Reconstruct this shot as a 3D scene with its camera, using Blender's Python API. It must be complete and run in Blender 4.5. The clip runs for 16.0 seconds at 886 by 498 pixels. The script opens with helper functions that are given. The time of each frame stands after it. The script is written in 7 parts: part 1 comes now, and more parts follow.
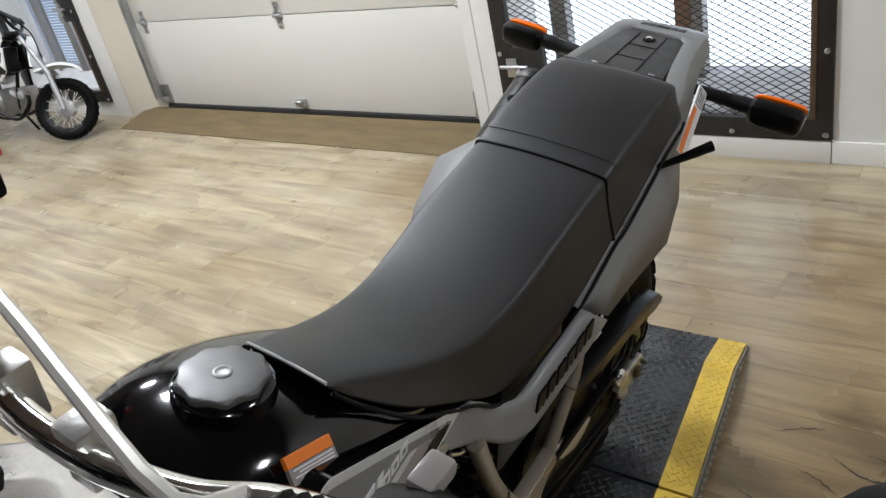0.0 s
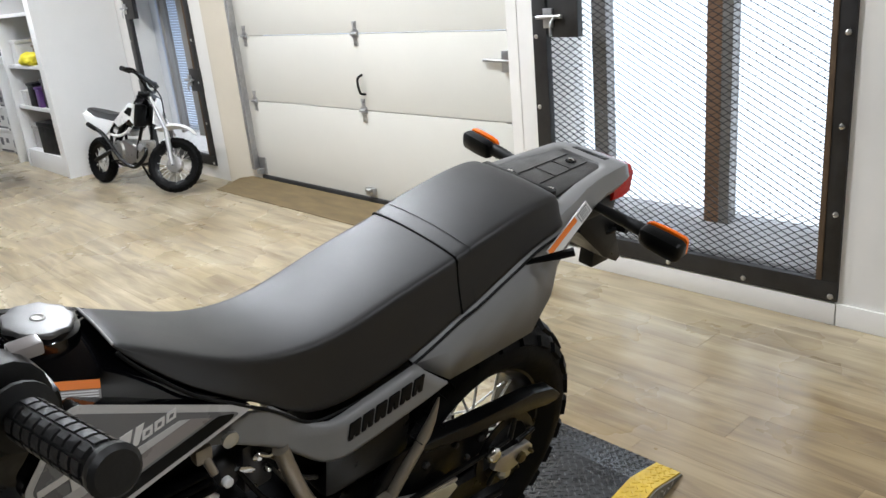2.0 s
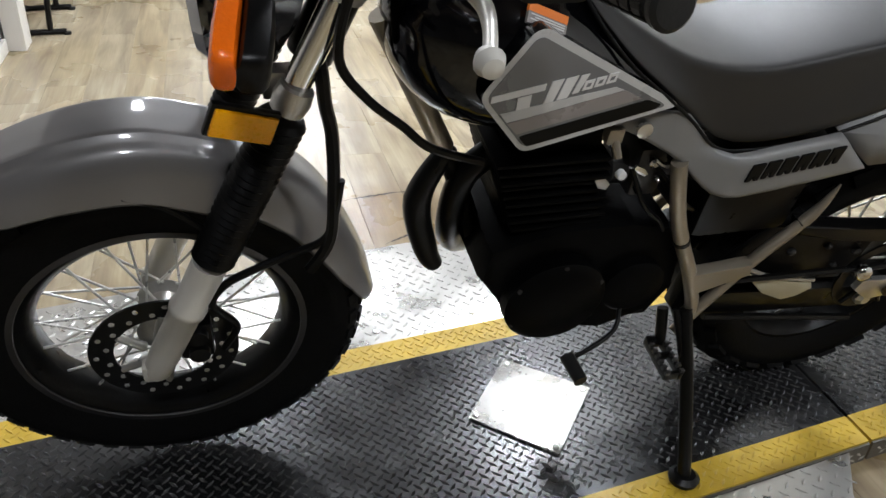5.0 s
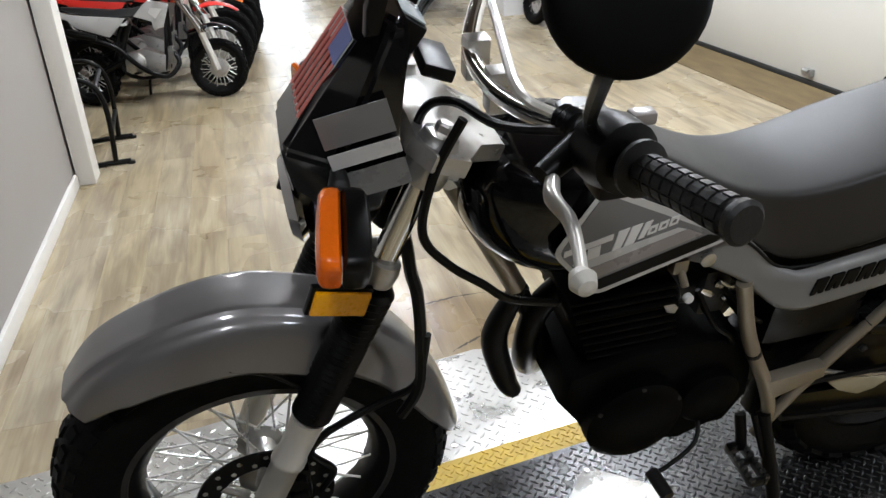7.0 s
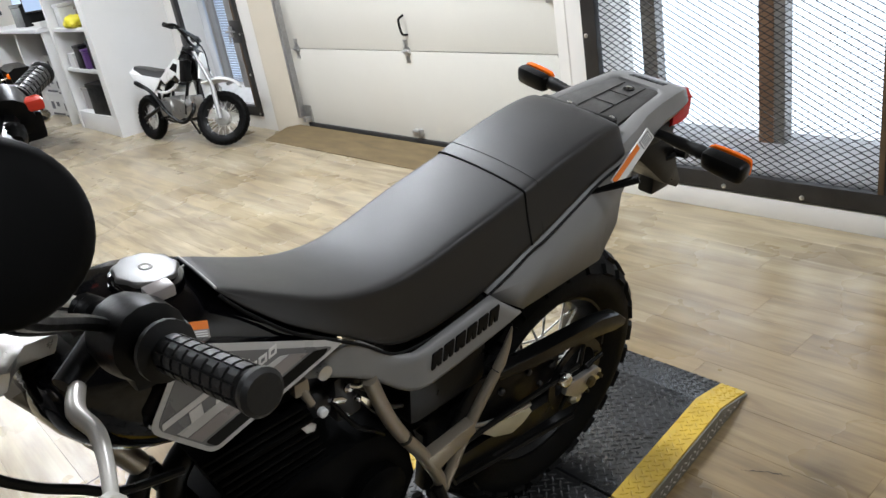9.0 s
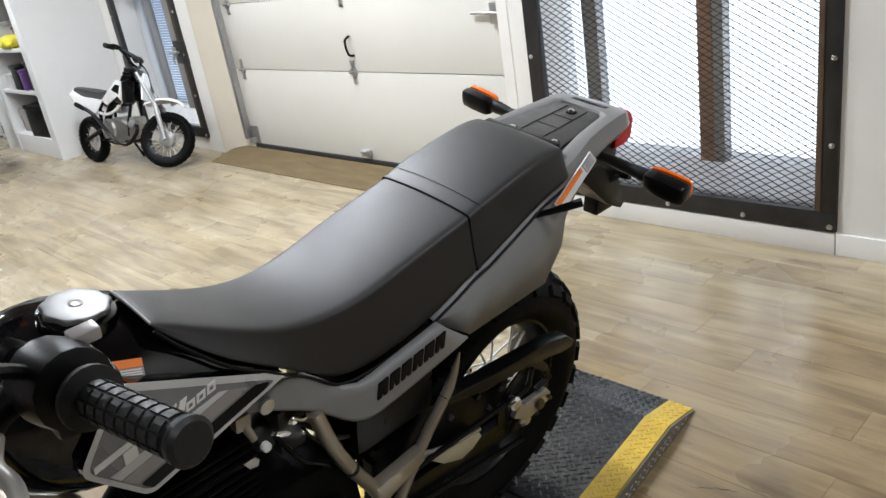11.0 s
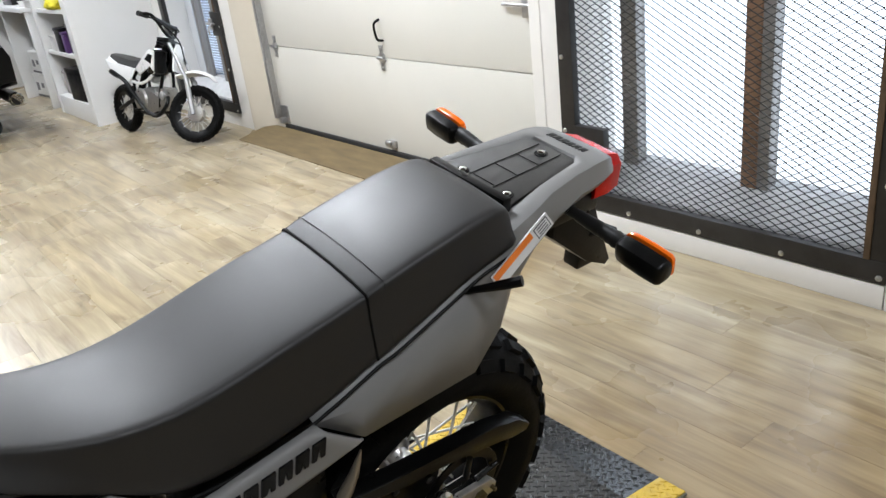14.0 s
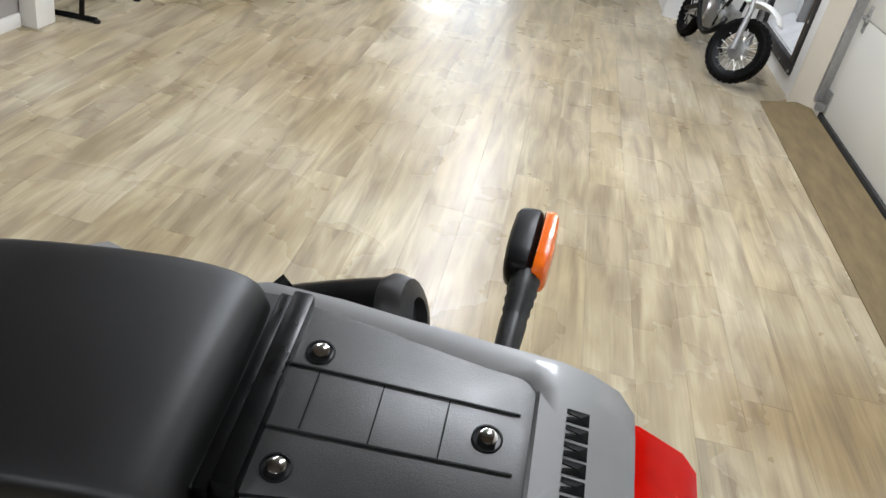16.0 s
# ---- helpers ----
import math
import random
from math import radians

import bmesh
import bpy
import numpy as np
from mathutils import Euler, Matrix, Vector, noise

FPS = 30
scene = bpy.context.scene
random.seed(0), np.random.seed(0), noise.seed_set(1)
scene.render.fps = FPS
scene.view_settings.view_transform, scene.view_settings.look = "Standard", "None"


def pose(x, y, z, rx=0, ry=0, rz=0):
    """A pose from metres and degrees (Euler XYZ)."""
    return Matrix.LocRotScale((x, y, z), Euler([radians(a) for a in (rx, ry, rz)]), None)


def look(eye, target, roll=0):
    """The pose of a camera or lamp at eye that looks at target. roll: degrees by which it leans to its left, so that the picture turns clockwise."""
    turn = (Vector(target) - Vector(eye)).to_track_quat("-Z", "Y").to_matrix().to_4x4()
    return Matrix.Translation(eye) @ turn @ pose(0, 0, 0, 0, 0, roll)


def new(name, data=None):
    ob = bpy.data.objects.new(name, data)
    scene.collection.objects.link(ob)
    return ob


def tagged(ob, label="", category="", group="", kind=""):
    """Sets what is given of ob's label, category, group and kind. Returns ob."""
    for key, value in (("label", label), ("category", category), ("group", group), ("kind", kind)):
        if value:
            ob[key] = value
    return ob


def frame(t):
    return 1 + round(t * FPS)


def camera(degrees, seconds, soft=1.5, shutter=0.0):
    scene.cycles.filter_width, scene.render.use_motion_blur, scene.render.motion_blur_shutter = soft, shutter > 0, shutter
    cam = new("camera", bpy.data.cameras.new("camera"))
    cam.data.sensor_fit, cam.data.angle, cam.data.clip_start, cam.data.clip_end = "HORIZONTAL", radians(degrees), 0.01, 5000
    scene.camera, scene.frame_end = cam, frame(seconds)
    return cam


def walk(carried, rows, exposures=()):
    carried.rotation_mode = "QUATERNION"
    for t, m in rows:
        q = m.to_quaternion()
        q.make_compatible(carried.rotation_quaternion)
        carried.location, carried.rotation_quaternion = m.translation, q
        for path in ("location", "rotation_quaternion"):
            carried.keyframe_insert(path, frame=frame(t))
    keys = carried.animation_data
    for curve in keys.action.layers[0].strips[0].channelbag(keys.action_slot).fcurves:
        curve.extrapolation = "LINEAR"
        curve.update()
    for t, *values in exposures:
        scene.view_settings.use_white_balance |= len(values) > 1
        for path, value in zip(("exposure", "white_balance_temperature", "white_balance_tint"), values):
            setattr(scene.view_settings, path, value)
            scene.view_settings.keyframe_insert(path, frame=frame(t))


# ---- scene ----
cam = camera(58.1, 16.0)
PATH = [
    (0, (1.105, 0.809, 1.35), (-0.209, -0.369, 0.409), -13.2),
    (0.5, (0.99, 0.895, 1.347), (-0.396, -0.259, 0.482), -15.3),
    (1, (1.028, 1.037, 1.341), (-0.408, -0.195, 0.694), -10.1),
    (1.5, (1.08, 1.166, 1.34), (-0.313, -0.127, 0.717), -6.5),
    (2, (1.031, 1.217, 1.306), (-0.222, -0.202, 0.659), -5.5),
    (2.5, (0.981, 1.224, 1.238), (-0.168, -0.199, 0.43), -4.2),
    (3, (0.979, 1.234, 1.195), (-0.114, -0.165, 0.272), -2.1),
    (3.5, (1.001, 1.231, 1.182), (-0.038, -0.168, 0.2), -1.5),
    (4, (1.055, 1.225, 1.173), (0.176, -0.273, 0.18), 0.2),
    (4.5, (1.124, 1.206, 1.164), (0.454, -0.38, 0.148), 2.2),
    (5, (1.192, 1.214, 1.16), (0.691, -0.423, 0.126), 3.5),
    (5.2, (1.222, 1.217, 1.157), (0.804, -0.44, 0.117), 4.2),
    (7.3, (1.238, 1.208, 1.303), (0.769, -0.545, 0.463), -5.1),
    (7.5, (1.203, 1.204, 1.311), (0.611, -0.52, 0.488), -6.8),
    (8, (1.127, 1.209, 1.318), (0.21, -0.375, 0.512), -9.2),
    (8.5, (1.104, 1.217, 1.32), (0.059, -0.297, 0.536), -9.8),
    (9, (1.088, 1.22, 1.319), (-0.033, -0.245, 0.546), -10.0),
    (9.5, (1.077, 1.22, 1.322), (-0.1, -0.205, 0.558), -9.8),
    (9.7, (1.073, 1.218, 1.324), (-0.123, -0.194, 0.563), -9.6),
    (12, (1.067, 1.217, 1.326), (-0.171, -0.168, 0.584), -9.3),
    (12.5, (1.067, 1.211, 1.323), (-0.197, -0.157, 0.593), -9.6),
    (13, (1.057, 1.199, 1.329), (-0.215, -0.163, 0.603), -12.1),
    (13.5, (0.904, 1.174, 1.319), (-0.264, -0.281, 0.598), -10.1),
    (14, (0.692, 1.142, 1.328), (-0.401, -0.337, 0.541), -7.1),
    (14.5, (0.46, 0.98, 1.298), (-0.541, -0.536, 0.461), -5.9),
    (15, (0.224, 0.889, 1.289), (-0.685, -0.675, 0.438), -7.6),
    (15.5, (-0.044, 0.865, 1.325), (-0.467, -0.912, 0.511), -0.6),
    (16, (-0.19, 0.643, 1.331), (-0.078, -1.068, 0.301), 12.0),
]
walk(cam, [(t, look(e, g, r)) for t, e, g, r in PATH],
     [(0.0, -0.2), (1.0, -0.16), (1.5, -0.1), (3.0, 0.03), (4.0, 0.08), (5.2, 0.1), (7.5, -0.06), (8.5, -0.06), (9.5, -0.03), (12.5, 0.0), (14.0, 0.04), (15.0, -0.06), (15.5, -0.14), (16.0, -0.22)])

# ---------------------------------------------------------------- world, sun, lights
world = bpy.data.worlds.new("world")
scene.world = world
world.use_nodes = True
wn = world.node_tree
sky = wn.nodes.new("ShaderNodeTexSky")
sky.sky_type = "NISHITA"
sky.sun_disc = False
sky.sun_elevation = radians(38)
sky.sun_rotation = radians(200)
wn.nodes["Background"].inputs[1].default_value = 0.12
wn.links.new(sky.outputs[0], wn.nodes["Background"].inputs[0])


def area_lamp(name, x, y, z, sx, sy, watts, color, m=None):
    d = bpy.data.lights.new(name, "AREA")
    d.shape, d.size, d.size_y, d.energy, d.color = "DISK" if sx == sy else "RECTANGLE", sx, sy, watts, color
    ob = new(name, d)
    ob.matrix_world = m if m else pose(x, y, z)
    return ob


CEIL = 3.1
LAMPS = [(-0.45, -1.35), (1.35, -2.1), (-0.75, -2.75), (1.15, -3.9), (0.2, -5.6), (0.2, -7.9), (-0.6, 2.4), (1.6, 2.5)]
WATTS = [80, 15, 64, 48, 58, 60, 36, 43]
for (lx, ly), watts in zip(LAMPS, WATTS):
    area_lamp("ceiling_lamp", lx, ly, CEIL - 0.1, 0.32, 0.32, watts, (0.885, 0.93, 1.0))
# daylight through the shop front at the far end of the aisle
area_lamp("shopfront_daylight", 0, 0, 0, 1.3, 2.6, 520, (0.88, 0.94, 1.0), pose(0.75, -11.3, 1.48, 90, 0, 180))
# daylight in the openings of the two barred windows
area_lamp("window_daylight", 0, 0, 0, 1.26, 1.32, 8.5, (0.82, 0.91, 1.0), pose(-1.940, -0.47, 0.80, 0, -90, 0))
area_lamp("window_daylight", 0, 0, 0, 1.26, 0.44, 3.5, (0.78, 0.89, 1.0), pose(-1.940, -4.62, 0.79, 0, -90, 0))
# ---------------------------------------------------------------- materials


def mat(name, base, rough=0.5, metal=0.0, var=0.12, scale=14.0, bump=0.0, bscale=180.0, coat=0.0, stretch=(1, 1, 1),
        rvar=0.08, dark=None, spec=0.5, emit=None, power=1.0, sheen=0.0):
    m = bpy.data.materials.new(name)
    m.use_nodes = True
    t = m.node_tree
    n, l = t.nodes, t.links
    b = n["Principled BSDF"]
    b.inputs["Base Color"].default_value = (*base, 1)
    b.inputs["Roughness"].default_value = rough
    b.inputs["Metallic"].default_value = metal
    b.inputs["Coat Weight"].default_value = coat
    b.inputs["Coat Roughness"].default_value = 0.06
    b.inputs["Specular IOR Level"].default_value = spec
    b.inputs["Sheen Weight"].default_value = sheen
    b.inputs["Sheen Roughness"].default_value = 0.30
    b.inputs["Sheen Tint"].default_value = (0.92, 0.94, 1.0, 1)
    co = n.new("ShaderNodeTexCoord")
    mp = n.new("ShaderNodeMapping")
    mp.inputs["Scale"].default_value = stretch
    l.new(co.outputs["Object"], mp.inputs["Vector"])
    big = n.new("ShaderNodeTexNoise")
    big.inputs["Scale"].default_value = scale
    big.inputs["Detail"].default_value = 5
    big.inputs["Roughness"].default_value = 0.62
    l.new(mp.outputs[0], big.inputs["Vector"])
    if var:
        mix = n.new("ShaderNodeMix")
        mix.data_type = "RGBA"
        low = dark or tuple(c * (1 - var * 1.6) for c in base)
        high = tuple(min(1, c * (1 + var)) for c in base)
        mix.inputs[6].default_value = (*low, 1)
        mix.inputs[7].default_value = (*high, 1)
        l.new(big.outputs["Fac"], mix.inputs[0])
        l.new(mix.outputs[2], b.inputs["Base Color"])
    if rvar:
        rr = n.new("ShaderNodeMapRange")
        rr.inputs["From Min"].default_value, rr.inputs["From Max"].default_value = 0.3, 0.7
        rr.inputs["To Min"].default_value, rr.inputs["To Max"].default_value = max(0.02, rough - rvar), min(1, rough + rvar)
        l.new(big.outputs["Fac"], rr.inputs["Value"])
        l.new(rr.outputs[0], b.inputs["Roughness"])
    if bump:
        fine = n.new("ShaderNodeTexNoise")
        fine.inputs["Scale"].default_value = bscale
        fine.inputs["Detail"].default_value = 3
        l.new(mp.outputs[0], fine.inputs["Vector"])
        bp = n.new("ShaderNodeBump")
        bp.inputs["Strength"].default_value = bump
        bp.inputs["Distance"].default_value = 0.002
        l.new(fine.outputs["Fac"], bp.inputs["Height"])
        l.new(bp.outputs[0], b.inputs["Normal"])
    if emit:
        b.inputs["Emission Color"].default_value = (*emit, 1)
        b.inputs["Emission Strength"].default_value = power
    return m


def wood_floor(name, island):
    m = bpy.data.materials.new(name)
    m.use_nodes = True
    t = m.node_tree
    n, l = t.nodes, t.links
    b = n["Principled BSDF"]
    geo = n.new("ShaderNodeNewGeometry")
    if island:
        rnd = geo.outputs["Random Per Island"]
    else:
        rnd = n.new("ShaderNodeObjectInfo").outputs["Random"]
    off = n.new("ShaderNodeVectorMath")
    off.operation = "MULTIPLY_ADD"
    sep = n.new("ShaderNodeCombineXYZ")
    l.new(rnd, sep.inputs[0]), l.new(rnd, sep.inputs[1])
    off.inputs[1].default_value = (37, 61, 0)
    l.new(sep.outputs[0], off.inputs[0])
    l.new(geo.outputs["Position"], off.inputs[2])
    mp = n.new("ShaderNodeMapping")
    mp.inputs["Scale"].default_value = (12, 1.5, 12)
    l.new(off.outputs[0], mp.inputs["Vector"])
    g1 = n.new("ShaderNodeTexNoise")
    g1.inputs["Scale"].default_value, g1.inputs["Detail"].default_value, g1.inputs["Roughness"].default_value = 1.4, 3, 0.5
    g1.inputs["Distortion"].default_value = 0.7
    l.new(mp.outputs[0], g1.inputs["Vector"])
    mp2 = n.new("ShaderNodeMapping")
    mp2.inputs["Scale"].default_value = (120, 4, 120)
    l.new(off.outputs[0], mp2.inputs["Vector"])
    g2 = n.new("ShaderNodeTexNoise")
    g2.inputs["Scale"].default_value, g2.inputs["Detail"].default_value = 1.0, 4
    l.new(mp2.outputs[0], g2.inputs["Vector"])
    ramp = n.new("ShaderNodeValToRGB")
    e = ramp.color_ramp.elements
    e[0].position, e[0].color = 0.25, (0.245, 0.200, 0.138, 1)
    e[1].position, e[1].color = 0.74, (0.525, 0.475, 0.365, 1)
    for p, c in ((0.40, (0.325, 0.280, 0.208, 1)), (0.50, (0.395, 0.347, 0.252, 1)), (0.60, (0.455, 0.406, 0.298, 1))):
        x = e.new(p)
        x.color = c
    l.new(g1.outputs["Fac"], ramp.inputs[0])
    hue = n.new("ShaderNodeMix")
    hue.data_type, hue.blend_type = "RGBA", "MULTIPLY"
    tone = n.new("ShaderNodeValToRGB")
    te = tone.color_ramp.elements
    te[0].color, te[1].color = (0.93, 0.91, 0.88, 1), (1.05, 1.03, 0.985, 1)
    x = te.new(0.4)
    x.color = (1.0, 0.955, 0.87, 1)
    x = te.new(0.7)
    x.color = (0.975, 0.96, 0.95, 1)
    l.new(rnd, tone.inputs[0])
    hue.inputs[0].default_value = 1.0
    l.new(ramp.outputs[0], hue.inputs[6]), l.new(tone.outputs[0], hue.inputs[7])
    grain = n.new("ShaderNodeMix")
    grain.data_type, grain.blend_type = "RGBA", "MULTIPLY"
    gr = n.new("ShaderNodeValToRGB")
    gr.color_ramp.elements[0].position, gr.color_ramp.elements[0].color = 0.3, (0.72, 0.68, 0.62, 1)
    gr.color_ramp.elements[1].position, gr.color_ramp.elements[1].color = 0.6, (1, 1, 1, 1)
    l.new(g2.outputs["Fac"], gr.inputs[0])
    grain.inputs[0].default_value = 0.45
    l.new(hue.outputs[2], grain.inputs[6]), l.new(gr.outputs[0], grain.inputs[7])
    # broad darker and yellower drifts over many planks
    drift = n.new("ShaderNodeTexNoise")
    drift.inputs["Scale"].default_value, drift.inputs["Detail"].default_value = 1.3, 3
    l.new(geo.outputs["Position"], drift.inputs["Vector"])
    dr_ramp = n.new("ShaderNodeValToRGB")
    dr_ramp.color_ramp.elements[0].position, dr_ramp.color_ramp.elements[0].color = 0.36, (0.75, 0.695, 0.60, 1)
    dr_ramp.color_ramp.elements[1].position, dr_ramp.color_ramp.elements[1].color = 0.62, (1.06, 1.05, 1.04, 1)
    l.new(drift.outputs["Fac"], dr_ramp.inputs[0])
    dmix = n.new("ShaderNodeMix")
    dmix.data_type, dmix.blend_type = "RGBA", "MULTIPLY"
    dmix.inputs[0].default_value = 0.9
    l.new(grain.outputs[2], dmix.inputs[6]), l.new(dr_ramp.outputs[0], dmix.inputs[7])
    # knots and dark figure in the print
    mp3 = n.new("ShaderNodeMapping")
    mp3.inputs["Scale"].default_value = (8, 2.6, 8)
    l.new(off.outputs[0], mp3.inputs["Vector"])
    kn = n.new("ShaderNodeTexNoise")
    kn.inputs["Scale"].default_value, kn.inputs["Detail"].default_value, kn.inputs["Distortion"].default_value = 1.3, 4, 1.6
    l.new(mp3.outputs[0], kn.inputs["Vector"])
    kr = n.new("ShaderNodeValToRGB")
    kr.color_ramp.elements[0].position, kr.color_ramp.elements[0].color = 0.24, (0.50, 0.44, 0.38, 1)
    kr.color_ramp.elements[1].position, kr.color_ramp.elements[1].color = 0.37, (1, 1, 1, 1)
    l.new(kn.outputs["Fac"], kr.inputs[0])
    kmix = n.new("ShaderNodeMix")
    kmix.data_type, kmix.blend_type = "RGBA", "MULTIPLY"
    kmix.inputs[0].default_value = 0.4
    l.new(dmix.outputs[2], kmix.inputs[6]), l.new(kr.outputs[0], kmix.inputs[7])
    # trodden brown patches beside the lift; the last one paints shade by the door
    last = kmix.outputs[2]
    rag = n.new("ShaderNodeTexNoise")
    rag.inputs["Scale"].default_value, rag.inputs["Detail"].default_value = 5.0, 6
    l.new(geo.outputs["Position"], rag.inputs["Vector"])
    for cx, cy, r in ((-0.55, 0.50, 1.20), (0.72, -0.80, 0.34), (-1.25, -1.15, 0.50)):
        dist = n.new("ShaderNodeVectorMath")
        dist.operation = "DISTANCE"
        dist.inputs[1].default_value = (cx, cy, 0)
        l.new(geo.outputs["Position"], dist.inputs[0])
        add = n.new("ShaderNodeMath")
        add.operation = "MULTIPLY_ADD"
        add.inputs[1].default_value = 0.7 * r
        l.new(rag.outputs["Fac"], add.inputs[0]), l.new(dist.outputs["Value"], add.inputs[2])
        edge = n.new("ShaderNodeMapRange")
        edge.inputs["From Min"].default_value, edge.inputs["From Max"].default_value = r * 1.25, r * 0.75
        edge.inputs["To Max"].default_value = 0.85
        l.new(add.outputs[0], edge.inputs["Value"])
        # one brown serves the wear and the painted door-side shade
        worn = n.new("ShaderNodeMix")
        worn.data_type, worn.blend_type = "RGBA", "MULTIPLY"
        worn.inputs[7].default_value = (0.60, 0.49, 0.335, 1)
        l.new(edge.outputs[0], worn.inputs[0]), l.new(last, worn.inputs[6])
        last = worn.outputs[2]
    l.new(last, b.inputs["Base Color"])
    wear = n.new("ShaderNodeTexNoise")
    wear.inputs["Scale"].default_value, wear.inputs["Detail"].default_value = 2.2, 4
    l.new(geo.outputs["Position"], wear.inputs["Vector"])
    rr = n.new("ShaderNodeMapRange")
    rr.inputs["To Min"].default_value, rr.inputs["To Max"].default_value = 0.20, 0.36
    l.new(wear.outputs["Fac"], rr.inputs["Value"])
    l.new(rr.outputs[0], b.inputs["Roughness"])
    bp = n.new("ShaderNodeBump")
    bp.inputs["Strength"].default_value, bp.inputs["Distance"].default_value = 0.25, 0.001
    l.new(g2.outputs["Fac"], bp.inputs["Height"])
    l.new(bp.outputs[0], b.inputs["Normal"])
    return m


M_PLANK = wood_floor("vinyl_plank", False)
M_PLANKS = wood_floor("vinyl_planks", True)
M_JOINT = mat("plank_joint", (0.36, 0.315, 0.235), 0.8)
M_WALL = mat("white_wall_paint", (0.80, 0.78, 0.74), 0.55, var=0.05, scale=2.2, bump=0.15, bscale=90, dark=(0.66, 0.645, 0.61))
M_JAMB = mat("cream_jamb_paint", (0.60, 0.545, 0.45), 0.6, var=0.08, scale=3, bump=0.1)
M_DIM = mat("dim_grey_wall", (0.14, 0.138, 0.135), 0.7, var=0.06, scale=2)
M_CEIL = mat("dark_brown_ceiling", (0.105, 0.080, 0.064), 0.85, var=0.10, scale=3)
M_DOOR = mat("garage_door_enamel", (0.66, 0.645, 0.59), 0.42, var=0.05, scale=1.6, bump=0.12, bscale=260)
M_SEAL = mat("door_seal_rubber", (0.02, 0.02, 0.02), 0.6)
M_ZINC = mat("galvanised_steel", (0.50, 0.50, 0.50), 0.38, 0.9, var=0.25, scale=40)
M_PLY = mat("worn_plywood", (0.165, 0.121, 0.063), 0.7, spec=0.2, var=0.5, scale=2.4, stretch=(9, 1.6, 1), bump=0.3, bscale=40, dark=(0.055, 0.040, 0.020))
M_STEEL = mat("dark_mill_steel", (0.045, 0.043, 0.042), 0.42, 0.55, var=0.4, scale=9, bump=0.15, bscale=120)
M_RUST = mat("rusty_steel_edge", (0.13, 0.085, 0.05), 0.6, 0.4, var=0.5, scale=14)
M_MESH = mat("expanded_metal", (0.03, 0.03, 0.03), 0.5, 0.4)
M_POST = mat("brown_window_post", (0.30, 0.17, 0.10), 0.55, var=0.3, scale=6)
M_POSTG = mat("grey_window_post", (0.30, 0.29, 0.28), 0.5, 0.3)
M_SILL = mat("dusty_window_sill", (0.64, 0.64, 0.64), 0.7, var=0.22, scale=9, bump=0.4, bscale=40)
M_MIRB = mat("mirror_back_plastic", (0.0025, 0.0025, 0.0025), 0.55, var=0.15, scale=30, spec=0.06)
M_BOLT = mat("steel_bolt", (0.62, 0.61, 0.58), 0.3, 0.9)
M_SILV = mat("silver_paint", (0.30, 0.258, 0.20), 0.36, 0.6, var=0.1, scale=20, bump=0.05)
M_CHROME = mat("chrome", (0.74, 0.73, 0.70), 0.12, 1.0, var=0.05, scale=30, rvar=0.04)
M_SPOKE = mat("zinc_spoke", (0.80, 0.79, 0.76), 0.30, 0.55, var=0.05)
M_SKIRT = mat("worn_skirt_plate", (0.20, 0.19, 0.165), 0.42, 0.6, var=0.4, scale=10, bump=0.15)
M_ALU = mat("cast_aluminium", (0.52, 0.51, 0.49), 0.34, 0.9, var=0.18, scale=45, bump=0.2, bscale=200)
M_FORKG = mat("grey_fork_metal", (0.30, 0.30, 0.30), 0.42, 0.4, var=0.1)
M_KILL = mat("red_switch", (0.80, 0.06, 0.03), 0.35, var=0.05)
M_SLID = mat("aged_nylon", (0.40, 0.36, 0.25), 0.4, var=0.12, scale=30)
M_LEG = mat("fork_slider_grey", (0.56, 0.54, 0.49), 0.35, 0.25, var=0.06)
M_SEAT = mat("seat_vinyl", (0.0068, 0.0063, 0.0062), 0.50, var=0.25, scale=5, bump=0.07, bscale=900, rvar=0.06, spec=0.62)
M_SEAM = mat("seat_piping", (0.004, 0.004, 0.004), 0.5, spec=0.15)
M_GREY = mat("grey_bodywork", (0.208, 0.205, 0.202), 0.50, 0.1, var=0.04, scale=60, coat=0.12, rvar=0.04)
M_FEND = mat("metallic_grey_fender", (0.165, 0.158, 0.155), 0.42, 0.40, var=0.03, scale=300, coat=1.0, rvar=0.0)
M_TANK = mat("gloss_black_paint", (0.002, 0.002, 0.0025), 0.10, var=0.1, coat=0.35, rvar=0.03, spec=0.4)
M_BLACK = mat("satin_black", (0.0025, 0.0025, 0.0025), 0.34, var=0.2, scale=25, bump=0.1, spec=0.18)
M_ENG = mat("black_engine_enamel", (0.0015, 0.0015, 0.0015), 0.5, 0.0, spec=0.05, var=0.3, scale=30, bump=0.2, bscale=220)
M_RACK = mat("textured_black_plastic", (0.013, 0.0122, 0.0115), 0.46, spec=0.95, var=0.25, scale=18, bump=0.15, bscale=900)
M_RUB = mat("tyre_rubber", (0.0028, 0.0028, 0.0028), 0.6, spec=0.10, var=0.3, scale=25, bump=0.3, bscale=160)
M_CAP = mat("satin_cap_metal", (0.46, 0.455, 0.44), 0.42, 0.6, var=0.1, scale=40)
M_CAPB = mat("dark_cap_enamel", (0.12, 0.118, 0.116), 0.42, 0.6, var=0.2, scale=40)
M_GRIP = mat("grip_rubber", (0.010, 0.010, 0.010), 0.45, spec=0.30, var=0.2, scale=30, bump=0.2)
M_AMBER = mat("amber_lens", (0.98, 0.165, 0.007), 0.2, var=0.1, scale=120, coat=0.4, spec=0.3, bump=0.3, bscale=300)
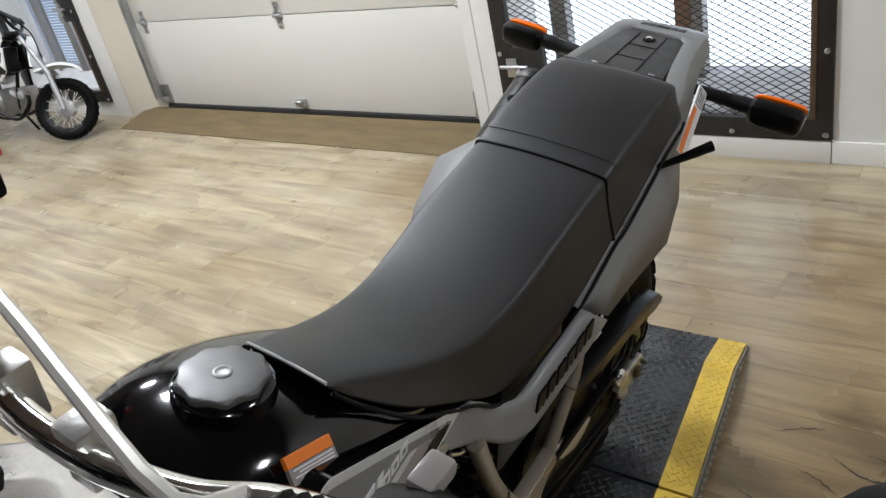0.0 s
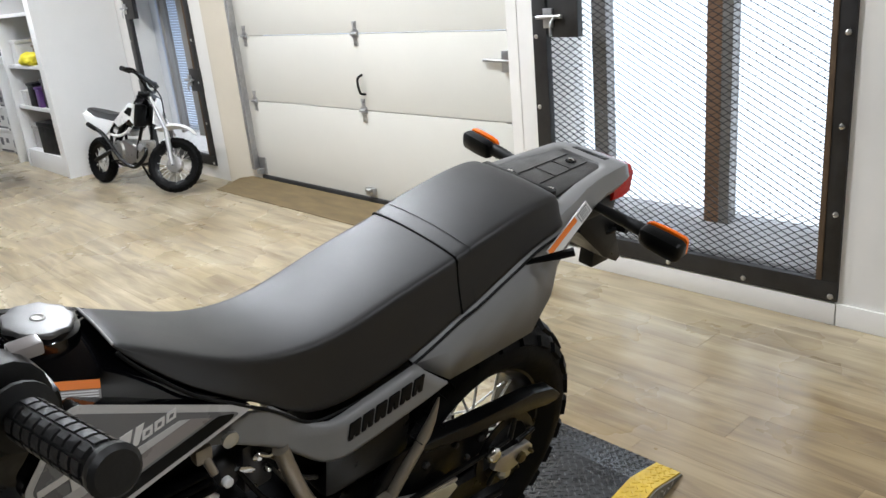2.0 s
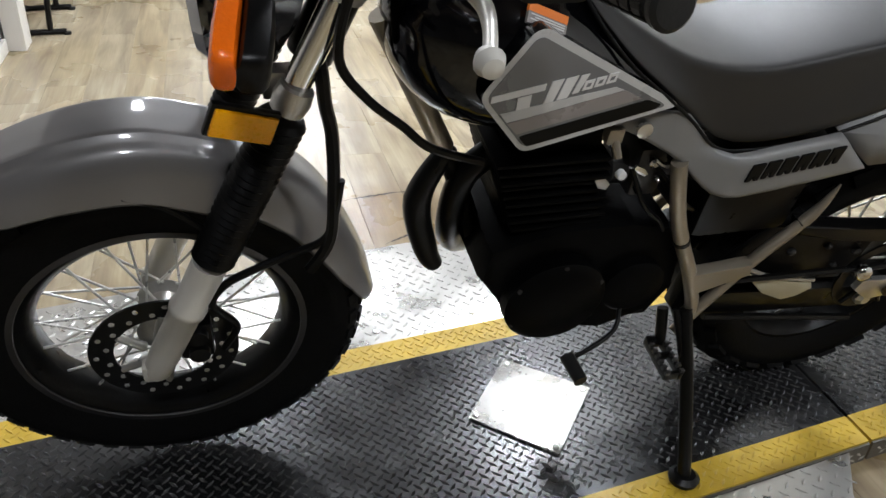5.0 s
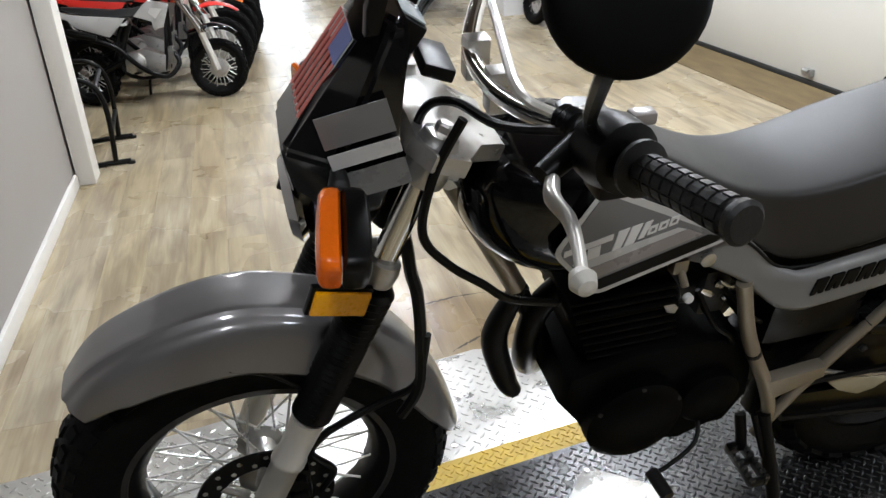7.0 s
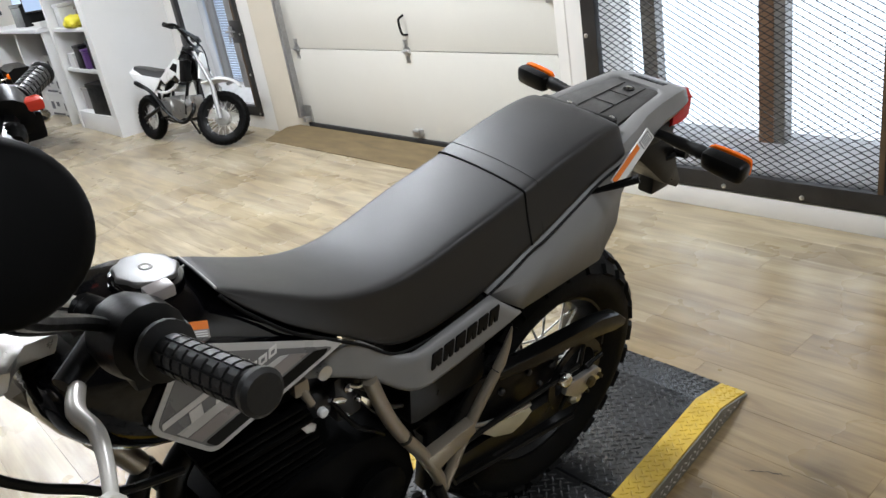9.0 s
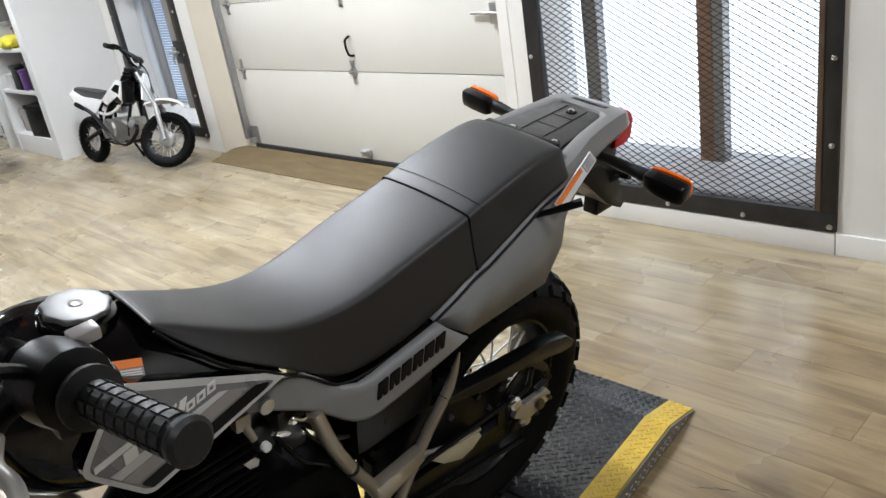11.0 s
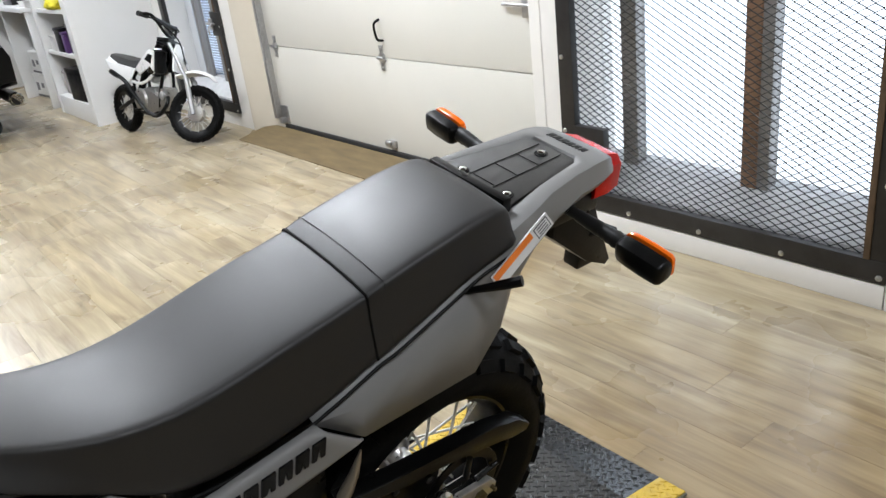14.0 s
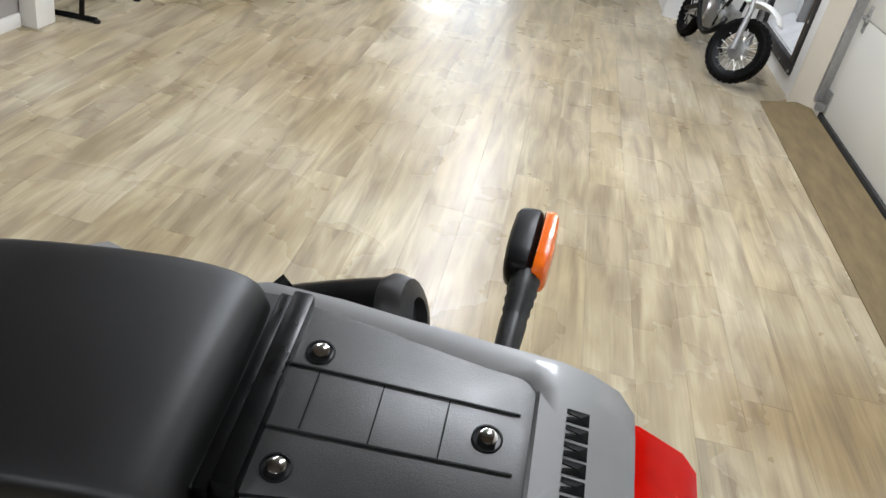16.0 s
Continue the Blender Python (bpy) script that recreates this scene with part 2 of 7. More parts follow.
M_REFL = mat("amber_reflector", (0.95, 0.40, 0.0), 0.3, var=0.12, scale=200, coat=0.15, bump=0.4, bscale=500, spec=0.3)
M_RED = mat("red_lens", (0.52, 0.004, 0.001), 0.22, var=0.2, scale=40, coat=0.03, spec=0.12)
M_DECALG = mat("grey_decal", (0.145, 0.145, 0.148), 0.3, var=0.1, coat=0.3)
M_DECALL = mat("light_grey_decal", (0.50, 0.495, 0.485), 0.3, var=0.06, coat=0.3)
M_DECALB = mat("bronze_decal", (0.25, 0.225, 0.215), 0.3, var=0.1, coat=0.3)
M_LOGO = mat("black_lettering", (0.004, 0.004, 0.004), 0.35, spec=0.12)
M_ORANGE = mat("orange_label", (0.80, 0.20, 0.02), 0.4, var=0.05)
M_LABEL = mat("white_label", (0.66, 0.65, 0.63), 0.4, var=0.05)
M_PRINT = mat("label_print", (0.10, 0.10, 0.11), 0.5)
M_BLUE = mat("blue_sticker", (0.16, 0.20, 0.48), 0.45, var=0.05)
M_REDST = mat("red_sticker", (0.66, 0.16, 0.13), 0.45, var=0.05)
M_DECK = mat("black_deck_plate", (0.0105, 0.0105, 0.011), 0.26, 0.0, var=0.45, scale=6, bump=0.08, spec=0.58)
M_TREAD = mat("worn_tread", (0.055, 0.055, 0.054), 0.26, 0.35, var=0.5, scale=5)
M_YEL = mat("yellow_deck_paint", (0.62, 0.42, 0.035), 0.45, var=0.3, scale=12, bump=0.2, bscale=60, dark=(0.30, 0.19, 0.02))
M_WING = mat("bare_aluminium_plate", (0.62, 0.61, 0.58), 0.30, 0.8, var=0.14, scale=8, bump=0.1)
M_TAG = mat("bare_sheet_metal", (0.70, 0.69, 0.66), 0.30, 0.85, var=0.3, scale=7, bump=0.15, bscale=25)
M_GOLD = mat("gold_chain", (0.11, 0.085, 0.04), 0.45, 0.8, var=0.3, scale=60)
M_GLASS = mat("dark_mirror_glass", (0.5, 0.5, 0.5), 0.04, 1.0, var=0, rvar=0)
M_SCREEN = mat("meter_face", (0.42, 0.47, 0.50), 0.15, var=0.15, scale=90, coat=0.5)
M_TUBE = mat("diffuser", (0.9, 0.9, 0.88), 0.4, var=0, emit=(1.0, 0.97, 0.92), power=9.0)


def sky_glow(name, power):
    """Overexposed daylight outside: pale, a little blue, uneven."""
    m = bpy.data.materials.new(name)
    m.use_nodes = True
    n, l = m.node_tree.nodes, m.node_tree.links
    b = n["Principled BSDF"]
    b.inputs["Base Color"].default_value = (0.0, 0.0, 0.0, 1)
    co = n.new("ShaderNodeTexCoord")
    no = n.new("ShaderNodeTexNoise")
    no.inputs["Scale"].default_value = 1.1
    l.new(co.outputs["Object"], no.inputs["Vector"])
    mx = n.new("ShaderNodeMix")
    mx.data_type = "RGBA"
    mx.inputs[6].default_value, mx.inputs[7].default_value = (0.56, 0.73, 1.0, 1), (0.86, 0.93, 1.0, 1)
    l.new(no.outputs["Fac"], mx.inputs[0])
    l.new(mx.outputs[2], b.inputs["Emission Color"])
    b.inputs["Emission Strength"].default_value = power
    return m


M_BLIND = mat("pale_blue_slat", (0.55, 0.66, 0.86), 0.5, var=0.03)
M_OUT = sky_glow("daylight_outside", 1.7)

# ---------------------------------------------------------------- mesh helpers


def V(*a):
    return Vector(a)


def box(bm, x0, x1, y0, y1, z0, z1, m=None, bevel=0.0):
    r = bmesh.ops.create_cube(bm, size=1)
    vs = r["verts"]
    for v in vs:
        v.co = Vector(((x0 + x1) / 2 + v.co.x * (x1 - x0), (y0 + y1) / 2 + v.co.y * (y1 - y0), (z0 + z1) / 2 + v.co.z * (z1 - z0)))
    if bevel:
        es = {e for v in vs for e in v.link_edges}
        out = bmesh.ops.bevel(bm, geom=list(es), offset=bevel, segments=2, affect="EDGES", profile=0.6)
        vs = list({v for f in out["faces"] for v in f.verts} | {v for v in vs if v.is_valid})
    if m is not None:
        bmesh.ops.transform(bm, matrix=m, verts=vs)
    return bm


def ring(c, axis_x, axis_y, r, n, ry=None):
    ry = ry or r
    return [c + axis_x * (math.cos(2 * math.pi * i / n) * r) + axis_y * (math.sin(2 * math.pi * i / n) * ry) for i in range(n)]


def frame_of(d):
    d = d.normalized()
    up = Vector((0, 0, 1)) if abs(d.z) < 0.9 else Vector((1, 0, 0))
    a = d.cross(up).normalized()
    return a, d.cross(a).normalized()


def skin(bm, rings, caps=True, closed=False):
    vs = [[bm.verts.new(p) for p in r] for r in rings]
    n = len(vs[0])
    pairs = list(zip(vs, vs[1:])) + ([(vs[-1], vs[0])] if closed else [])
    for a, b in pairs:
        for i in range(n):
            bm.faces.new((a[i], a[(i + 1) % n], b[(i + 1) % n], b[i]))
    if caps and not closed:
        bm.faces.new(vs[0][::-1])
        bm.faces.new(vs[-1])
    return bm


def rod(bm, p, q, r, r2=None, n=10):
    p, q = Vector(p), Vector(q)
    a, b = frame_of(q - p)
    return skin(bm, [ring(p, a, b, r, n), ring(q, a, b, r2 if r2 is not None else r, n)])


def smooth_line(pts, k=6):
    pts = [Vector(p) for p in pts]
    out = []
    for i in range(len(pts) - 1):
        p0, p1, p2, p3 = pts[max(i - 1, 0)], pts[i], pts[i + 1], pts[min(i + 2, len(pts) - 1)]
        for j in range(k):
            t = j / k
            out.append(0.5 * (2 * p1 + (p2 - p0) * t + (2 * p0 - 5 * p1 + 4 * p2 - p3) * t * t + (3 * p1 - p0 - 3 * p2 + p3) * t ** 3))
    return out + [pts[-1]]


def pipe(bm, pts, r, n=8, k=6, radii=None):
    line = smooth_line(pts, k) if k > 1 else [Vector(p) for p in pts]
    a = frame_of(line[1] - line[0])[0]
    rings = []
    for i, p in enumerate(line):
        d = (line[min(i + 1, len(line) - 1)] - line[max(i - 1, 0)]).normalized()
        a = (a - d * a.dot(d)).normalized()
        s = i / (len(line) - 1)
        rr = r if radii is None else np.interp(s, [j / (len(radii) - 1) for j in range(len(radii))], radii)
        rings.append(ring(p, a, d.cross(a), rr, n))
    return skin(bm, rings)


def lathe(bm, profile, c, axis, n=32, closed=False):
    """profile: (radius, offset along the axis)."""
    axis = Vector(axis).normalized()
    a, b = frame_of(axis)
    c = Vector(c)
    rings = [[c + axis * o + (a * math.cos(2 * math.pi * i / n) + b * math.sin(2 * math.pi * i / n)) * r for i in range(n)] for r, o in profile]
    return skin(bm, rings, caps=not closed, closed=closed)


def prism(bm, poly, y0, y1, plane="xz", bevel=0.0):
    """A plate from a polygon in the plane xz (depth along y), xy (depth z) or yz (depth x)."""
    put = {"xz": lambda a, b, d: (a, d, b), "xy": lambda a, b, d: (a, b, d), "yz": lambda a, b, d: (d, a, b)}[plane]
    lo = [bm.verts.new(put(a, b, y0)) for a, b in poly]
    hi = [bm.verts.new(put(a, b, y1)) for a, b in poly]
    n = len(poly)
    fs = [bm.faces.new(lo), bm.faces.new(hi[::-1])]
    for i in range(n):
        fs.append(bm.faces.new((lo[i], hi[i], hi[(i + 1) % n], lo[(i + 1) % n])))
    if bevel:
        es = {e for f in fs[:2] for e in f.edges}
        bmesh.ops.bevel(bm, geom=list(es), offset=bevel, segments=2, affect="EDGES", profile=0.6)
    return bm


def mesh_of(name, bm, material, smooth=40):
    bmesh.ops.recalc_face_normals(bm, faces=bm.faces)
    me = bpy.data.meshes.new(name)
    bm.to_mesh(me)
    bm.free()
    me.materials.append(material)
    if smooth:
        me.polygons.foreach_set("use_smooth", [True] * len(me.polygons))
        me.set_sharp_from_angle(angle=radians(smooth))
    return me


def part(name, bm, material, parent, label="", smooth=40, sub=0):
    ob = new(name, mesh_of(name, bm, material, smooth))
    if parent is not None:
        ob.parent = parent
    if label:
        ob["label"] = label
    if sub:
        md = ob.modifiers.new("round", "SUBSURF")
        md.levels = md.render_levels = sub
    return ob


def thing(name, label, category, m=None, group="", kind=""):
    ob = new(name)
    ob.empty_display_size = 0.1
    if m is not None:
        ob.matrix_world = m
    return tagged(ob, label, category, group, kind)


def crease_caps(ob):
    """Keeps the closed ends of a loft sharp under its subdivision."""
    me = ob.data
    at = me.attributes.new("crease_edge", "FLOAT", "EDGE")
    ends = {k for f in me.polygons if len(f.vertices) > 6 for k in f.edge_keys}
    at.data.foreach_set("value", [1.0 if e.key in ends else 0.0 for e in me.edges])
    return ob


def solid(name, bm, material, label, category="", kind="structure", smooth=40, group=""):
    ob = part(name, bm, material, None, "", smooth)
    return tagged(ob, label, category, group, kind)


def B():
    return bmesh.new()

# ---------------------------------------------------------------- the room
WX = -1.70          # face of the wall with the windows and the overhead door
DX = -1.775         # face of the overhead door
X1, Y0, Y1 = 5.2, -11.5, 7.0

solid("floor", box(B(), WX - 0.5, X1, Y0, Y1, -0.10, -0.006), M_JOINT, "concrete floor slab under the vinyl planks", "floor")
solid("ceiling", box(B(), WX - 0.5, X1, Y0, Y1, CEIL, CEIL + 0.1), M_CEIL, "plain dark brown ceiling", "ceiling")
solid("wall_east", box(B(), X1, X1 + 0.12, Y0, Y1, -0.1, CEIL), M_DIM, "plain grey showroom wall", "wall")
solid("wall_north", box(B(), WX - 0.5, X1, Y1, Y1 + 0.12, -0.1, CEIL), M_DIM, "plain grey showroom wall", "wall")
bm = B()
SH = (0.05, 1.45, 0.06, 2.88)
box(bm, WX - 0.5, SH[0], Y0 - 0.12, Y0, -0.1, CEIL)
box(bm, SH[1], X1, Y0 - 0.12, Y0, -0.1, CEIL)
box(bm, SH[0], SH[1], Y0 - 0.12, Y0, -0.1, SH[2])
box(bm, SH[0], SH[1], Y0 - 0.12, Y0, SH[3], CEIL)
solid("wall_south", bm, M_WALL, "plain white showroom wall far behind the motorcycles", "wall")
root = thing("window_3", "bright shop front window at the end of the aisle", "window", kind="structure")
for x in (SH[0] + 0.03, SH[1] - 0.03):
    part("frame_upright", box(B(), x - 0.03, x + 0.03, Y0 - 0.09, Y0 - 0.03, SH[2], SH[3], bevel=0.004), M_ALU, root)
part("window_frame", box(B(), SH[0] + 0.06, SH[1] - 0.06, Y0 - 0.085, Y0 - 0.035, SH[2] + 0.85, SH[2] + 0.9, bevel=0.004), M_ALU, root)
part("daylight_pane", box(B(), SH[0], SH[1], Y0 - 0.115, Y0 - 0.095, SH[2], SH[3]), M_OUT, root, "pale overexposed daylight")

WT = 0.30           # thickness of the window wall
WIN_A = (-1.14, 0.20, 0.09, 1.46)     # y0, y1, z0, z1 of the window beside the overhead door
WIN_B = (-5.47, -4.35, 0.10, 1.42)
DOOR = (-3.86, -1.27, 0.075, 2.20)


def wall_west():
    bm = B()
    x0, x1 = WX - WT, WX

    def wb(y0, y1, z0, z1):
        box(bm, x0, x1, y0, y1, z0, z1)
    a, b, d = WIN_A, WIN_B, DOOR
    ins = 0.07
    wb(a[1] - ins, Y1, -0.1, CEIL)
    wb(a[0] + ins, a[1] - ins, -0.1, a[2] + ins)
    wb(a[0] + ins, a[1] - ins, a[3] - ins, CEIL)
    wb(d[1], a[0] + ins, -0.1, CEIL)
    wb(d[0], d[1], d[3], CEIL)
    wb(d[0], d[1], -0.1, 0.0)
    wb(b[1] - ins, -4.10, -0.1, CEIL)
    wb(b[0] + ins, b[1] - ins, -0.1, b[2] + ins)
    wb(b[0] + ins, b[1] - ins, b[3] - ins, CEIL)
    wb(Y0, b[0] + ins, -0.1, CEIL)
    return bm


solid("wall_west", wall_west(), M_WALL, "white painted wall with two barred windows and an overhead door", "wall")
# splayed jamb beside the overhead door
bm = B()
prism(bm, [(WX + 0.03, -4.12), (WX + 0.03, -4.08), (DX - 0.02, -3.86), (DX - 0.2, -3.86), (DX - 0.2, -4.12)], -0.05, CEIL, "xy")
solid("trim", bm, M_JAMB, "cream painted splayed jamb beside the overhead door", "trim")
bm = B()
prism(bm, [(WX + 0.004, -1.30), (WX + 0.004, -1.24), (WX - 0.02, -1.22), (DX - 0.2, -1.22), (DX - 0.2, -1.30)], -0.05, CEIL, "xy")
solid("trim", bm, M_WALL, "white painted jamb beside the overhead door", "trim")
bm = B()
box(bm, WX, WX + 0.012, 0.20, Y1, 0.0, 0.085, bevel=0.003)
box(bm, WX, WX + 0.012, -1.20, 0.196, 0.0, 0.085, bevel=0.003)
solid("baseboard", bm, M_WALL, "low white baseboard under the barred window", "baseboard")


def overhead_door():
    root = thing("door_1", "closed white sectional overhead garage door with steel hinges", "garage door", kind="structure")
    y0, y1, z0, z1 = DOOR
    edges = [z0, 0.606, 1.040, 1.475, z1]
    for a, b in zip(edges, edges[1:]):
        bm = B()
        box(bm, DX - 0.045, DX, y0, y1, a + 0.0025, b - 0.0025, bevel=0.004)
        part("panel", bm, M_DOOR, root)
    bm = B()
    box(bm, DX - 0.03, DX + 0.012, y0 + 0.04, y1, z0 - 0.03, z0 + 0.002, bevel=0.006)
    part("bottom_seal", bm, M_SEAL, root, "black rubber bottom seal")
    for yy in (y0 + 0.10, -2.53, y1 - 0.06):
        for zz in edges[1:4]:
            bm = B()
            poly = [(-0.022, -0.075), (0.022, -0.075), (0.012, -0.03), (0.032, -0.018), (0.032, 0.018), (0.012, 0.03), (0.022, 0.075), (-0.022, 0.075),
                    (-0.012, 0.03), (-0.032, 0.018), (-0.032, -0.018), (-0.012, -0.03)]
            prism(bm, [(yy + p * 0.9, zz + q * 0.9) for p, q in poly], DX, DX + 0.006, "yz", bevel=0.0012)
            hinge = part("hinge", bm, M_ZINC, root)
            bm = B()
            rod(bm, (DX + 0.012, yy - 0.03, zz), (DX + 0.012, yy + 0.03, zz), 0.009)
            for s in (-1, 1):
                for q in (0.052, 0.03):
                    lathe(bm, [(0.0065, 0), (0.0065, 0.004), (0.003, 0.006)], (DX + 0.006, yy, zz + s * q), (1, 0, 0), 8)
            part("knuckle", bm, M_ZINC, hinge)
    for yy in (y0 + 0.06, y1 - 0.05):
        bm = B()
        box(bm, DX, DX + 0.008, yy - 0.045, yy + 0.045, z0 + 0.01, z0 + 0.13, bevel=0.002)
        box(bm, DX, DX + 0.05, yy - 0.02, yy + 0.02, z0 + 0.015, z0 + 0.05, bevel=0.003)
        part("corner_bracket", bm, M_ZINC, root, "galvanised corner bracket")
    bm = B()
    box(bm, DX, DX + 0.03, -2.575, -2.505, z0 + 0.025, z0 + 0.065, bevel=0.003)
    rod(bm, (DX + 0.03, -2.565, z0 + 0.055), (DX + 0.03, -2.515, z0 + 0.055), 0.012)
    part("step_plate", bm, M_ZINC, root, "small steel step plate")
    bm = B()
    pipe(bm, [(DX, -2.50, 0.70), (DX + 0.035, -2.505, 0.715), (DX + 0.04, -2.51, 0.79), (DX, -2.515, 0.81)], 0.007)
    part("pull_handle", bm, M_BLACK, root, "black pull handle")
    bm = B()
    box(bm, DX, DX + 0.02, -1.40, -1.30, 0.85, 0.95, bevel=0.003)
    rod(bm, (DX + 0.018, -1.52, 0.905), (DX + 0.018, -1.34, 0.90), 0.008)
    part("slide_latch", bm, M_ZINC, root, "galvanised slide latch")
    bm = B()
    for yy in (y0 - 0.005,):
        box(bm, DX - 0.02, DX + 0.045, yy - 0.008, yy + 0.008, 0.12, 2.3)
        box(bm, DX + 0.04, DX + 0.052, yy - 0.008, yy + 0.030, 0.12, 2.3)
    part("track", bm, M_ZINC, root, "steel roller track")
    return root


overhead_door()

bm = B()
prism(bm, [(-1.50, 0.0), (-1.50, 0.004), (DX + 0.02, 0.055), (DX + 0.02, 0.0)], -4.03, -1.225, "xz")
solid("threshold_ramp", bm, M_PLY, "worn brown plywood ramp up to the overhead door sill", "ramp")


def diamond_mesh(bm, x, y0, y1, z0, z1, pw=0.048, ph=0.0135, t=0.0015):
    """Expanded metal: zigzag strands, joined at the knots, each a thin ribbon."""
    rows = int((z1 - z0) / ph)
    cols = int((y1 - y0) / (pw / 2))
    for r in range(rows + 1):
        zc = z0 + r * ph
        pts = [(y0 + c * pw / 2, zc + (ph / 2 if (c + r) % 2 else -ph / 2) * 0.86) for c in range(cols + 1)]
        prev = None
        for (y, z) in pts:
            cur = [bm.verts.new((x + 0.002, y, z - t)), bm.verts.new((x + 0.002, y, z + t)), bm.verts.new((x - 0.002, y, z + t))]
            if prev:
                bm.faces.new((prev[0], cur[0], cur[1], prev[1]))
                bm.faces.new((prev[1], cur[1], cur[2], prev[2]))
            prev = cur
    return bm


def barred_window(name, w, lock_y, label, posts, far=False):
    y0, y1, z0, z1 = w
    root = thing(name, label, "window", kind="structure")
    fw = 0.075
    x0, x1 = WX - 0.02, WX + 0.016
    bm = B()
    box(bm, x0, x1, y0, y1, z0, z0 + fw, bevel=0.003)
    box(bm, x0, x1, y0, y1, z1 - fw, z1, bevel=0.003)
    part("window_frame", bm, M_STEEL, root, "dark steel angle frame")
    for ya, yb in ((y0, y0 + fw), (y1 - fw, y1)):
        bm = B()
        box(bm, x0, x1 - 0.002, ya, yb, z0 + fw, z1 - fw, bevel=0.003)
        part("frame_upright", bm, M_STEEL, root)
    bm = B()
    box(bm, x1 - 0.004, x1 + 0.002, y1 - fw, y1 - fw + 0.02, z0 + fw, z1 - fw, bevel=0.001)
    part("worn_edge", bm, M_RUST, root, "rust-brown worn steel edge")
    if not far:
        bm = diamond_mesh(B(), WX - 0.012, y0 + fw - 0.01, y1 - fw + 0.01, z0 + fw - 0.005, z1 - fw + 0.005)
        ob = part("expanded_metal", bm, M_MESH, root, "black expanded metal mesh", smooth=0)
        ob["kind"] = "stuff"
    n = 5
    for i in range(n):
        for (yy, zz) in ((y1 - 0.022, z0 + 0.02 + i * 0.303), (y0 + 0.022, z0 + 0.02 + i * 0.303), (y0 + 0.02 + i * (y1 - y0 - 0.04) / (n - 1), z0 + 0.02)):
            bm = B()
            lathe(bm, [(0.010, 0), (0.0095, 0.004), (0.005, 0.007)], (x1, yy, zz), (1, 0, 0), 10)
            part("bolt", bm, M_BOLT, root)
    for ly, lz in (((lock_y, 0.66), (y0 + 0.05, 1.20)) if far else ((lock_y, 1.015), (lock_y - 0.02, 0.275))):
        bm = B()
        box(bm, x1 - 0.03, x1 + 0.004, ly, ly + 0.155, lz, lz + 0.165, bevel=0.002)
        plate = part("lock_plate", bm, M_STEEL, root, "dark steel lock plate")
        bm = B()
        rod(bm, (x1 + 0.02, ly - 0.05, lz + 0.085), (x1 + 0.02, ly + 0.085, lz + 0.085), 0.008)
        box(bm, x1 + 0.004, x1 + 0.014, ly - 0.02, ly + 0.03, lz + 0.04, lz + 0.12, bevel=0.002)
        pipe(bm, [(x1 + 0.02, ly + 0.05, lz + 0.085), (x1 + 0.05, ly + 0.05, lz + 0.06), (x1 + 0.05, ly + 0.05, lz + 0.01)], 0.006)
        part("slide_bolt", bm, M_ZINC, plate, "bright zinc slide bolt")
    for (yy, ww, m) in posts:
        bm = B()
        box(bm, WX - 0.20, WX - 0.14, yy - ww / 2, yy + ww / 2, z0 + 0.165, z1, bevel=0.004)
        part("mullion", bm, m, root)
    bm = B()
    prism(bm, [(WX - 0.03, z0 + 0.062), (WX - 0.03, z0 + 0.085), (WX - 0.15, z0 + 0.172), (WX - WT - 0.01, z0 + 0.19), (WX - WT - 0.01, z0 + 0.062)], y0 + 0.071, y1 - 0.071, "xz", bevel=0.003)
    part("window_sill", bm, M_SILL, root, "dusty grey window sill")
    bm = B()
    box(bm, WX - 0.178, WX - 0.173, y0 + 0.07, y1 - 0.07, z0 + 0.165, z1 - 0.07)
    g = bpy.data.materials.new("window_glass")
    g.use_nodes = True
    p = g.node_tree.nodes["Principled BSDF"]
    p.inputs["Transmission Weight"].default_value, p.inputs["Roughness"].default_value = 1.0, 0.0
    p.inputs["IOR"].default_value = 1.02
    pane = part("pane", bm, g, root)
    pane.visible_shadow = False
    return root


barred_window("window_1", WIN_A, -1.045, "security window with black expanded metal in a bolted steel frame",
              [(-0.905, 0.075, M_POSTG), (-0.372, 0.062, M_POST), (-0.317, 0.045, M_POSTG)])
barred_window("window_2", WIN_B, -4.50, "barred window with a dark steel frame behind the small dirt bike",
              [(-5.15, 0.05, M_POSTG), (-4.80, 0.09, M_POSTG)], True)
blind = thing("window_blind", "pale blue slatted blind drawn down behind the barred window glass", "blind", pose(WX - 0.225, WIN_B[0] + 0.08, 0))
bm = B()
for i in range(54):
    box(bm, -0.006, 0.006, 0.0, 0.50, 0.245 + i * 0.0205, 0.247 + i * 0.0205, pose(0, 0, 0))
for v in bm.verts:
    v.co.z += 1.25 * v.co.x
sl = part("slats", bm, M_BLIND, blind, smooth=0)
sl["kind"] = "stuff"
part("head_rail", box(B(), -0.015, 0.015, 0.0, 0.50, 1.345, 1.375, bevel=0.003), M_BLIND, blind)
part("bottom_rail", box(B(), -0.010, 0.010, 0.0, 0.50, 0.228, 0.240, bevel=0.002), M_BLIND, blind)
bm = B()
box(bm, -2.9, -2.88, -17.0, 1.8, -0.4, 3.2)
solid("backdrop", bm, M_OUT, "pale overexposed daylight outside the windows", "sky")


M_WHITE_P = mat("white_cabinet_paint", (0.76, 0.755, 0.74), 0.4, var=0.04, scale=3)


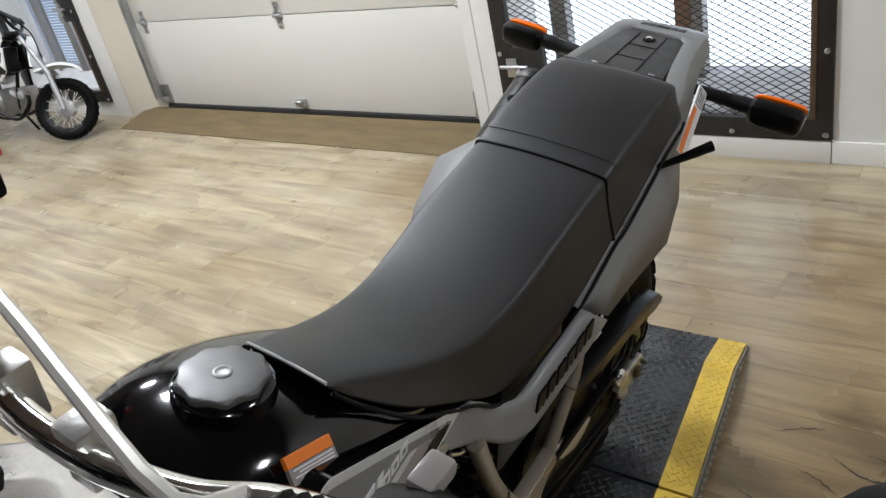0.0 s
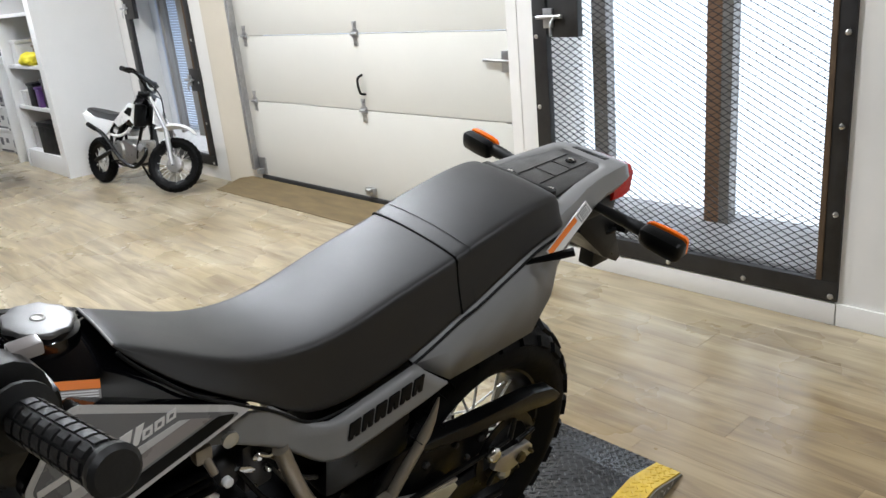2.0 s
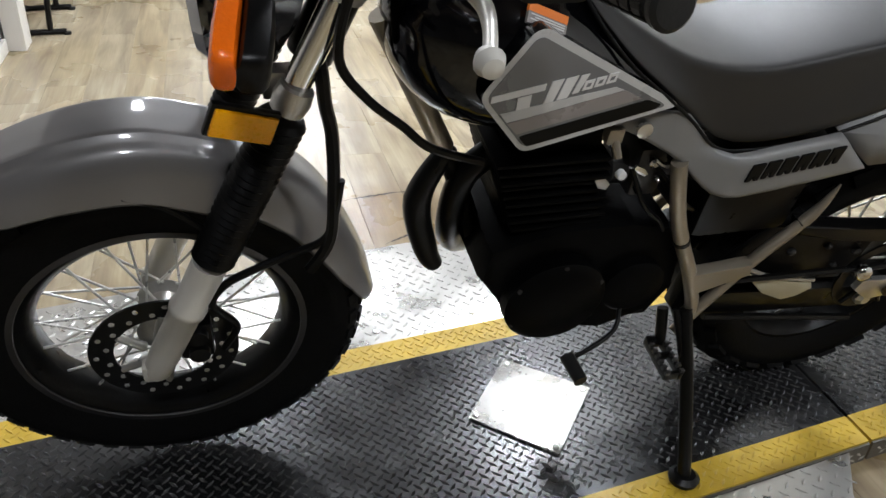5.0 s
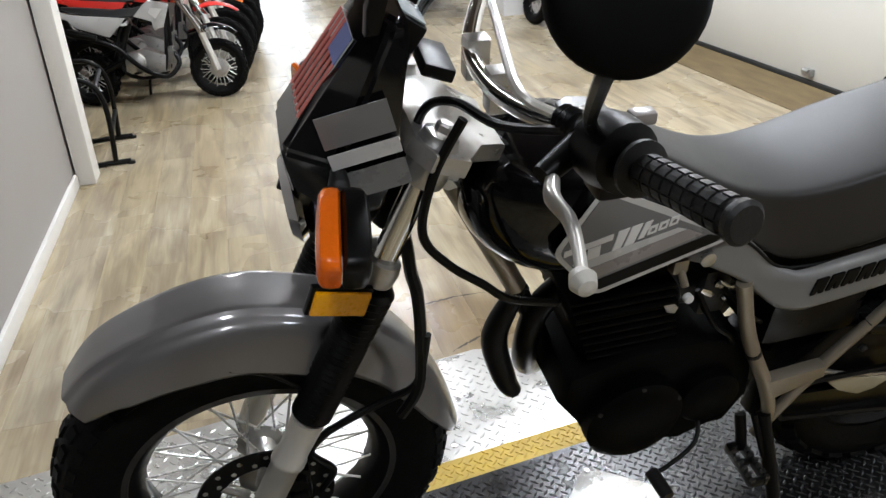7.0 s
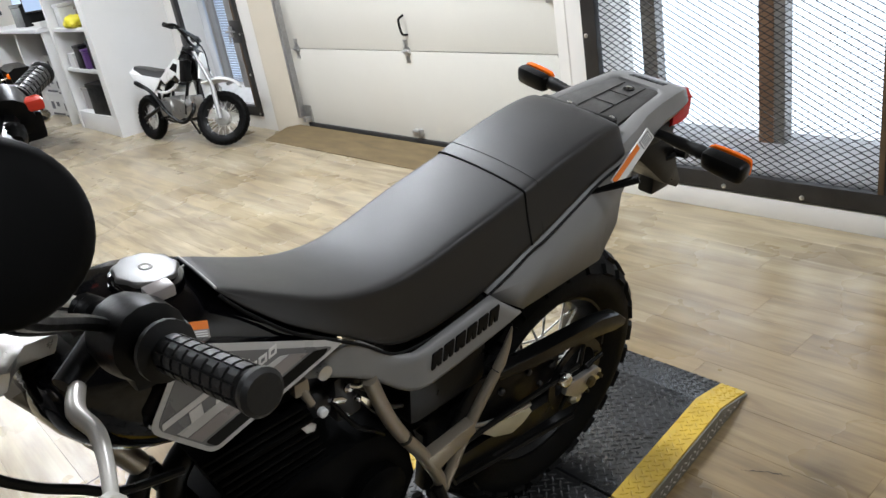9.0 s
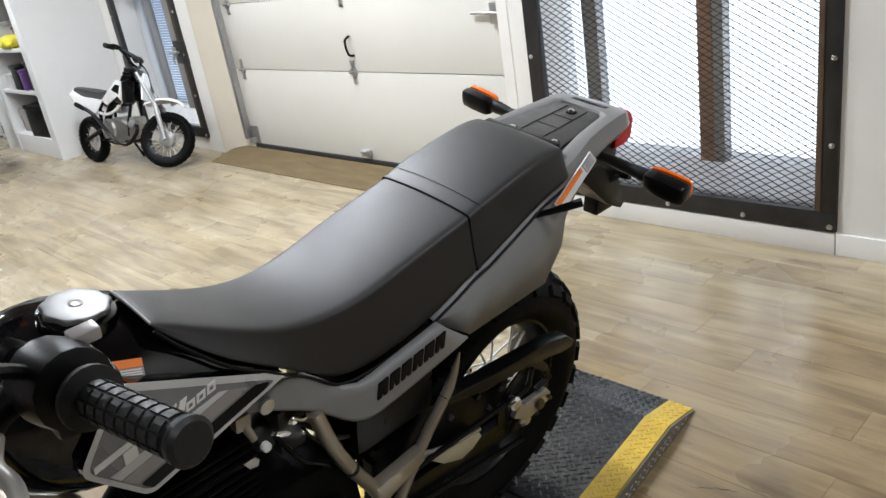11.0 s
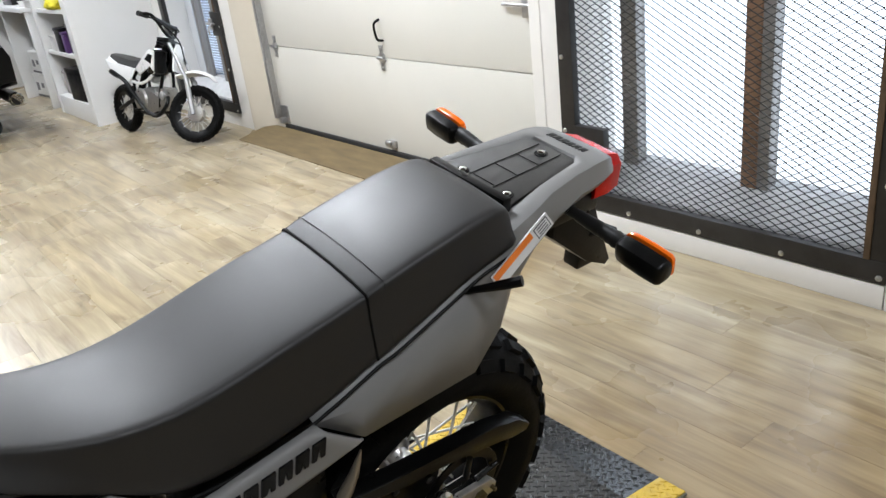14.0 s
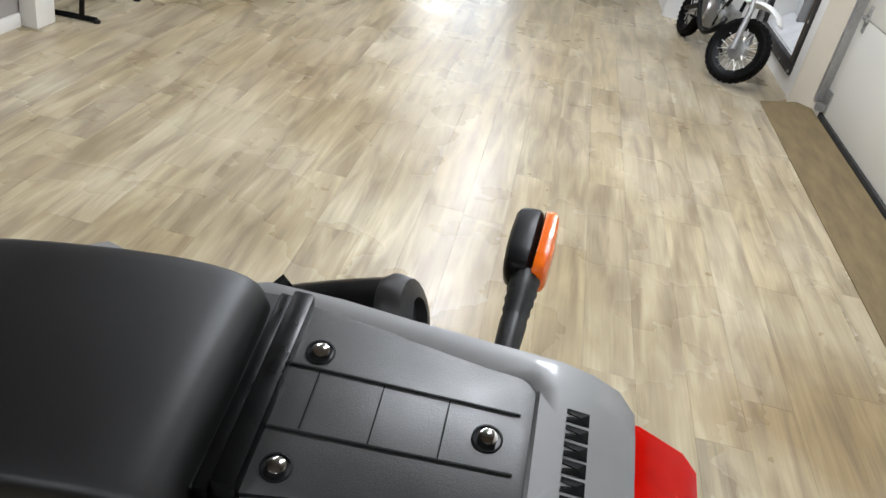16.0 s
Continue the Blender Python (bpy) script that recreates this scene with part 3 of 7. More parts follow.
# white shelf cabinet that ends the window bay
def shelf_unit():
    root = thing("shelf_cabinet", "tall white built-in cabinet with open shelves of boxes", "cabinet")
    x0, x1, y0, y1, h = WX + 0.004, -1.03, -6.72, -5.65, 2.6
    bm = B()
    box(bm, x0, x1, y1 - 0.05, y1, 0, h)
    part("end_panel", bm, M_WHITE_P, root)
    bm = B()
    box(bm, x0, x0 + 0.02, y0, y1 - 0.05, 0, h)
    part("back_panel", bm, M_WHITE_P, root)
    bm = B()
    box(bm, x0, x1, y0, y0 + 0.05, 0, h)
    part("end_panel", bm, M_WHITE_P, root)
    ups = [y1 - 0.05 - 0.08]
    bm = B()
    box(bm, x1 - 0.05, x1 - 0.004, ups[0], y1 - 0.05, 0.165, h)
    part("stile", bm, M_WHITE_P, root)
    bm = B()
    box(bm, x0 + 0.02, x1 - 0.006, y0 + 0.05, y1 - 0.05, 0.0, 0.165, bevel=0.004)
    part("plinth", bm, M_WHITE_P, root)
    for zz in (0.53, 0.88, 1.30, 1.75):
        bm = B()
        box(bm, x0 + 0.02, x1 - 0.02, y0 + 0.05, ups[0], zz, zz + 0.03, bevel=0.003)
        part("shelf", bm, M_WHITE_P, root)
    return root


M_GREYP = mat("warm_grey_partition", (0.33, 0.31, 0.29), 0.6, var=0.06, scale=2)
M_BIN = mat("black_storage_bin", (0.008, 0.008, 0.0085), 0.4, var=0.2, spec=0.25)
M_PURPLE = mat("purple_package", (0.12, 0.05, 0.20), 0.4)
M_GLOVE = mat("yellow_glove", (0.75, 0.65, 0.03), 0.6, var=0.2)
shelf_unit()


def carton(name, x, y, z, sx, sy, sz, m, label, cat):
    root = thing(name, label, cat, pose(x, y, z, 0, 0, random.uniform(-6, 6)))
    bm = B()
    box(bm, -sx / 2, sx / 2, -sy / 2, sy / 2, 0, sz * 0.86, bevel=0.008)
    part("body", bm, m, root)
    bm = B()
    box(bm, -sx / 2 - 0.006, sx / 2 + 0.006, -sy / 2 - 0.006, sy / 2 + 0.006, sz * 0.86 + 0.001, sz, bevel=0.006)
    part("lid", bm, m, root)
    return root


carton("storage_bin", -1.20, -6.03, 0.165, 0.30, 0.42, 0.27, M_BIN, "black plastic storage bin with a lid in the cabinet", "bin")
carton("storage_bin", -1.24, -6.48, 0.165, 0.26, 0.30, 0.20, M_GREYP, "small grey plastic storage bin in the cabinet", "bin")
carton("parts_box", -1.16, -5.93, 0.56, 0.16, 0.15, 0.24, M_BIN, "dark parts box on the white shelf", "box")
carton("parts_box", -1.13, -6.09, 0.56, 0.14, 0.09, 0.17, M_PURPLE, "purple parts box on the white shelf", "box")
carton("parts_box", -1.14, -6.24, 0.56, 0.16, 0.16, 0.20, M_BIN, "dark parts box on the white shelf", "box")
carton("parts_box", -1.13, -6.46, 0.56, 0.14, 0.14, 0.13, M_LABEL, "white parts box on the white shelf", "box")
carton("parts_box", -1.18, -5.92, 0.91, 0.16, 0.14, 0.22, M_BIN, "dark parts box on the upper white shelf", "box")
carton("parts_box", -1.20, -6.10, 0.91, 0.14, 0.12, 0.16, M_RUST, "brown parts box on the upper white shelf", "box")
carton("parts_box", -1.16, -6.5, 0.91, 0.16, 0.14, 0.2, M_LABEL, "white parts box on the upper white shelf", "box")
root = thing("work_gloves", "pair of crumpled yellow work gloves on the shelf edge", "gloves", pose(-1.09, -6.22, 0.91))
for k in range(2):
    bm = B()
    bmesh.ops.create_icosphere(bm, subdivisions=3, radius=0.07)
    for v in bm.verts:
        v.co = Vector((v.co.x * 1.0, v.co.y * 1.6 + k * 0.1, max(0.0, v.co.z * 0.8 + 0.045))) * (1 + 0.3 * noise.noise(v.co * 18 + Vector((k * 9, 0, 0))))
    part("glove", bm, M_GLOVE, root)

def counter():
    root = thing("sales_counter", "white sales counter against the wall past the cabinet", "counter")
    part("worktop", box(B(), WX + 0.01, -0.98, -9.0, -6.95, 0.88, 0.92, bevel=0.006), M_WHITE_P, root)
    for y in (-8.97, -7.98, -7.0):
        part("side_panel", box(B(), WX + 0.02, -1.02, y, y + 0.03, 0.0, 0.88, bevel=0.003), M_WHITE_P, root)
    part("back_panel", box(B(), WX + 0.02, WX + 0.04, -8.93, -7.01, 0.05, 0.87), M_WHITE_P, root)


def monitor(x, y, yaw):
    root = thing("computer_monitor", "black flat computer monitor with a pale lit screen", "monitor", pose(x, y, 0.92, 0, 0, yaw))
    part("foot", box(B(), -0.09, 0.09, -0.12, 0.12, 0, 0.012, bevel=0.004), M_BIN, root)
    part("neck", box(B(), -0.015, 0.015, -0.03, 0.03, 0.012, 0.16, bevel=0.004), M_BIN, root)
    part("housing", box(B(), -0.02, 0.02, -0.26, 0.26, 0.13, 0.46, bevel=0.006), M_BIN, root)
    part("screen", box(B(), 0.0205, 0.0225, -0.245, 0.245, 0.145, 0.445), M_LIT, root, "pale blue lit screen")


M_LIT = mat("lit_screen", (0.05, 0.06, 0.08), 0.2, var=0, emit=(0.55, 0.72, 1.0), power=0.9)
counter()
monitor(-1.25, -7.35, 35)
monitor(-1.30, -8.2, 15)
carton("printer", -1.25, -7.8, 0.92, 0.36, 0.34, 0.22, M_BIN, "dark desktop printer on the white counter", "printer")
carton("paper_stack", -1.15, -7.1, 0.92, 0.22, 0.16, 0.05, M_LABEL, "stack of white papers on the counter", "papers")
bm = B()
box(bm, 1.99, 2.07, -2.70, -2.56, 0, 1.6, bevel=0.006)
solid("partition", bm, M_WALL, "white end post of a low partition", "partition")
bm = B()
box(bm, 2.08, 2.2, -2.66, 0.4, 0.02, 1.55)
solid("partition", bm, M_GREYP, "warm grey partition wall beside the lift", "partition")
bm = B()
box(bm, 2.062, 2.079, -2.555, 0.4, 0.0, 0.06, bevel=0.004)
solid("baseboard", bm, M_WALL, "white baseboard of the grey partition", "baseboard")


def ceiling_fixture(x, y):
    root = thing("ceiling_light", "round white ceiling light with a glowing diffuser", "lamp", pose(x, y, CEIL), "ceiling lights")
    bm = B()
    lathe(bm, [(0.19, 0.0), (0.19, -0.05), (0.175, -0.075), (0.165, -0.06)], (0, 0, 0), (0, 0, 1), 28)
    part("housing", bm, M_WALL, root)
    bm = B()
    lathe(bm, [(0.165, -0.062), (0.15, -0.075), (0.01, -0.082)], (0, 0, 0), (0, 0, 1), 28)
    part("diffuser", bm, M_TUBE, root)


for lx, ly in LAMPS:
    ceiling_fixture(lx, ly)

# ---------------------------------------------------------------- the lift
DECK = 0.05
SL = 0.127          # slope of the deck's long edges in the plan


def dl(x):
    return 0.325 + SL * (x - 0.0)


def dr(x):
    return -0.290 + SL * (x - 0.0)


def deck_z(x):
    return DECK if x > -0.43 else max(0.008, DECK + (DECK - 0.008) * (x + 0.43) / 0.15)


def plate(x0, x1, a, b, material, name, root, lift=0.0, depth=0.045, label=""):
    """A piece of deck between the lines a(x) and b(x)."""
    bm = B()
    xs = sorted({x0, x1, *(c for c in (-0.43,) if x0 < c < x1)})
    n = len(xs) - 1
    top, low = [], []
    for x in xs:
        z = deck_z(x) + lift
        top.append((bm.verts.new((x, a(x), z)), bm.verts.new((x, b(x), z))))
        zl = max(0.001, z - depth)
        low.append((bm.verts.new((x, a(x), zl)), bm.verts.new((x, b(x), zl))))
    for i in range(n):
        bm.faces.new((top[i][0], top[i + 1][0], top[i + 1][1], top[i][1]))
        bm.faces.new((low[i][0], low[i][1], low[i + 1][1], low[i + 1][0]))
        bm.faces.new((top[i][0], low[i][0], low[i + 1][0], top[i + 1][0]))
        bm.faces.new((top[i][1], top[i + 1][1], low[i + 1][1], low[i][1]))
    for i in (0, n):
        bm.faces.new((top[i][0], top[i][1], low[i][1], low[i][0]))
    return part(name, bm, material, root, label, smooth=0)


def treads(bm, x0, x1, a, b, zf, pitch=0.0175, ln=0.0118, w=0.0036, h=0.0022):
    """Raised bars of checker plate, alternately turned."""
    c45 = math.cos(math.pi / 4)
    cnt = int(3.0 / pitch)
    for i in range(-cnt, cnt):
        for j in range(-cnt, cnt):
            x, y = (i - j) * pitch * c45, (i + j) * pitch * c45
            if not (x0 < x < x1 and b(x) < y < a(x)):
                continue
            d = Vector((c45, c45, 0)) if (i + j) % 2 else Vector((c45, -c45, 0))
            s = Vector((-d.y, d.x, 0))
            z = zf(x)
            p = Vector((x, y, z))
            e = [p + d * ln, p + s * w, p - d * ln, p - s * w]
            v = [bm.verts.new(q) for q in e]
            t0, t1 = bm.verts.new(p + d * ln * 0.62 + Vector((0, 0, h))), bm.verts.new(p - d * ln * 0.62 + Vector((0, 0, h)))
            bm.faces.new((v[0], v[1], t0))
            bm.faces.new((v[1], v[2], t1))
            bm.faces.new((v[1], t1, t0))
            bm.faces.new((v[2], v[3], t1))
            bm.faces.new((v[3], v[0], t0))
            bm.faces.new((v[3], t0, t1))
    return bm


def lift_table():
    root = thing("motorcycle_lift", "low black diamond-plate lift with yellow edges and a ramp", "lift")
    S = 0.072
    XE = 2.05
    for (x0, x1, nm) in ((0.004, XE, "deck"), (-0.58, -0.004, "ramp")):
        body = plate(x0, x1, lambda x: dl(x) - S, lambda x: dr(x) + S, M_DECK, nm, root)
        t = part("tread", treads(B(), x0 + 0.01, x1 - 0.01, lambda x: dl(x) - S - 0.01, lambda x: dr(x) + S + 0.01, lambda x: deck_z(x)),
                 M_TREAD, body, "raised diamond tread worn to bare metal", smooth=0)
        t["kind"] = "stuff"
        for (a, b) in ((dl, lambda x: dl(x) - S), (lambda x: dr(x) + S, dr)):
            st = plate(x0, x1, a, b, M_YEL, "edge_stripe", root, label="scuffed yellow painted edge")
            t = part("tread", treads(B(), x0 + 0.01, x1 - 0.01, lambda x: a(x) - 0.008, lambda x: b(x) + 0.008, lambda x: deck_z(x)), M_YEL, st, smooth=0)
            t["kind"] = "stuff"
        sk = plate(x0, x1, lambda x: dl(x) + 0.006, lambda x: dl(x) + 0.001, M_SKIRT, "side_skirt", root, -0.004, label="dull diamond-plate side skirt")
        bm = B()
        cnt = int((x1 - x0) / 0.024)
        for i in range(cnt):
            for j in range(3):
                x = x0 + 0.012 + i * 0.024 + 0.012 * (j % 2)
                z = 0.012 + j * 0.0135
                if x > x1 - 0.012 or z > deck_z(x) - 0.012:
                    continue
                sg = 1 if (i + j) % 2 else -1
                p = Vector((x, dl(x) + 0.006, z))
                d, s = Vector((0.0095, 0, 0.0055 * sg)), Vector((-0.0017 * sg, 0, 0.003))
                v = [bm.verts.new(q) for q in (p + d, p + s, p - d, p - s, p + Vector((0, 0.0022, 0)))]
                for k in range(4):
                    bm.faces.new((v[k], v[(k + 1) % 4], v[4]))
        t = part("tread", bm, M_WING, sk, smooth=0)
        t["kind"] = "stuff"
    # side wings
    for side in (1, -1):
        edge = dl if side > 0 else dr
        xs = 0.06 if side > 0 else 0.44
        poly = []
        o = 0.007 * side
        poly = [(xs, edge(xs) + o), (xs + 0.07, edge(xs) + side * 0.10), (xs + 0.16, edge(xs) + side * 0.33), (xs + 0.30, edge(xs) + side * 0.37), (XE, edge(XE) + side * 0.37), (XE, edge(XE) + o)]
        if side < 0:
            poly = poly[::-1]
        bm = B()
        prism(bm, poly, 0.030, 0.044, "xy", bevel=0.002)
        wing = part("side_wing", bm, M_WING, root, "bright bare-metal side wing plate")

        def inner(x, e=edge, s=side):
            return e(x) + s * 0.012

        def outer(x, e=edge, s=side, x0=xs):
            return e(x) + s * (0.02 + 0.34 * min(1, max(0.0, (x - x0 - 0.02) / 0.16)))
        a, b = (outer, inner) if side > 0 else (inner, outer)
        t = part("tread", treads(B(), xs + 0.03, XE - 0.02, a, b, lambda x: 0.044, pitch=0.026), M_WING, wing, smooth=0)
        t["kind"] = "stuff"
        for i in range(6):
            x = xs + 0.22 + i * 0.24
            bm = B()
            lathe(bm, [(0.009, 0), (0.008, 0.003), (0.003, 0.004)], (x, edge(x) + side * 0.05, 0.044), (0, 0, 1), 10)
            part("screw", bm, M_BOLT, wing)
        for i in range(4):
            x = xs + 0.45 + i * 0.36
            bm = B()
            box(bm, x - 0.02, x + 0.02, edge(x) + side * 0.30 - 0.02, edge(x) + side * 0.30 + 0.02, 0.0, 0.030)
            part("wing_support", bm, M_STEEL, wing)
    # sheet metal cover on the deck
    c = [(0.648, -0.061), (0.777, 0.099), (0.636, 0.232), (0.499, 0.067)]
    bm = B()
    prism(bm, c, DECK + 0.0022, DECK + 0.006, "xy", bevel=0.0008)
    tag = part("cover_plate", bm, M_TAG, root, "bare square sheet-metal cover plate")
    cx, cy = sum(p[0] for p in c) / 4, sum(p[1] for p in c) / 4
    for (x, y) in c:
        bm = B()
        lathe(bm, [(0.007, 0), (0.006, 0.003), (0.002, 0.004)], (cx + (x - cx) * 0.88, cy + (y - cy) * 0.88, DECK + 0.006), (0, 0, 1), 10)
        part("screw", bm, M_BOLT, tag)
    # wheel chock rail seen under the front tyre
    bm = B()
    rod(bm, (1.22, 0.27, 0.062), (1.26, 0.36, 0.062), 0.006)
    part("chock_rod", bm, M_CHROME, root, "bright steel rod")
    return root


lift_table()

# ---------------------------------------------------------------- the motorcycle on the lift
# local axes: x ahead, y to its left, z up from the tyres' contact
BIKE = Matrix.Translation((0, 0.0316, DECK + 0.002)) @ pose(0, 0, 0, 0, 0, 1.1) @ pose(0, 0, 0, -13.4, 0, 0)
bike = thing("motorcycle", "grey and black dual-sport motorcycle leaning on its side stand", "motorcycle", BIKE)


def wheel(parent, name, c, r, w, rim_r, knob, spokes=18, rim_mat=None, hub_mat=None, tread_rows=5, n_knob=34, tyre_mat=None, detail=True):
    """A spoked wheel round the y axis: tyre with tread blocks, rim, hub, spokes."""
    c = Vector(c)
    top = part(name, wheel_tyre(c, r, w, rim_r), tyre_mat or M_RUB, parent)
    if knob:
        bm = B()
        for row in range(tread_rows):
            f = (row - (tread_rows - 1) / 2) / ((tread_rows - 1) / 2)
            for i in range(n_knob):
                a = 2 * math.pi * (i + 0.5 * (row % 2)) / n_knob
                ang = f * 1.02
                rr = r - w * 0.5 * 0.80 * (1 - math.cos(ang)) - knob * 0.35
                yy = math.sin(ang) * w * 0.47
                la = 2 * math.pi / n_knob * 0.62 * r / 2
                lw = w / tread_rows * 0.36
                e_r = Vector((math.cos(a), 0, math.sin(a)))
                e_t = Vector((-math.sin(a), 0, math.cos(a)))
                nrm = (e_r * math.cos(ang * 0.9) + Vector((0, math.sin(ang * 0.9), 0))).normalized()
                side = e_t.cross(nrm)
                p = c + e_r * rr + Vector((0, yy, 0))
                b0 = [bm.verts.new(p + e_t * (sx * la) + side * (sy * lw) - nrm * knob * 0.5) for sx, sy in ((-1, -1), (1, -1), (1, 1), (-1, 1))]
                b1 = [bm.verts.new(p + e_t * (sx * la * 0.86) + side * (sy * lw * 0.84) + nrm * knob) for sx, sy in ((-1, -1), (1, -1), (1, 1), (-1, 1))]
                bm.faces.new(b1)
                for k in range(4):
                    bm.faces.new((b0[k], b0[(k + 1) % 4], b1[(k + 1) % 4], b1[k]))
        t = part("tread_block", bm, tyre_mat or M_RUB, top, smooth=0)
        t["kind"] = "stuff"
    bm = B()
    hw = w * 0.34
    lathe(bm, [(rim_r + 0.012, -hw), (rim_r + 0.014, -hw + 0.006), (rim_r - 0.004, -hw + 0.012), (rim_r - 0.016, 0), (rim_r - 0.004, hw - 0.012),
               (rim_r + 0.014, hw - 0.006), (rim_r + 0.012, hw), (rim_r - 0.002, hw - 0.002), (rim_r - 0.022, hw * 0.45), (rim_r - 0.024, 0),
               (rim_r - 0.022, -hw * 0.45), (rim_r - 0.002, -hw + 0.002)], c, (0, 1, 0), 48, closed=True)
    part("rim", bm, rim_mat or M_BLACK, top, "black wheel rim" if not rim_mat else "")
    bm = B()
    hr = rim_r * 0.20
    lathe(bm, [(0.012, -w * 0.42), (hr * 0.6, -w * 0.40), (hr, -w * 0.30), (hr * 0.62, -w * 0.22), (hr * 0.55, w * 0.2), (hr, w * 0.28), (hr * 0.6, w * 0.38), (0.012, w * 0.42)],
          c, (0, 1, 0), 20)
    part("hub", bm, hub_mat or M_ALU, top)
    if detail:
        for i in range(spokes * 2):
            a = 2 * math.pi * i / (spokes * 2)
            s = 1 if i % 2 else -1
            b = a + (0.62 if (i // 2) % 2 else -0.62)
            p = c + Vector((math.cos(b) * hr * 0.95, s * w * 0.27, math.sin(b) * hr * 0.95))
            q = c + Vector((math.cos(a) * (rim_r - 0.012), s * 0.012, math.sin(a) * (rim_r - 0.012)))
            bm = B()
            rod(bm, p, q, 0.0028 if w > 0.15 else 0.0022, n=6)
            part("spoke", bm, M_SPOKE, top)
    return top


def wheel_tyre(c, r, w, rim_r):
    bm = B()
    prof = []
    for i in range(15):
        a = -1.9 + 3.8 * i / 14
        rr = r - w * 0.5 * 0.85 * (1 - math.cos(a))
        rr = max(rr, rim_r + 0.004)
        prof.append((rr, math.sin(a) * w * 0.5 if abs(a) < 1.57 else math.copysign(w * 0.5 * (1 - (abs(a) - 1.57) * 0.55), a)))
    prof = [(rim_r + 0.004, -w * 0.34)] + prof[1:-1] + [(rim_r + 0.004, w * 0.34)]
    lathe(bm, prof, c, (0, 1, 0), 64, closed=True)
    return bm


RW, FW = (0.060, -0.010, 0.322), (1.313, 0.0, 0.338)
rear = wheel(bike, "rear_wheel", RW, 0.309, 0.176, 0.198, 0.012, spokes=16, n_knob=26, hub_mat=M_ALU)
rear["label"] = "fat knobbly rear wheel with bright spokes"
front = wheel(bike, "front_wheel", FW, 0.318, 0.124, 0.207, 0.006, spokes=18, n_knob=44, tread_rows=5)
front["label"] = "front wheel with a knobbly tyre and wire spokes"
for side in (-1, 1):
    bm = B()
    lathe(bm, [(0.218, side * 0.043), (0.221, side * 0.046), (0.211, side * 0.047), (0.210, side * 0.044)], FW, (0, 1, 0), 64, closed=True)
    part("rim_lip", bm, M_STEEL, front, "dark steel rim lip")

# brake disc, drilled
bm = B()
lathe(bm, [(0.110, 0.070), (0.110, 0.074), (0.074, 0.074), (0.074, 0.070)], FW, (0, 1, 0), 48, closed=True)
disc = part("brake_disc", bm, M_BLACK, front, "dark drilled brake disc")
for i in range(30):
    a = 2 * math.pi * i / 30
    rr = 0.084 if i % 2 else 0.099
    bm = B()
    lathe(bm, [(0.0042, 0), (0.0042, 0.001), (0.001, 0.0012)], (FW[0] + math.cos(a) * rr, 0.0741, FW[2] + math.sin(a) * rr), (0, 1, 0), 8)
    part("hole_rim", bm, M_BOLT, disc)
for i in range(6):
    a = 2 * math.pi * i / 6 + 0.3
    bm = B()
    d = Vector((math.cos(a), 0, math.sin(a)))
    s = Vector((-d.z, 0, d.x))
    rod(bm, Vector(FW) + Vector((0, 0.069, 0)) + d * 0.03, Vector(FW) + Vector((0, 0.071, 0)) + d * 0.074 + s * 0.02, 0.008, 0.006)
    part("disc_arm", bm, M_ALU, disc)

# steering: forks, clamps, fender
AX_LO, AX_HI = Vector((1.326, 0, 0.325)), Vector((1.044, 0, 1.005))
UPV = (AX_HI - AX_LO).normalized()


def on_fork(z, y=0.0):
    t = (z - AX_LO.z) / (AX_HI.z - AX_LO.z)
    p = AX_LO.lerp(AX_HI, t)
    return Vector((p.x, y, p.z))


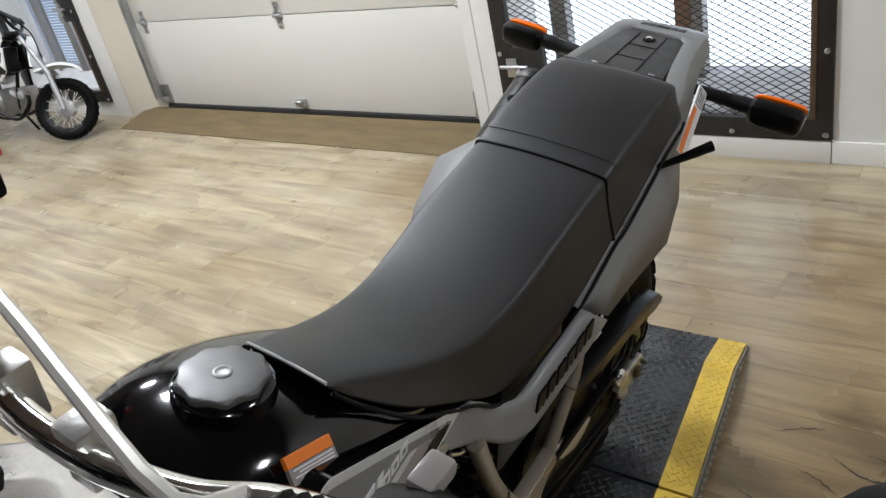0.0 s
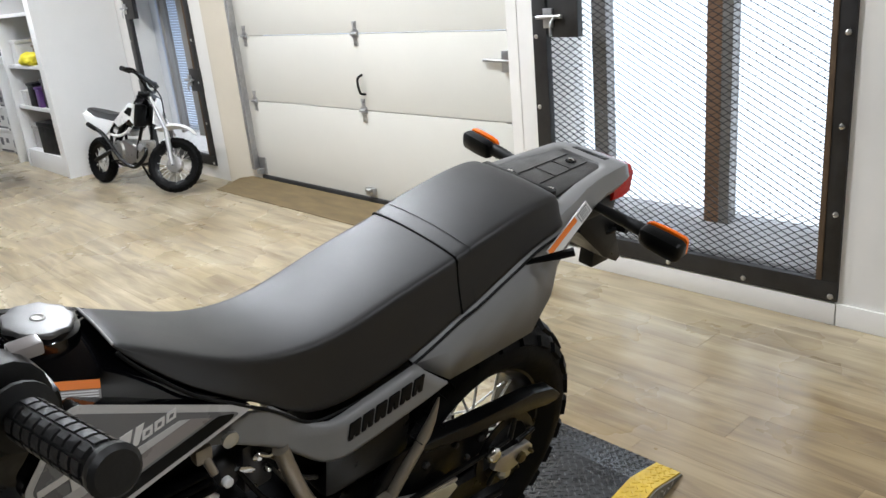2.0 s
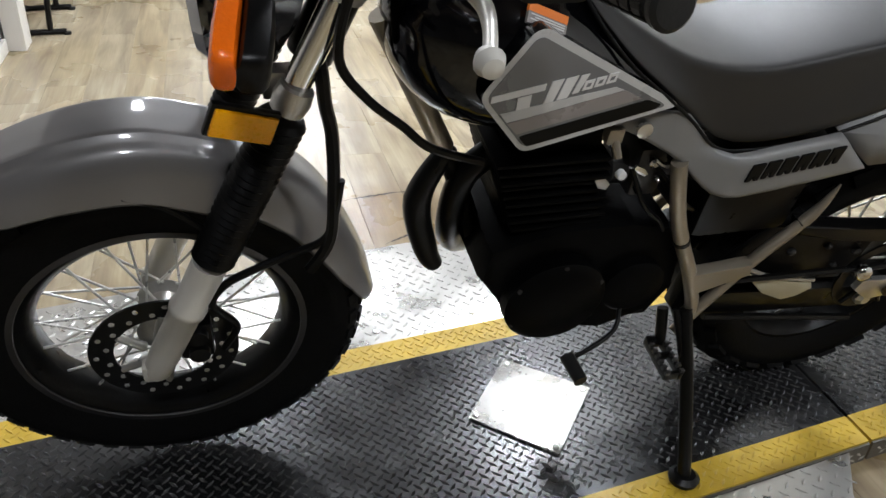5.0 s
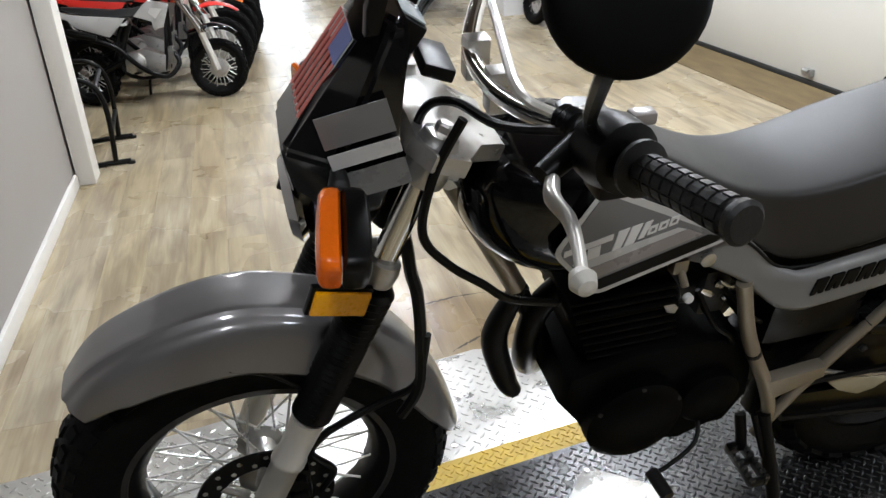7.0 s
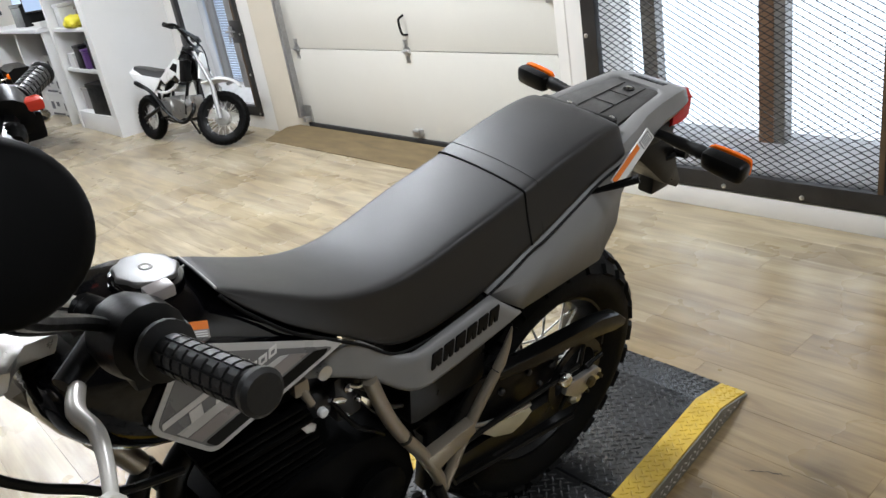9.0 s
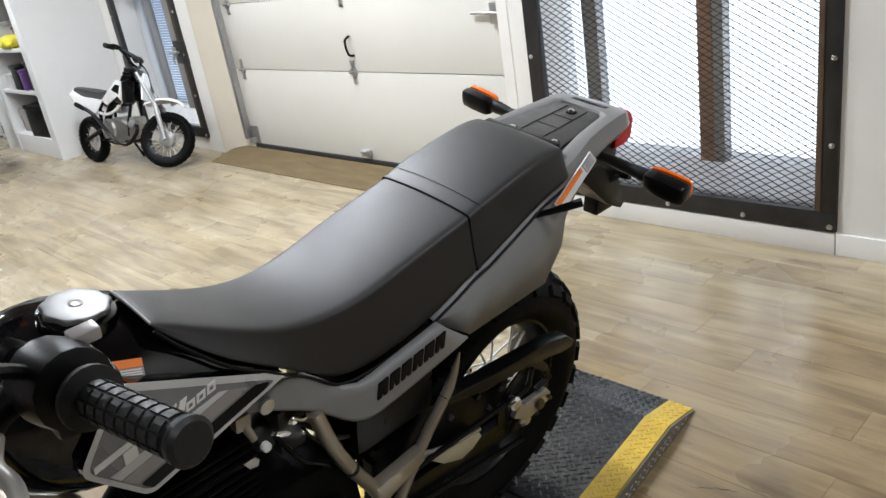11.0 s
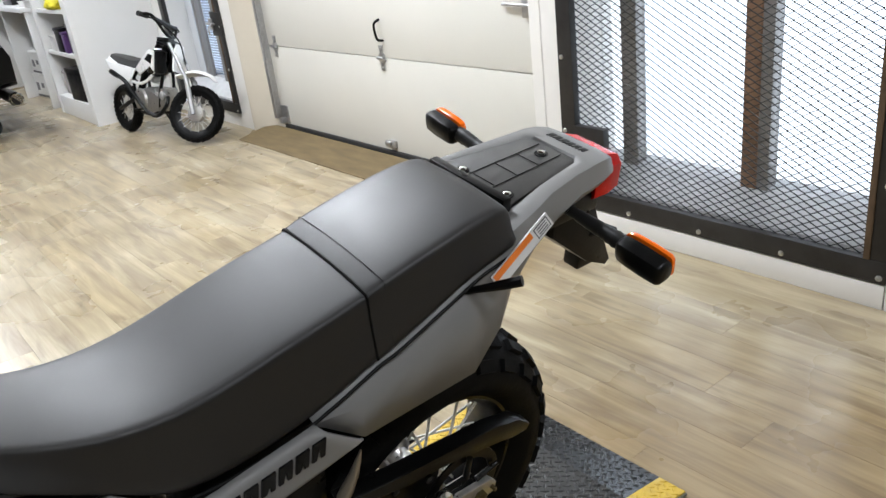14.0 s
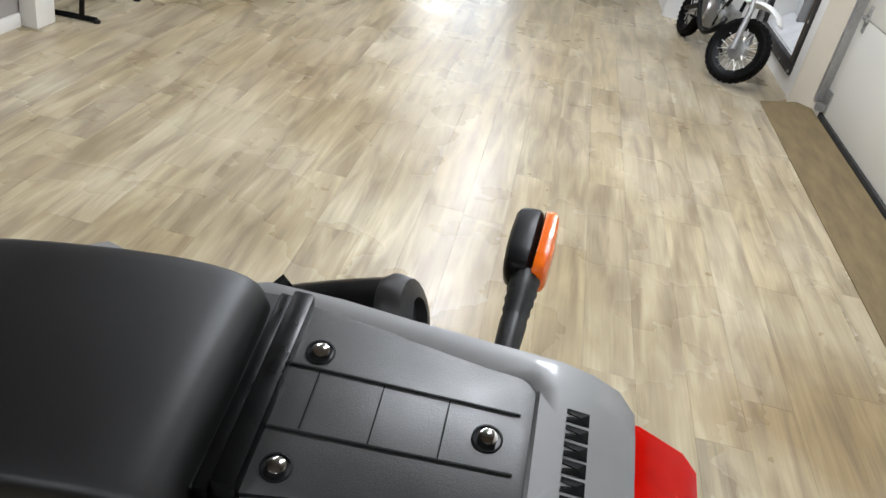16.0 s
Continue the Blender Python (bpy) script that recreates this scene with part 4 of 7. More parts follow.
for side in (1, -1):
    y = side * 0.098
    bm = B()
    rod(bm, on_fork(0.55, y), on_fork(0.985, y), 0.0168, n=20)
    leg = part("fork_leg", bm, M_CHROME, bike, "chrome fork tube")
    bm = B()
    lathe(bm, [(0.015, -0.012), (0.021, 0.0), (0.023, 0.03), (0.0235, 0.14), (0.027, 0.145), (0.027, 0.157), (0.0238, 0.162), (0.0255, 0.25)], on_fork(0.325, y), UPV, 20)
    box(bm, 1.316, 1.348, y - 0.012, y + 0.012, 0.308, 0.342, bevel=0.006)
    part("slider", bm, M_LEG, leg, "pale grey fork slider")
    bm = B()
    prof = [(0.026, 0.0)]
    L = (on_fork(0.80, y) - on_fork(0.565, y)).length
    for i in range(22):
        prof += [(0.0305, L * (i + 0.25) / 22), (0.0262, L * (i + 0.85) / 22)]
    prof.append((0.023, L))
    lathe(bm, prof, on_fork(0.565, y), UPV, 22)
    part("gaiter", bm, M_BLACK, leg, "black ribbed rubber fork gaiter")
    bm = B()
    lathe(bm, [(0.0255, -0.040), (0.0275, -0.030), (0.0275, 0.010), (0.023, 0.016), (0.0215, 0.024), (0.012, 0.026)], on_fork(0.985, y), UPV, 24)
    lathe(bm, [(0.011, 0.026), (0.011, 0.034), (0.008, 0.037)], on_fork(0.985, y), UPV, 6)
    box(bm, -0.040, -0.018, -0.010, 0.010, -0.018, 0.018, Matrix.Translation(on_fork(0.975, y)) @ pose(0, 0, 0, 0, -23, 0), bevel=0.004)
    part("fork_cap", bm, M_ALU, leg)
    bm = B()
    lathe(bm, [(0.021, -0.016), (0.0235, 0.0), (0.021, 0.016)], on_fork(0.822, y), UPV, 16)
    box(bm, -0.02, 0.035, -0.012, 0.012, -0.018, 0.018, Matrix.Translation(on_fork(0.83, y * 0.75)), bevel=0.004)
    part("lower_clamp", bm, M_ALU, leg)
    # amber side reflector
    m = Matrix.Translation(on_fork(0.80, y) + Vector((0.050, side * 0.032, 0.014))) @ pose(0, 0, 0, 0, -20, side * 8)
    bm = B()
    box(bm, -0.040, 0.040, -0.006, 0.004 if side > 0 else 0.006, -0.021, 0.021, m, bevel=0.003)
    rf = part("reflector_case", bm, M_BLACK, leg)
    bm = B()
    yy = 0.0045 if side > 0 else -0.0105
    box(bm, -0.036, 0.036, yy, yy + 0.006, -0.017, 0.017, m, bevel=0.002)
    part("reflector", bm, M_REFL, leg, "orange rectangular reflector")

bm = B()
prism(bm, [(-0.034, -0.128), (0.012, -0.134), (0.034, -0.10), (0.024, -0.05), (0.024, 0.05), (0.034, 0.10), (0.012, 0.134), (-0.034, 0.128), (-0.060, 0.075), (-0.105, 0.060), (-0.105, -0.060), (-0.060, -0.075)], -0.012, 0.012, "xy", bevel=0.004)
bmesh.ops.transform(bm, matrix=Matrix.Translation(on_fork(0.985)) @ pose(0, 0, 0, 0, -24, 0), verts=bm.verts)
part("top_clamp", bm, M_ALU, bike, "cast aluminium top fork clamp")
bm = B()
rod(bm, on_fork(0.82) + Vector((-0.035, 0, 0)), on_fork(0.98) + Vector((-0.035, 0, 0)), 0.03, n=16)
part("steering_head", bm, M_BLACK, bike)
for side in (1, -1):
    bm = B()
    box(bm, -0.016, 0.016, -0.014, 0.014, -0.005, 0.05, Matrix.Translation(on_fork(1.0) + Vector((-0.086, side * 0.045, 0))), bevel=0.005)
    part("riser", bm, M_ALU, bike, "bolted handlebar riser")

# front fender
def fender(bm, line, hw, drop, t=0.004, nseg=8, rib=0.0):
    """A bowed strip along a line of (x, z), with half widths and side drop."""
    P = smooth_line([(x, 0, z) for x, z in line], 6)
    H = np.interp(np.linspace(0, 1, len(P)), np.linspace(0, 1, len(hw)), hw)
    D = np.interp(np.linspace(0, 1, len(P)), np.linspace(0, 1, len(drop)), drop)
    rings = []
    for i, p in enumerate(P):
        d = (P[min(i + 1, len(P) - 1)] - P[max(i - 1, 0)]).normalized()
        nrm = Vector((-d.z, 0, d.x))
        if nrm.z < 0:
            nrm = -nrm
        outer, inner = [], []
        for k in range(nseg + 1):
            f = -1 + 2 * k / nseg
            s = math.copysign(abs(f) ** 0.9, f)
            off = -D[i] * (float(np.interp(abs(f), (0, 0.4, 0.6, 0.72, 0.85, 1), (0, 0.02, 0.10, 0.20, 0.52, 1))) if rib else abs(f) ** 2.6) + (rib if abs(f) < 0.46 else 0.0)
            outer.append(p + Vector((0, s * H[i], 0)) + nrm * off)
            inner.append(p + Vector((0, s * (H[i] - t), 0)) + nrm * (off - t))
        rings.append(outer + inner[::-1])
    return skin(bm, rings)


bm = fender(B(), [(1.545, 0.625), (1.49, 0.686), (1.39, 0.729), (1.29, 0.741), (1.185, 0.712)],
            [0.058, 0.078, 0.084, 0.084, 0.083], [0.03, 0.055, 0.068, 0.076, 0.082], nseg=24, rib=0.006)
fend = crease_caps(part("front_fender", bm, M_FEND, bike, "glossy metallic grey front fender", sub=1))
bm = fender(B(), [(1.215, 0.713), (1.15, 0.692), (1.086, 0.641), (1.042, 0.572), (1.004, 0.482), (0.983, 0.398)],
            [0.075, 0.076, 0.076, 0.074, 0.068, 0.040], [0.07, 0.075, 0.07, 0.06, 0.045, 0.02])
crease_caps(part("rear_flap", bm, M_FEND, fend, sub=1))
for side in (1, -1):
    bm = B()
    pipe(bm, [(1.325, side * 0.084, 0.675), (1.275, side * 0.087, 0.655), (1.225, side * 0.088, 0.60), (1.215, side * 0.086, 0.57)], 0.005)
    part("fender_stay", bm, M_BLACK, bike)
bm = B()
box(bm, 1.24, 1.29, 0.060, 0.092, 0.33, 0.41, pose(0, 0, 0), bevel=0.008)
rod(bm, (1.262, 0.09, 0.35), (1.262, 0.104, 0.35), 0.016)
rod(bm, (1.262, 0.09, 0.39), (1.262, 0.104, 0.39), 0.016)
part("brake_caliper", bm, M_BLACK, bike, "black brake caliper")
bm = B()
pipe(bm, [(1.225, 0.085, 0.34), (1.204, 0.10, 0.41), (1.235, 0.10, 0.465), (1.217, 0.105, 0.511), (1.181, 0.105, 0.536), (1.12, 0.10, 0.56), (1.075, 0.11, 0.60), (1.062, 0.11, 0.70)], 0.006)
part("brake_hose", bm, M_BLACK, bike)
bm = B()
pipe(bm, [(1.03, 0.13, 1.04), (1.062, 0.128, 0.97), (1.072, 0.12, 0.884), (1.039, 0.12, 0.831), (0.993, 0.12, 0.789), (0.952, 0.115, 0.749), (0.87, 0.09, 0.70)], 0.006)
part("clutch_cable", bm, M_BLACK, bike)
bm = B()
pipe(bm, [(1.080, 0.045, 0.885), (1.087, 0.085, 0.865), (1.086, 0.10, 0.845), (1.082, 0.10, 0.810), (1.074, 0.10, 0.770), (1.070, 0.10, 0.700), (1.072, 0.10, 0.598), (1.10, 0.10, 0.54)], 0.0085)
part("speedometer_cable", bm, M_BLACK, bike)

# the steered front end stands a little to the right at its foot
for ob in bike.children:
    kind = ob.name.split(".")[0]
    if kind not in ("front_wheel", "fork_leg", "brake_caliper", "brake_hose", "fender_stay"):
        continue
    for o in (ob, *ob.children_recursive):
        for v in o.data.vertices:
            v.co.y -= 0.03 if kind == "front_wheel" else 0.03 * min(1.0, max(0.0, (0.78 - v.co.z) / 0.42))

# headlight cowl with stickers
COWL = Matrix.Translation((1.147, 0.005, 0.985)) @ pose(0, 0, 0, 0, 0, -3)
bm = B()
secs = []
for z, xf, xb, hw in ((-0.15, 0.045, -0.01, 0.050), (-0.08, 0.060, -0.04, 0.082), (0.0, 0.071, -0.055, 0.100), (0.07, 0.020, -0.065, 0.094), (0.135, -0.031, -0.075, 0.080), (0.150, -0.045, -0.075, 0.07)):
    secs.append([Vector((xb, -hw, z)), Vector((xf * 0.55 + xb * 0.45, -hw, z)), Vector((xf, -hw * 0.55, z)), Vector((xf, hw * 0.55, z)),
                 Vector((xf * 0.55 + xb * 0.45, hw, z)), Vector((xb, hw, z))])
skin(bm, secs)
bmesh.ops.bevel(bm, geom=bm.edges[:], offset=0.006, segments=2, affect="EDGES")
bmesh.ops.transform(bm, matrix=COWL, verts=bm.verts)
cowl = part("headlight_cowl", bm, M_TANK, bike, "black headlight cowl with stickers", smooth=30)


def sticker(bm, m, x0, x1, z0, z1, y=0.0, t=0.0012):
    box(bm, x0, x1, y, y + t, z0, z1, m)
    return bm


FACE = COWL @ Matrix.Translation((0.0145, 0.0, 0.0775)) @ pose(0, 0, 0, 0, -37.0, 0) @ pose(0, 0, 0, 0, 0, -90)
bm = sticker(B(), FACE, -0.045, 0.045, -0.055, 0.055, -0.002)
flag = part("flag_sticker", bm, M_LABEL, cowl, "sticker with red and white stripes and a blue corner")
for i in range(6):
    x = -0.045 + i * 0.0165
    part("stripe", sticker(B(), FACE, x, x + 0.0085, -0.055, 0.055 if x > 0.0 else 0.018, -0.0006), M_REDST, flag)
part("corner_field", sticker(B(), FACE, -0.045, 0.0, 0.019, 0.055, -0.0002), M_BLUE, flag)
FACE2 = COWL @ Matrix.Translation((0.0665, 0.0, -0.04)) @ pose(0, 0, 0, 0, 9, 0) @ pose(0, 0, 0, 0, 0, -90)
lab = part("white_sticker", sticker(B(), FACE2, -0.045, 0.045, -0.03, 0.03, -0.002), M_LABEL, cowl)
for i in range(5):
    part("print_bar", sticker(B(), FACE2, -0.038, 0.038 - 0.008 * (i % 2), -0.024 + i * 0.011, -0.019 + i * 0.011, -0.0006), M_PRINT, lab)
SIDE = COWL @ Matrix.Translation((-0.028, 0.1045, 0.0)) @ pose(0, 0, 0, 0, 14, -3)
for (z0, z1, m) in ((0.035, 0.075, M_DECALG), (0.008, 0.027, M_DECALL), (-0.035, 0.0, M_DECALG)):
    part("side_stripe", sticker(B(), SIDE, -0.035, 0.045, z0, z1, 0.0), m, cowl)
bm = B()
lathe(bm, [(0.055, 0), (0.062, 0.008), (0.05, 0.02), (0.0, 0.028)][:3], COWL @ Vector((0.052, 0, -0.10)), COWL.to_3x3() @ Vector((1, 0, -0.1)), 24)
part("headlight_lens", bm, M_GLASS, cowl, "round clear headlight")
bm = prism(B(), [(1.122, 1.118), (1.119, 1.145), (1.106, 1.190), (1.099, 1.196), (1.087, 1.189), (1.094, 1.165), (1.106, 1.118)], 0.060, 0.078, "xz", bevel=0.004)
part("visor_fin", bm, M_BLACK, cowl, "black upright screen edge")
bm = B()
box(bm, -0.022, 0.024, -0.032, 0.032, -0.012, 0.024, Matrix.Translation((1.071, 0.0, 1.092)) @ pose(0, 0, 0, 0, -35, -4), bevel=0.006)
meter = part("meter", bm, M_BLACK, bike, "small square digital meter")
bm = B()
box(bm, -0.017, 0.018, -0.026, 0.026, 0.0245, 0.027, Matrix.Translation((1.071, 0.0, 1.092)) @ pose(0, 0, 0, 0, -35, -4), bevel=0.001)
part("display", bm, M_SCREEN, meter, "pale lit display")
bm = B()
box(bm, -0.02, 0.02, -0.04, 0.04, -0.005, 0.012, Matrix.Translation((1.03, 0.0, 1.045)) @ pose(0, 0, 0, 0, -20, -4), bevel=0.004)
part("indicator_panel", bm, M_BLACK, bike, "black indicator panel")


def turn_signal(name, base, tip, lens_dir, sc=1.0, cut=0.010):
    base, tip = Vector(base), Vector(tip)
    d = (tip - base).normalized()
    a = d
    lens = Vector(lens_dir).normalized()
    up = a.cross(lens).normalized()
    lens = up.cross(a).normalized()
    L = (tip - base).length
    h = L - 0.088 * sc
    bm = B()
    rod(bm, base, base + a * h * 0.5, 0.010)
    prof = [(0.0105, h * 0.25)]
    for i in range(4):
        prof += [(0.0125 + 0.0008 * i, h * (0.62 + i * 0.09)), (0.0115 + 0.0008 * i, h * (0.67 + i * 0.09))]
    prof.append((0.0150, h + 0.004))
    lathe(bm, prof, base, a, 12)
    st = part(name, bm, M_GRIP, bike, "black turn signal with an amber lens")

    def shell(d0, d1, grow):
        bm2 = B()
        rings = []
        c0 = base + a * h
        for f, s in ((0.0, 0.62), (0.03, 0.80), (0.10, 0.92), (0.30, 0.98), (0.6, 1.0), (0.90, 0.96), (0.97, 0.84), (1.0, 0.62)):
            c = c0 + a * (f * 0.088 * sc)
            wz, wl = 0.021 * s * sc * grow, 0.0
            r0 = []
            for k in range(12):
                t = 2 * math.pi * k / 12
                cc, ss = math.cos(t), math.sin(t)
                q = math.copysign(abs(cc) ** 0.5, cc)
                w = math.copysign(abs(ss) ** 0.55, ss)
                r0.append(c + up * (w * wz) + lens * ((d0 + d1) / 2 * s + q * (d1 - d0) / 2 * s) * sc)
            rings.append(r0)
        return skin(bm2, rings)
    part("signal_body", shell(-0.026, cut, 1.0), M_BLACK, st)
    part("signal_lens", shell(cut + 0.0002, 0.021, 0.97), M_AMBER, st, "amber lens")
    return st


turn_signal("turn_signal", (-0.185, 0.075, 0.842), (-0.184, 0.288, 0.828), (-1, 0, 0.25), 1.02)
turn_signal("turn_signal", (-0.200, -0.075, 0.848), (-0.216, -0.300, 0.860), (-1, 0.1, 0.16), 0.98, 0.004)
turn_signal("turn_signal", (1.162, 0.095, 0.975), (1.187, 0.240, 0.942), (1.0, 0.25, 0.0), 1.24, -0.001)
turn_signal("turn_signal", (1.13, -0.05, 0.955), (1.16, -0.19, 0.955), (1.0, -0.35, 0.0), 1.15)

# handlebar, grips, levers, mirror
BAR = [(0.925, 0.460, 1.1225), (0.935, 0.325, 1.092), (0.945, 0.215, 1.068), (0.962, 0.145, 1.046), (0.972, 0.05, 1.030), (0.966, -0.05, 1.032),
       (0.924, -0.145, 1.055), (0.879, -0.22, 1.069), (0.845, -0.30, 1.075), (0.770, -0.42, 1.070)]
part("handlebar", pipe(B(), BAR, 0.0112, n=12), M_CHROME, bike, "silver handlebar with a crossbar")
part("crossbar", pipe(B(), [(0.951, 0.186, 1.066), (0.984, 0.170, 1.084), (0.966, 0.071, 1.085), (0.948, -0.010, 1.085), (0.931, -0.093, 1.084), (0.915, -0.160, 1.062)], 0.0058, k=3), M_LEG, bike, "pale straight crossbar")

part("bar_sleeve", pipe(B(), [(0.905, -0.165, 1.061), (0.879, -0.22, 1.069), (0.852, -0.285, 1.074)], 0.0145), M_BLACK, bike, "black sleeve over the cables")


def grip(p, q):
    p, q = Vector(p), Vector(q)
    d = q - p
    L = d.length
    bm = B()
    prof = [(0.026, 0), (0.026, 0.005), (0.0150, 0.008), (0.0150, L - 0.012), (0.0180, L - 0.009), (0.0185, L - 0.003), (0.015, L), (0.008, L)]
    lathe(bm, prof, p, d, 20)
    g = part("grip", bm, M_GRIP, bike, "black ribbed rubber grip")
    bm = B()
    e0, e1 = frame_of(d.normalized())
    ax = d.normalized()
    n_row = 8
    step = (L - 0.026) / n_row
    for i in range(n_row):
        a0 = 0.011 + i * step + step * 0.14
        a1 = a0 + step * 0.74
        for j in range(9):
            t0, t1 = 2 * math.pi * (j + 0.10) / 9, 2 * math.pi * (j + 0.90) / 9
            lo, hi = [], []
            for (s, t) in ((a0, t0), (a0, (t0 + t1) / 2), (a0, t1), (a1, t1), (a1, (t0 + t1) / 2), (a1, t0)):
                u = e0 * math.cos(t) + e1 * math.sin(t)
                lo.append(bm.verts.new(p + ax * s + u * 0.0145))
                hi.append(bm.verts.new(p + ax * s + u * 0.0168))
            bm.faces.new(hi)
            for k in range(6):
                bm.faces.new((lo[k], lo[(k + 1) % 6], hi[(k + 1) % 6], hi[k]))
    rb = part("rubber_rib", bm, M_GRIP, g, smooth=0)
    rb["kind"] = "stuff"
    return g


grip((0.939, 0.338, 1.095), (0.923, 0.464, 1.124))
grip((0.836, -0.316, 1.075), (0.757, -0.428, 1.069))
for side in (1, -1):
    bm = B()
    c = Vector((0.945, 0.300, 1.090)) if side > 0 else Vector((0.857, -0.285, 1.076))
    lathe(bm, [(0.018, -0.028), (0.033, -0.022), (0.036, 0.0), (0.033, 0.022), (0.020, 0.028)], c, (-0.15, side * 1, 0.2), 16)
    box(bm, -0.03, 0.03, -0.02, 0.02, -0.03, 0.012, Matrix.Translation(c + Vector((-0.012, 0, -0.012))), bevel=0.008)
    sw = part("switch_housing", bm, M_BLACK, bike)
    bm = B()
    if side < 0:
        box(bm, -0.015, 0.015, -0.011, 0.011, 0.0, 0.016, Matrix.Translation(c + Vector((-0.030, 0.018, 0.003))), bevel=0.004)
    else:
        box(bm, -0.012, 0.012, -0.008, 0.008, 0.0, 0.012, Matrix.Translation(c + Vector((-0.03, -0.012, 0.018))), bevel=0.003)
    part("switch_button", bm, M_KILL if side < 0 else M_DECALB, sw, "red kill switch" if side < 0 else "")
    bm = B()
    rod(bm, c + Vector((0.018, -side * 0.03, -0.008)), c + Vector((0.062, -side * 0.008, -0.022)), 0.014, 0.011)
    lathe(bm, [(0.014, 0), (0.0165, 0.004), (0.013, 0.008), (0.016, 0.012), (0.012, 0.018), (0.015, 0.022), (0.009, 0.03)], c + Vector((0.01, -side * 0.055, -0.005)), (0.2, -side, -0.1), 12)
    part("lever_perch", bm, M_BLACK, sw)
    bm = B()
    ball = (1.031, 0.437, 1.072) if side > 0 else (0.850, -0.440, 1.030)
    mid = [Vector((1.012, 0.330, 1.071)), Vector((1.009, 0.358, 1.069)), Vector((1.017, 0.395, 1.071))] if side > 0 else [c + Vector((0.082, -0.03, -0.034)), c + Vector((0.080, -0.055, -0.03)), c + Vector((0.060, -0.09, -0.03))]
    pipe(bm, [c + Vector((0.055, 0.0, -0.022)), *mid, Vector(ball)], 0.006, n=14,
         radii=[0.007, 0.0078, 0.0068, 0.0056, 0.0052])
    lathe(bm, [(0.002, -0.0115), (0.008, -0.009), (0.0118, 0.0), (0.008, 0.009), (0.002, 0.0115)], ball, (0, 1, 0), 14)
    part("lever", bm, M_LEG if side > 0 else M_BLACK, bike, "bare aluminium lever with a ball end" if side > 0 else "black front brake lever")
MC = Vector((1.0500, 0.4686, 1.3085))
md = Vector((0.15, 0.85, 0.5)).normalized()
ax, bx = frame_of(md)
bm = B()
skin(bm, [ring(MC + md * o, ax, bx, r, 40) for o, r in ((0.0100, 0.010), (0.0088, 0.030), (0.0060, 0.0405), (0.0020, 0.0456), (-0.0040, 0.0470), (-0.0090, 0.0462), (-0.0100, 0.043))])
mirror = part("mirror", bm, M_MIRB, bike, "round black rear-view mirror")
part("mirror_glass", skin(B(), [ring(MC - md * 0.0102, ax, bx, 0.0425, 36), ring(MC - md * 0.0112, ax, bx, 0.0415, 36)]), M_GLASS, mirror)
part("mirror_stem", pipe(B(), [MC - md * 0.008 + Vector((-0.002, 0, -0.03)), MC + Vector((-0.004, -0.022, -0.065)), (0.985, 0.325, 1.14), (0.955, 0.29, 1.098)], 0.006), M_BLACK, mirror)
for o in (0.0, 0.012):
    part("control_cable", pipe(B(), [(0.868, -0.268, 1.082 + o), (0.945, -0.185, 1.082 + o), (1.020, -0.085, 1.070 + o), (1.062, -0.020 + o, 1.040), (1.070, 0.005, 0.985), (1.050, 0.01, 0.92)], 0.0050), M_BLACK, bike)
part("control_cable", pipe(B(), [(0.965, 0.245, 1.082), (1.002, 0.165, 1.048), (1.030, 0.095, 1.042), (1.058, 0.070, 1.022), (1.066, 0.045, 0.95), (1.045, 0.01, 0.88)], 0.0055), M_BLACK, bike)
for q in ((0.924, -0.145, 1.055), (0.905, -0.180, 1.0605)):
    part("cable_band", lathe(B(), [(0.0125, -0.004), (0.0135, 0.0), (0.0125, 0.004)], q, (-0.5, -0.85, 0.08), 14), M_BLACK, bike, "black rubber band round the handlebar")

# fuel tank
def loft(secs, n=None):
    return skin(B(), secs)


def tank_section(x, zt, zb, hw, k=2.6):
    out = []
    zc = zb + (zt - zb) * 0.42
    for i in range(24):
        a = 2 * math.pi * i / 24
        c, s = math.cos(a), math.sin(a)
        y = math.copysign(abs(c) ** (2 / k), c) * hw
        z = zc + math.copysign(abs(s) ** (2 / k), s) * ((zt - zc) if s > 0 else (zc - zb))
        out.append(Vector((x, y, z)))
    return out


bm = loft([tank_section(x, zt, zb, hw) for x, zt, zb, hw in (
    (1.000, 0.90, 0.84, 0.030), (0.985, 0.925, 0.80, 0.065), (0.95, 0.940, 0.765, 0.100), (0.90, 0.950, 0.745, 0.125), (0.84, 0.950, 0.735, 0.134),
    (0.77, 0.925, 0.735, 0.130), (0.70, 0.885, 0.745, 0.116), (0.64, 0.845, 0.755, 0.100), (0.60, 0.815, 0.765, 0.080))])
tank = part("fuel_tank", bm, M_TANK, bike, "gloss black fuel tank", sub=1, smooth=60)
CAP = Vector((0.828, 0.012, 0.950))
bm = B()
lathe(bm, [(0.045, -0.014), (0.044, 0.000), (0.040, 0.004), (0.034, 0.005)], CAP, (-0.14, 0, 1), 32)
cap = part("filler_neck", bm, M_TANK, tank)
bm = B()
rings = []
for (r, o) in ((0.035, 0.002), (0.0385, 0.004), (0.0385, 0.0085), (0.0370, 0.0102), (0.0345, 0.0106), (0.0200, 0.0109), (0.0090, 0.0110)):
    nrm = Vector((-0.14, 0, 1)).normalized()
    a, b = frame_of(nrm)
    rings.append([CAP + nrm * o + (a * math.cos(t) + b * math.sin(t)) * r * (1 + (0.045 * math.cos(9 * t) if r > 0.03 else 0)) for t in [2 * math.pi * i / 48 for i in range(48)]])
skin(bm, rings)
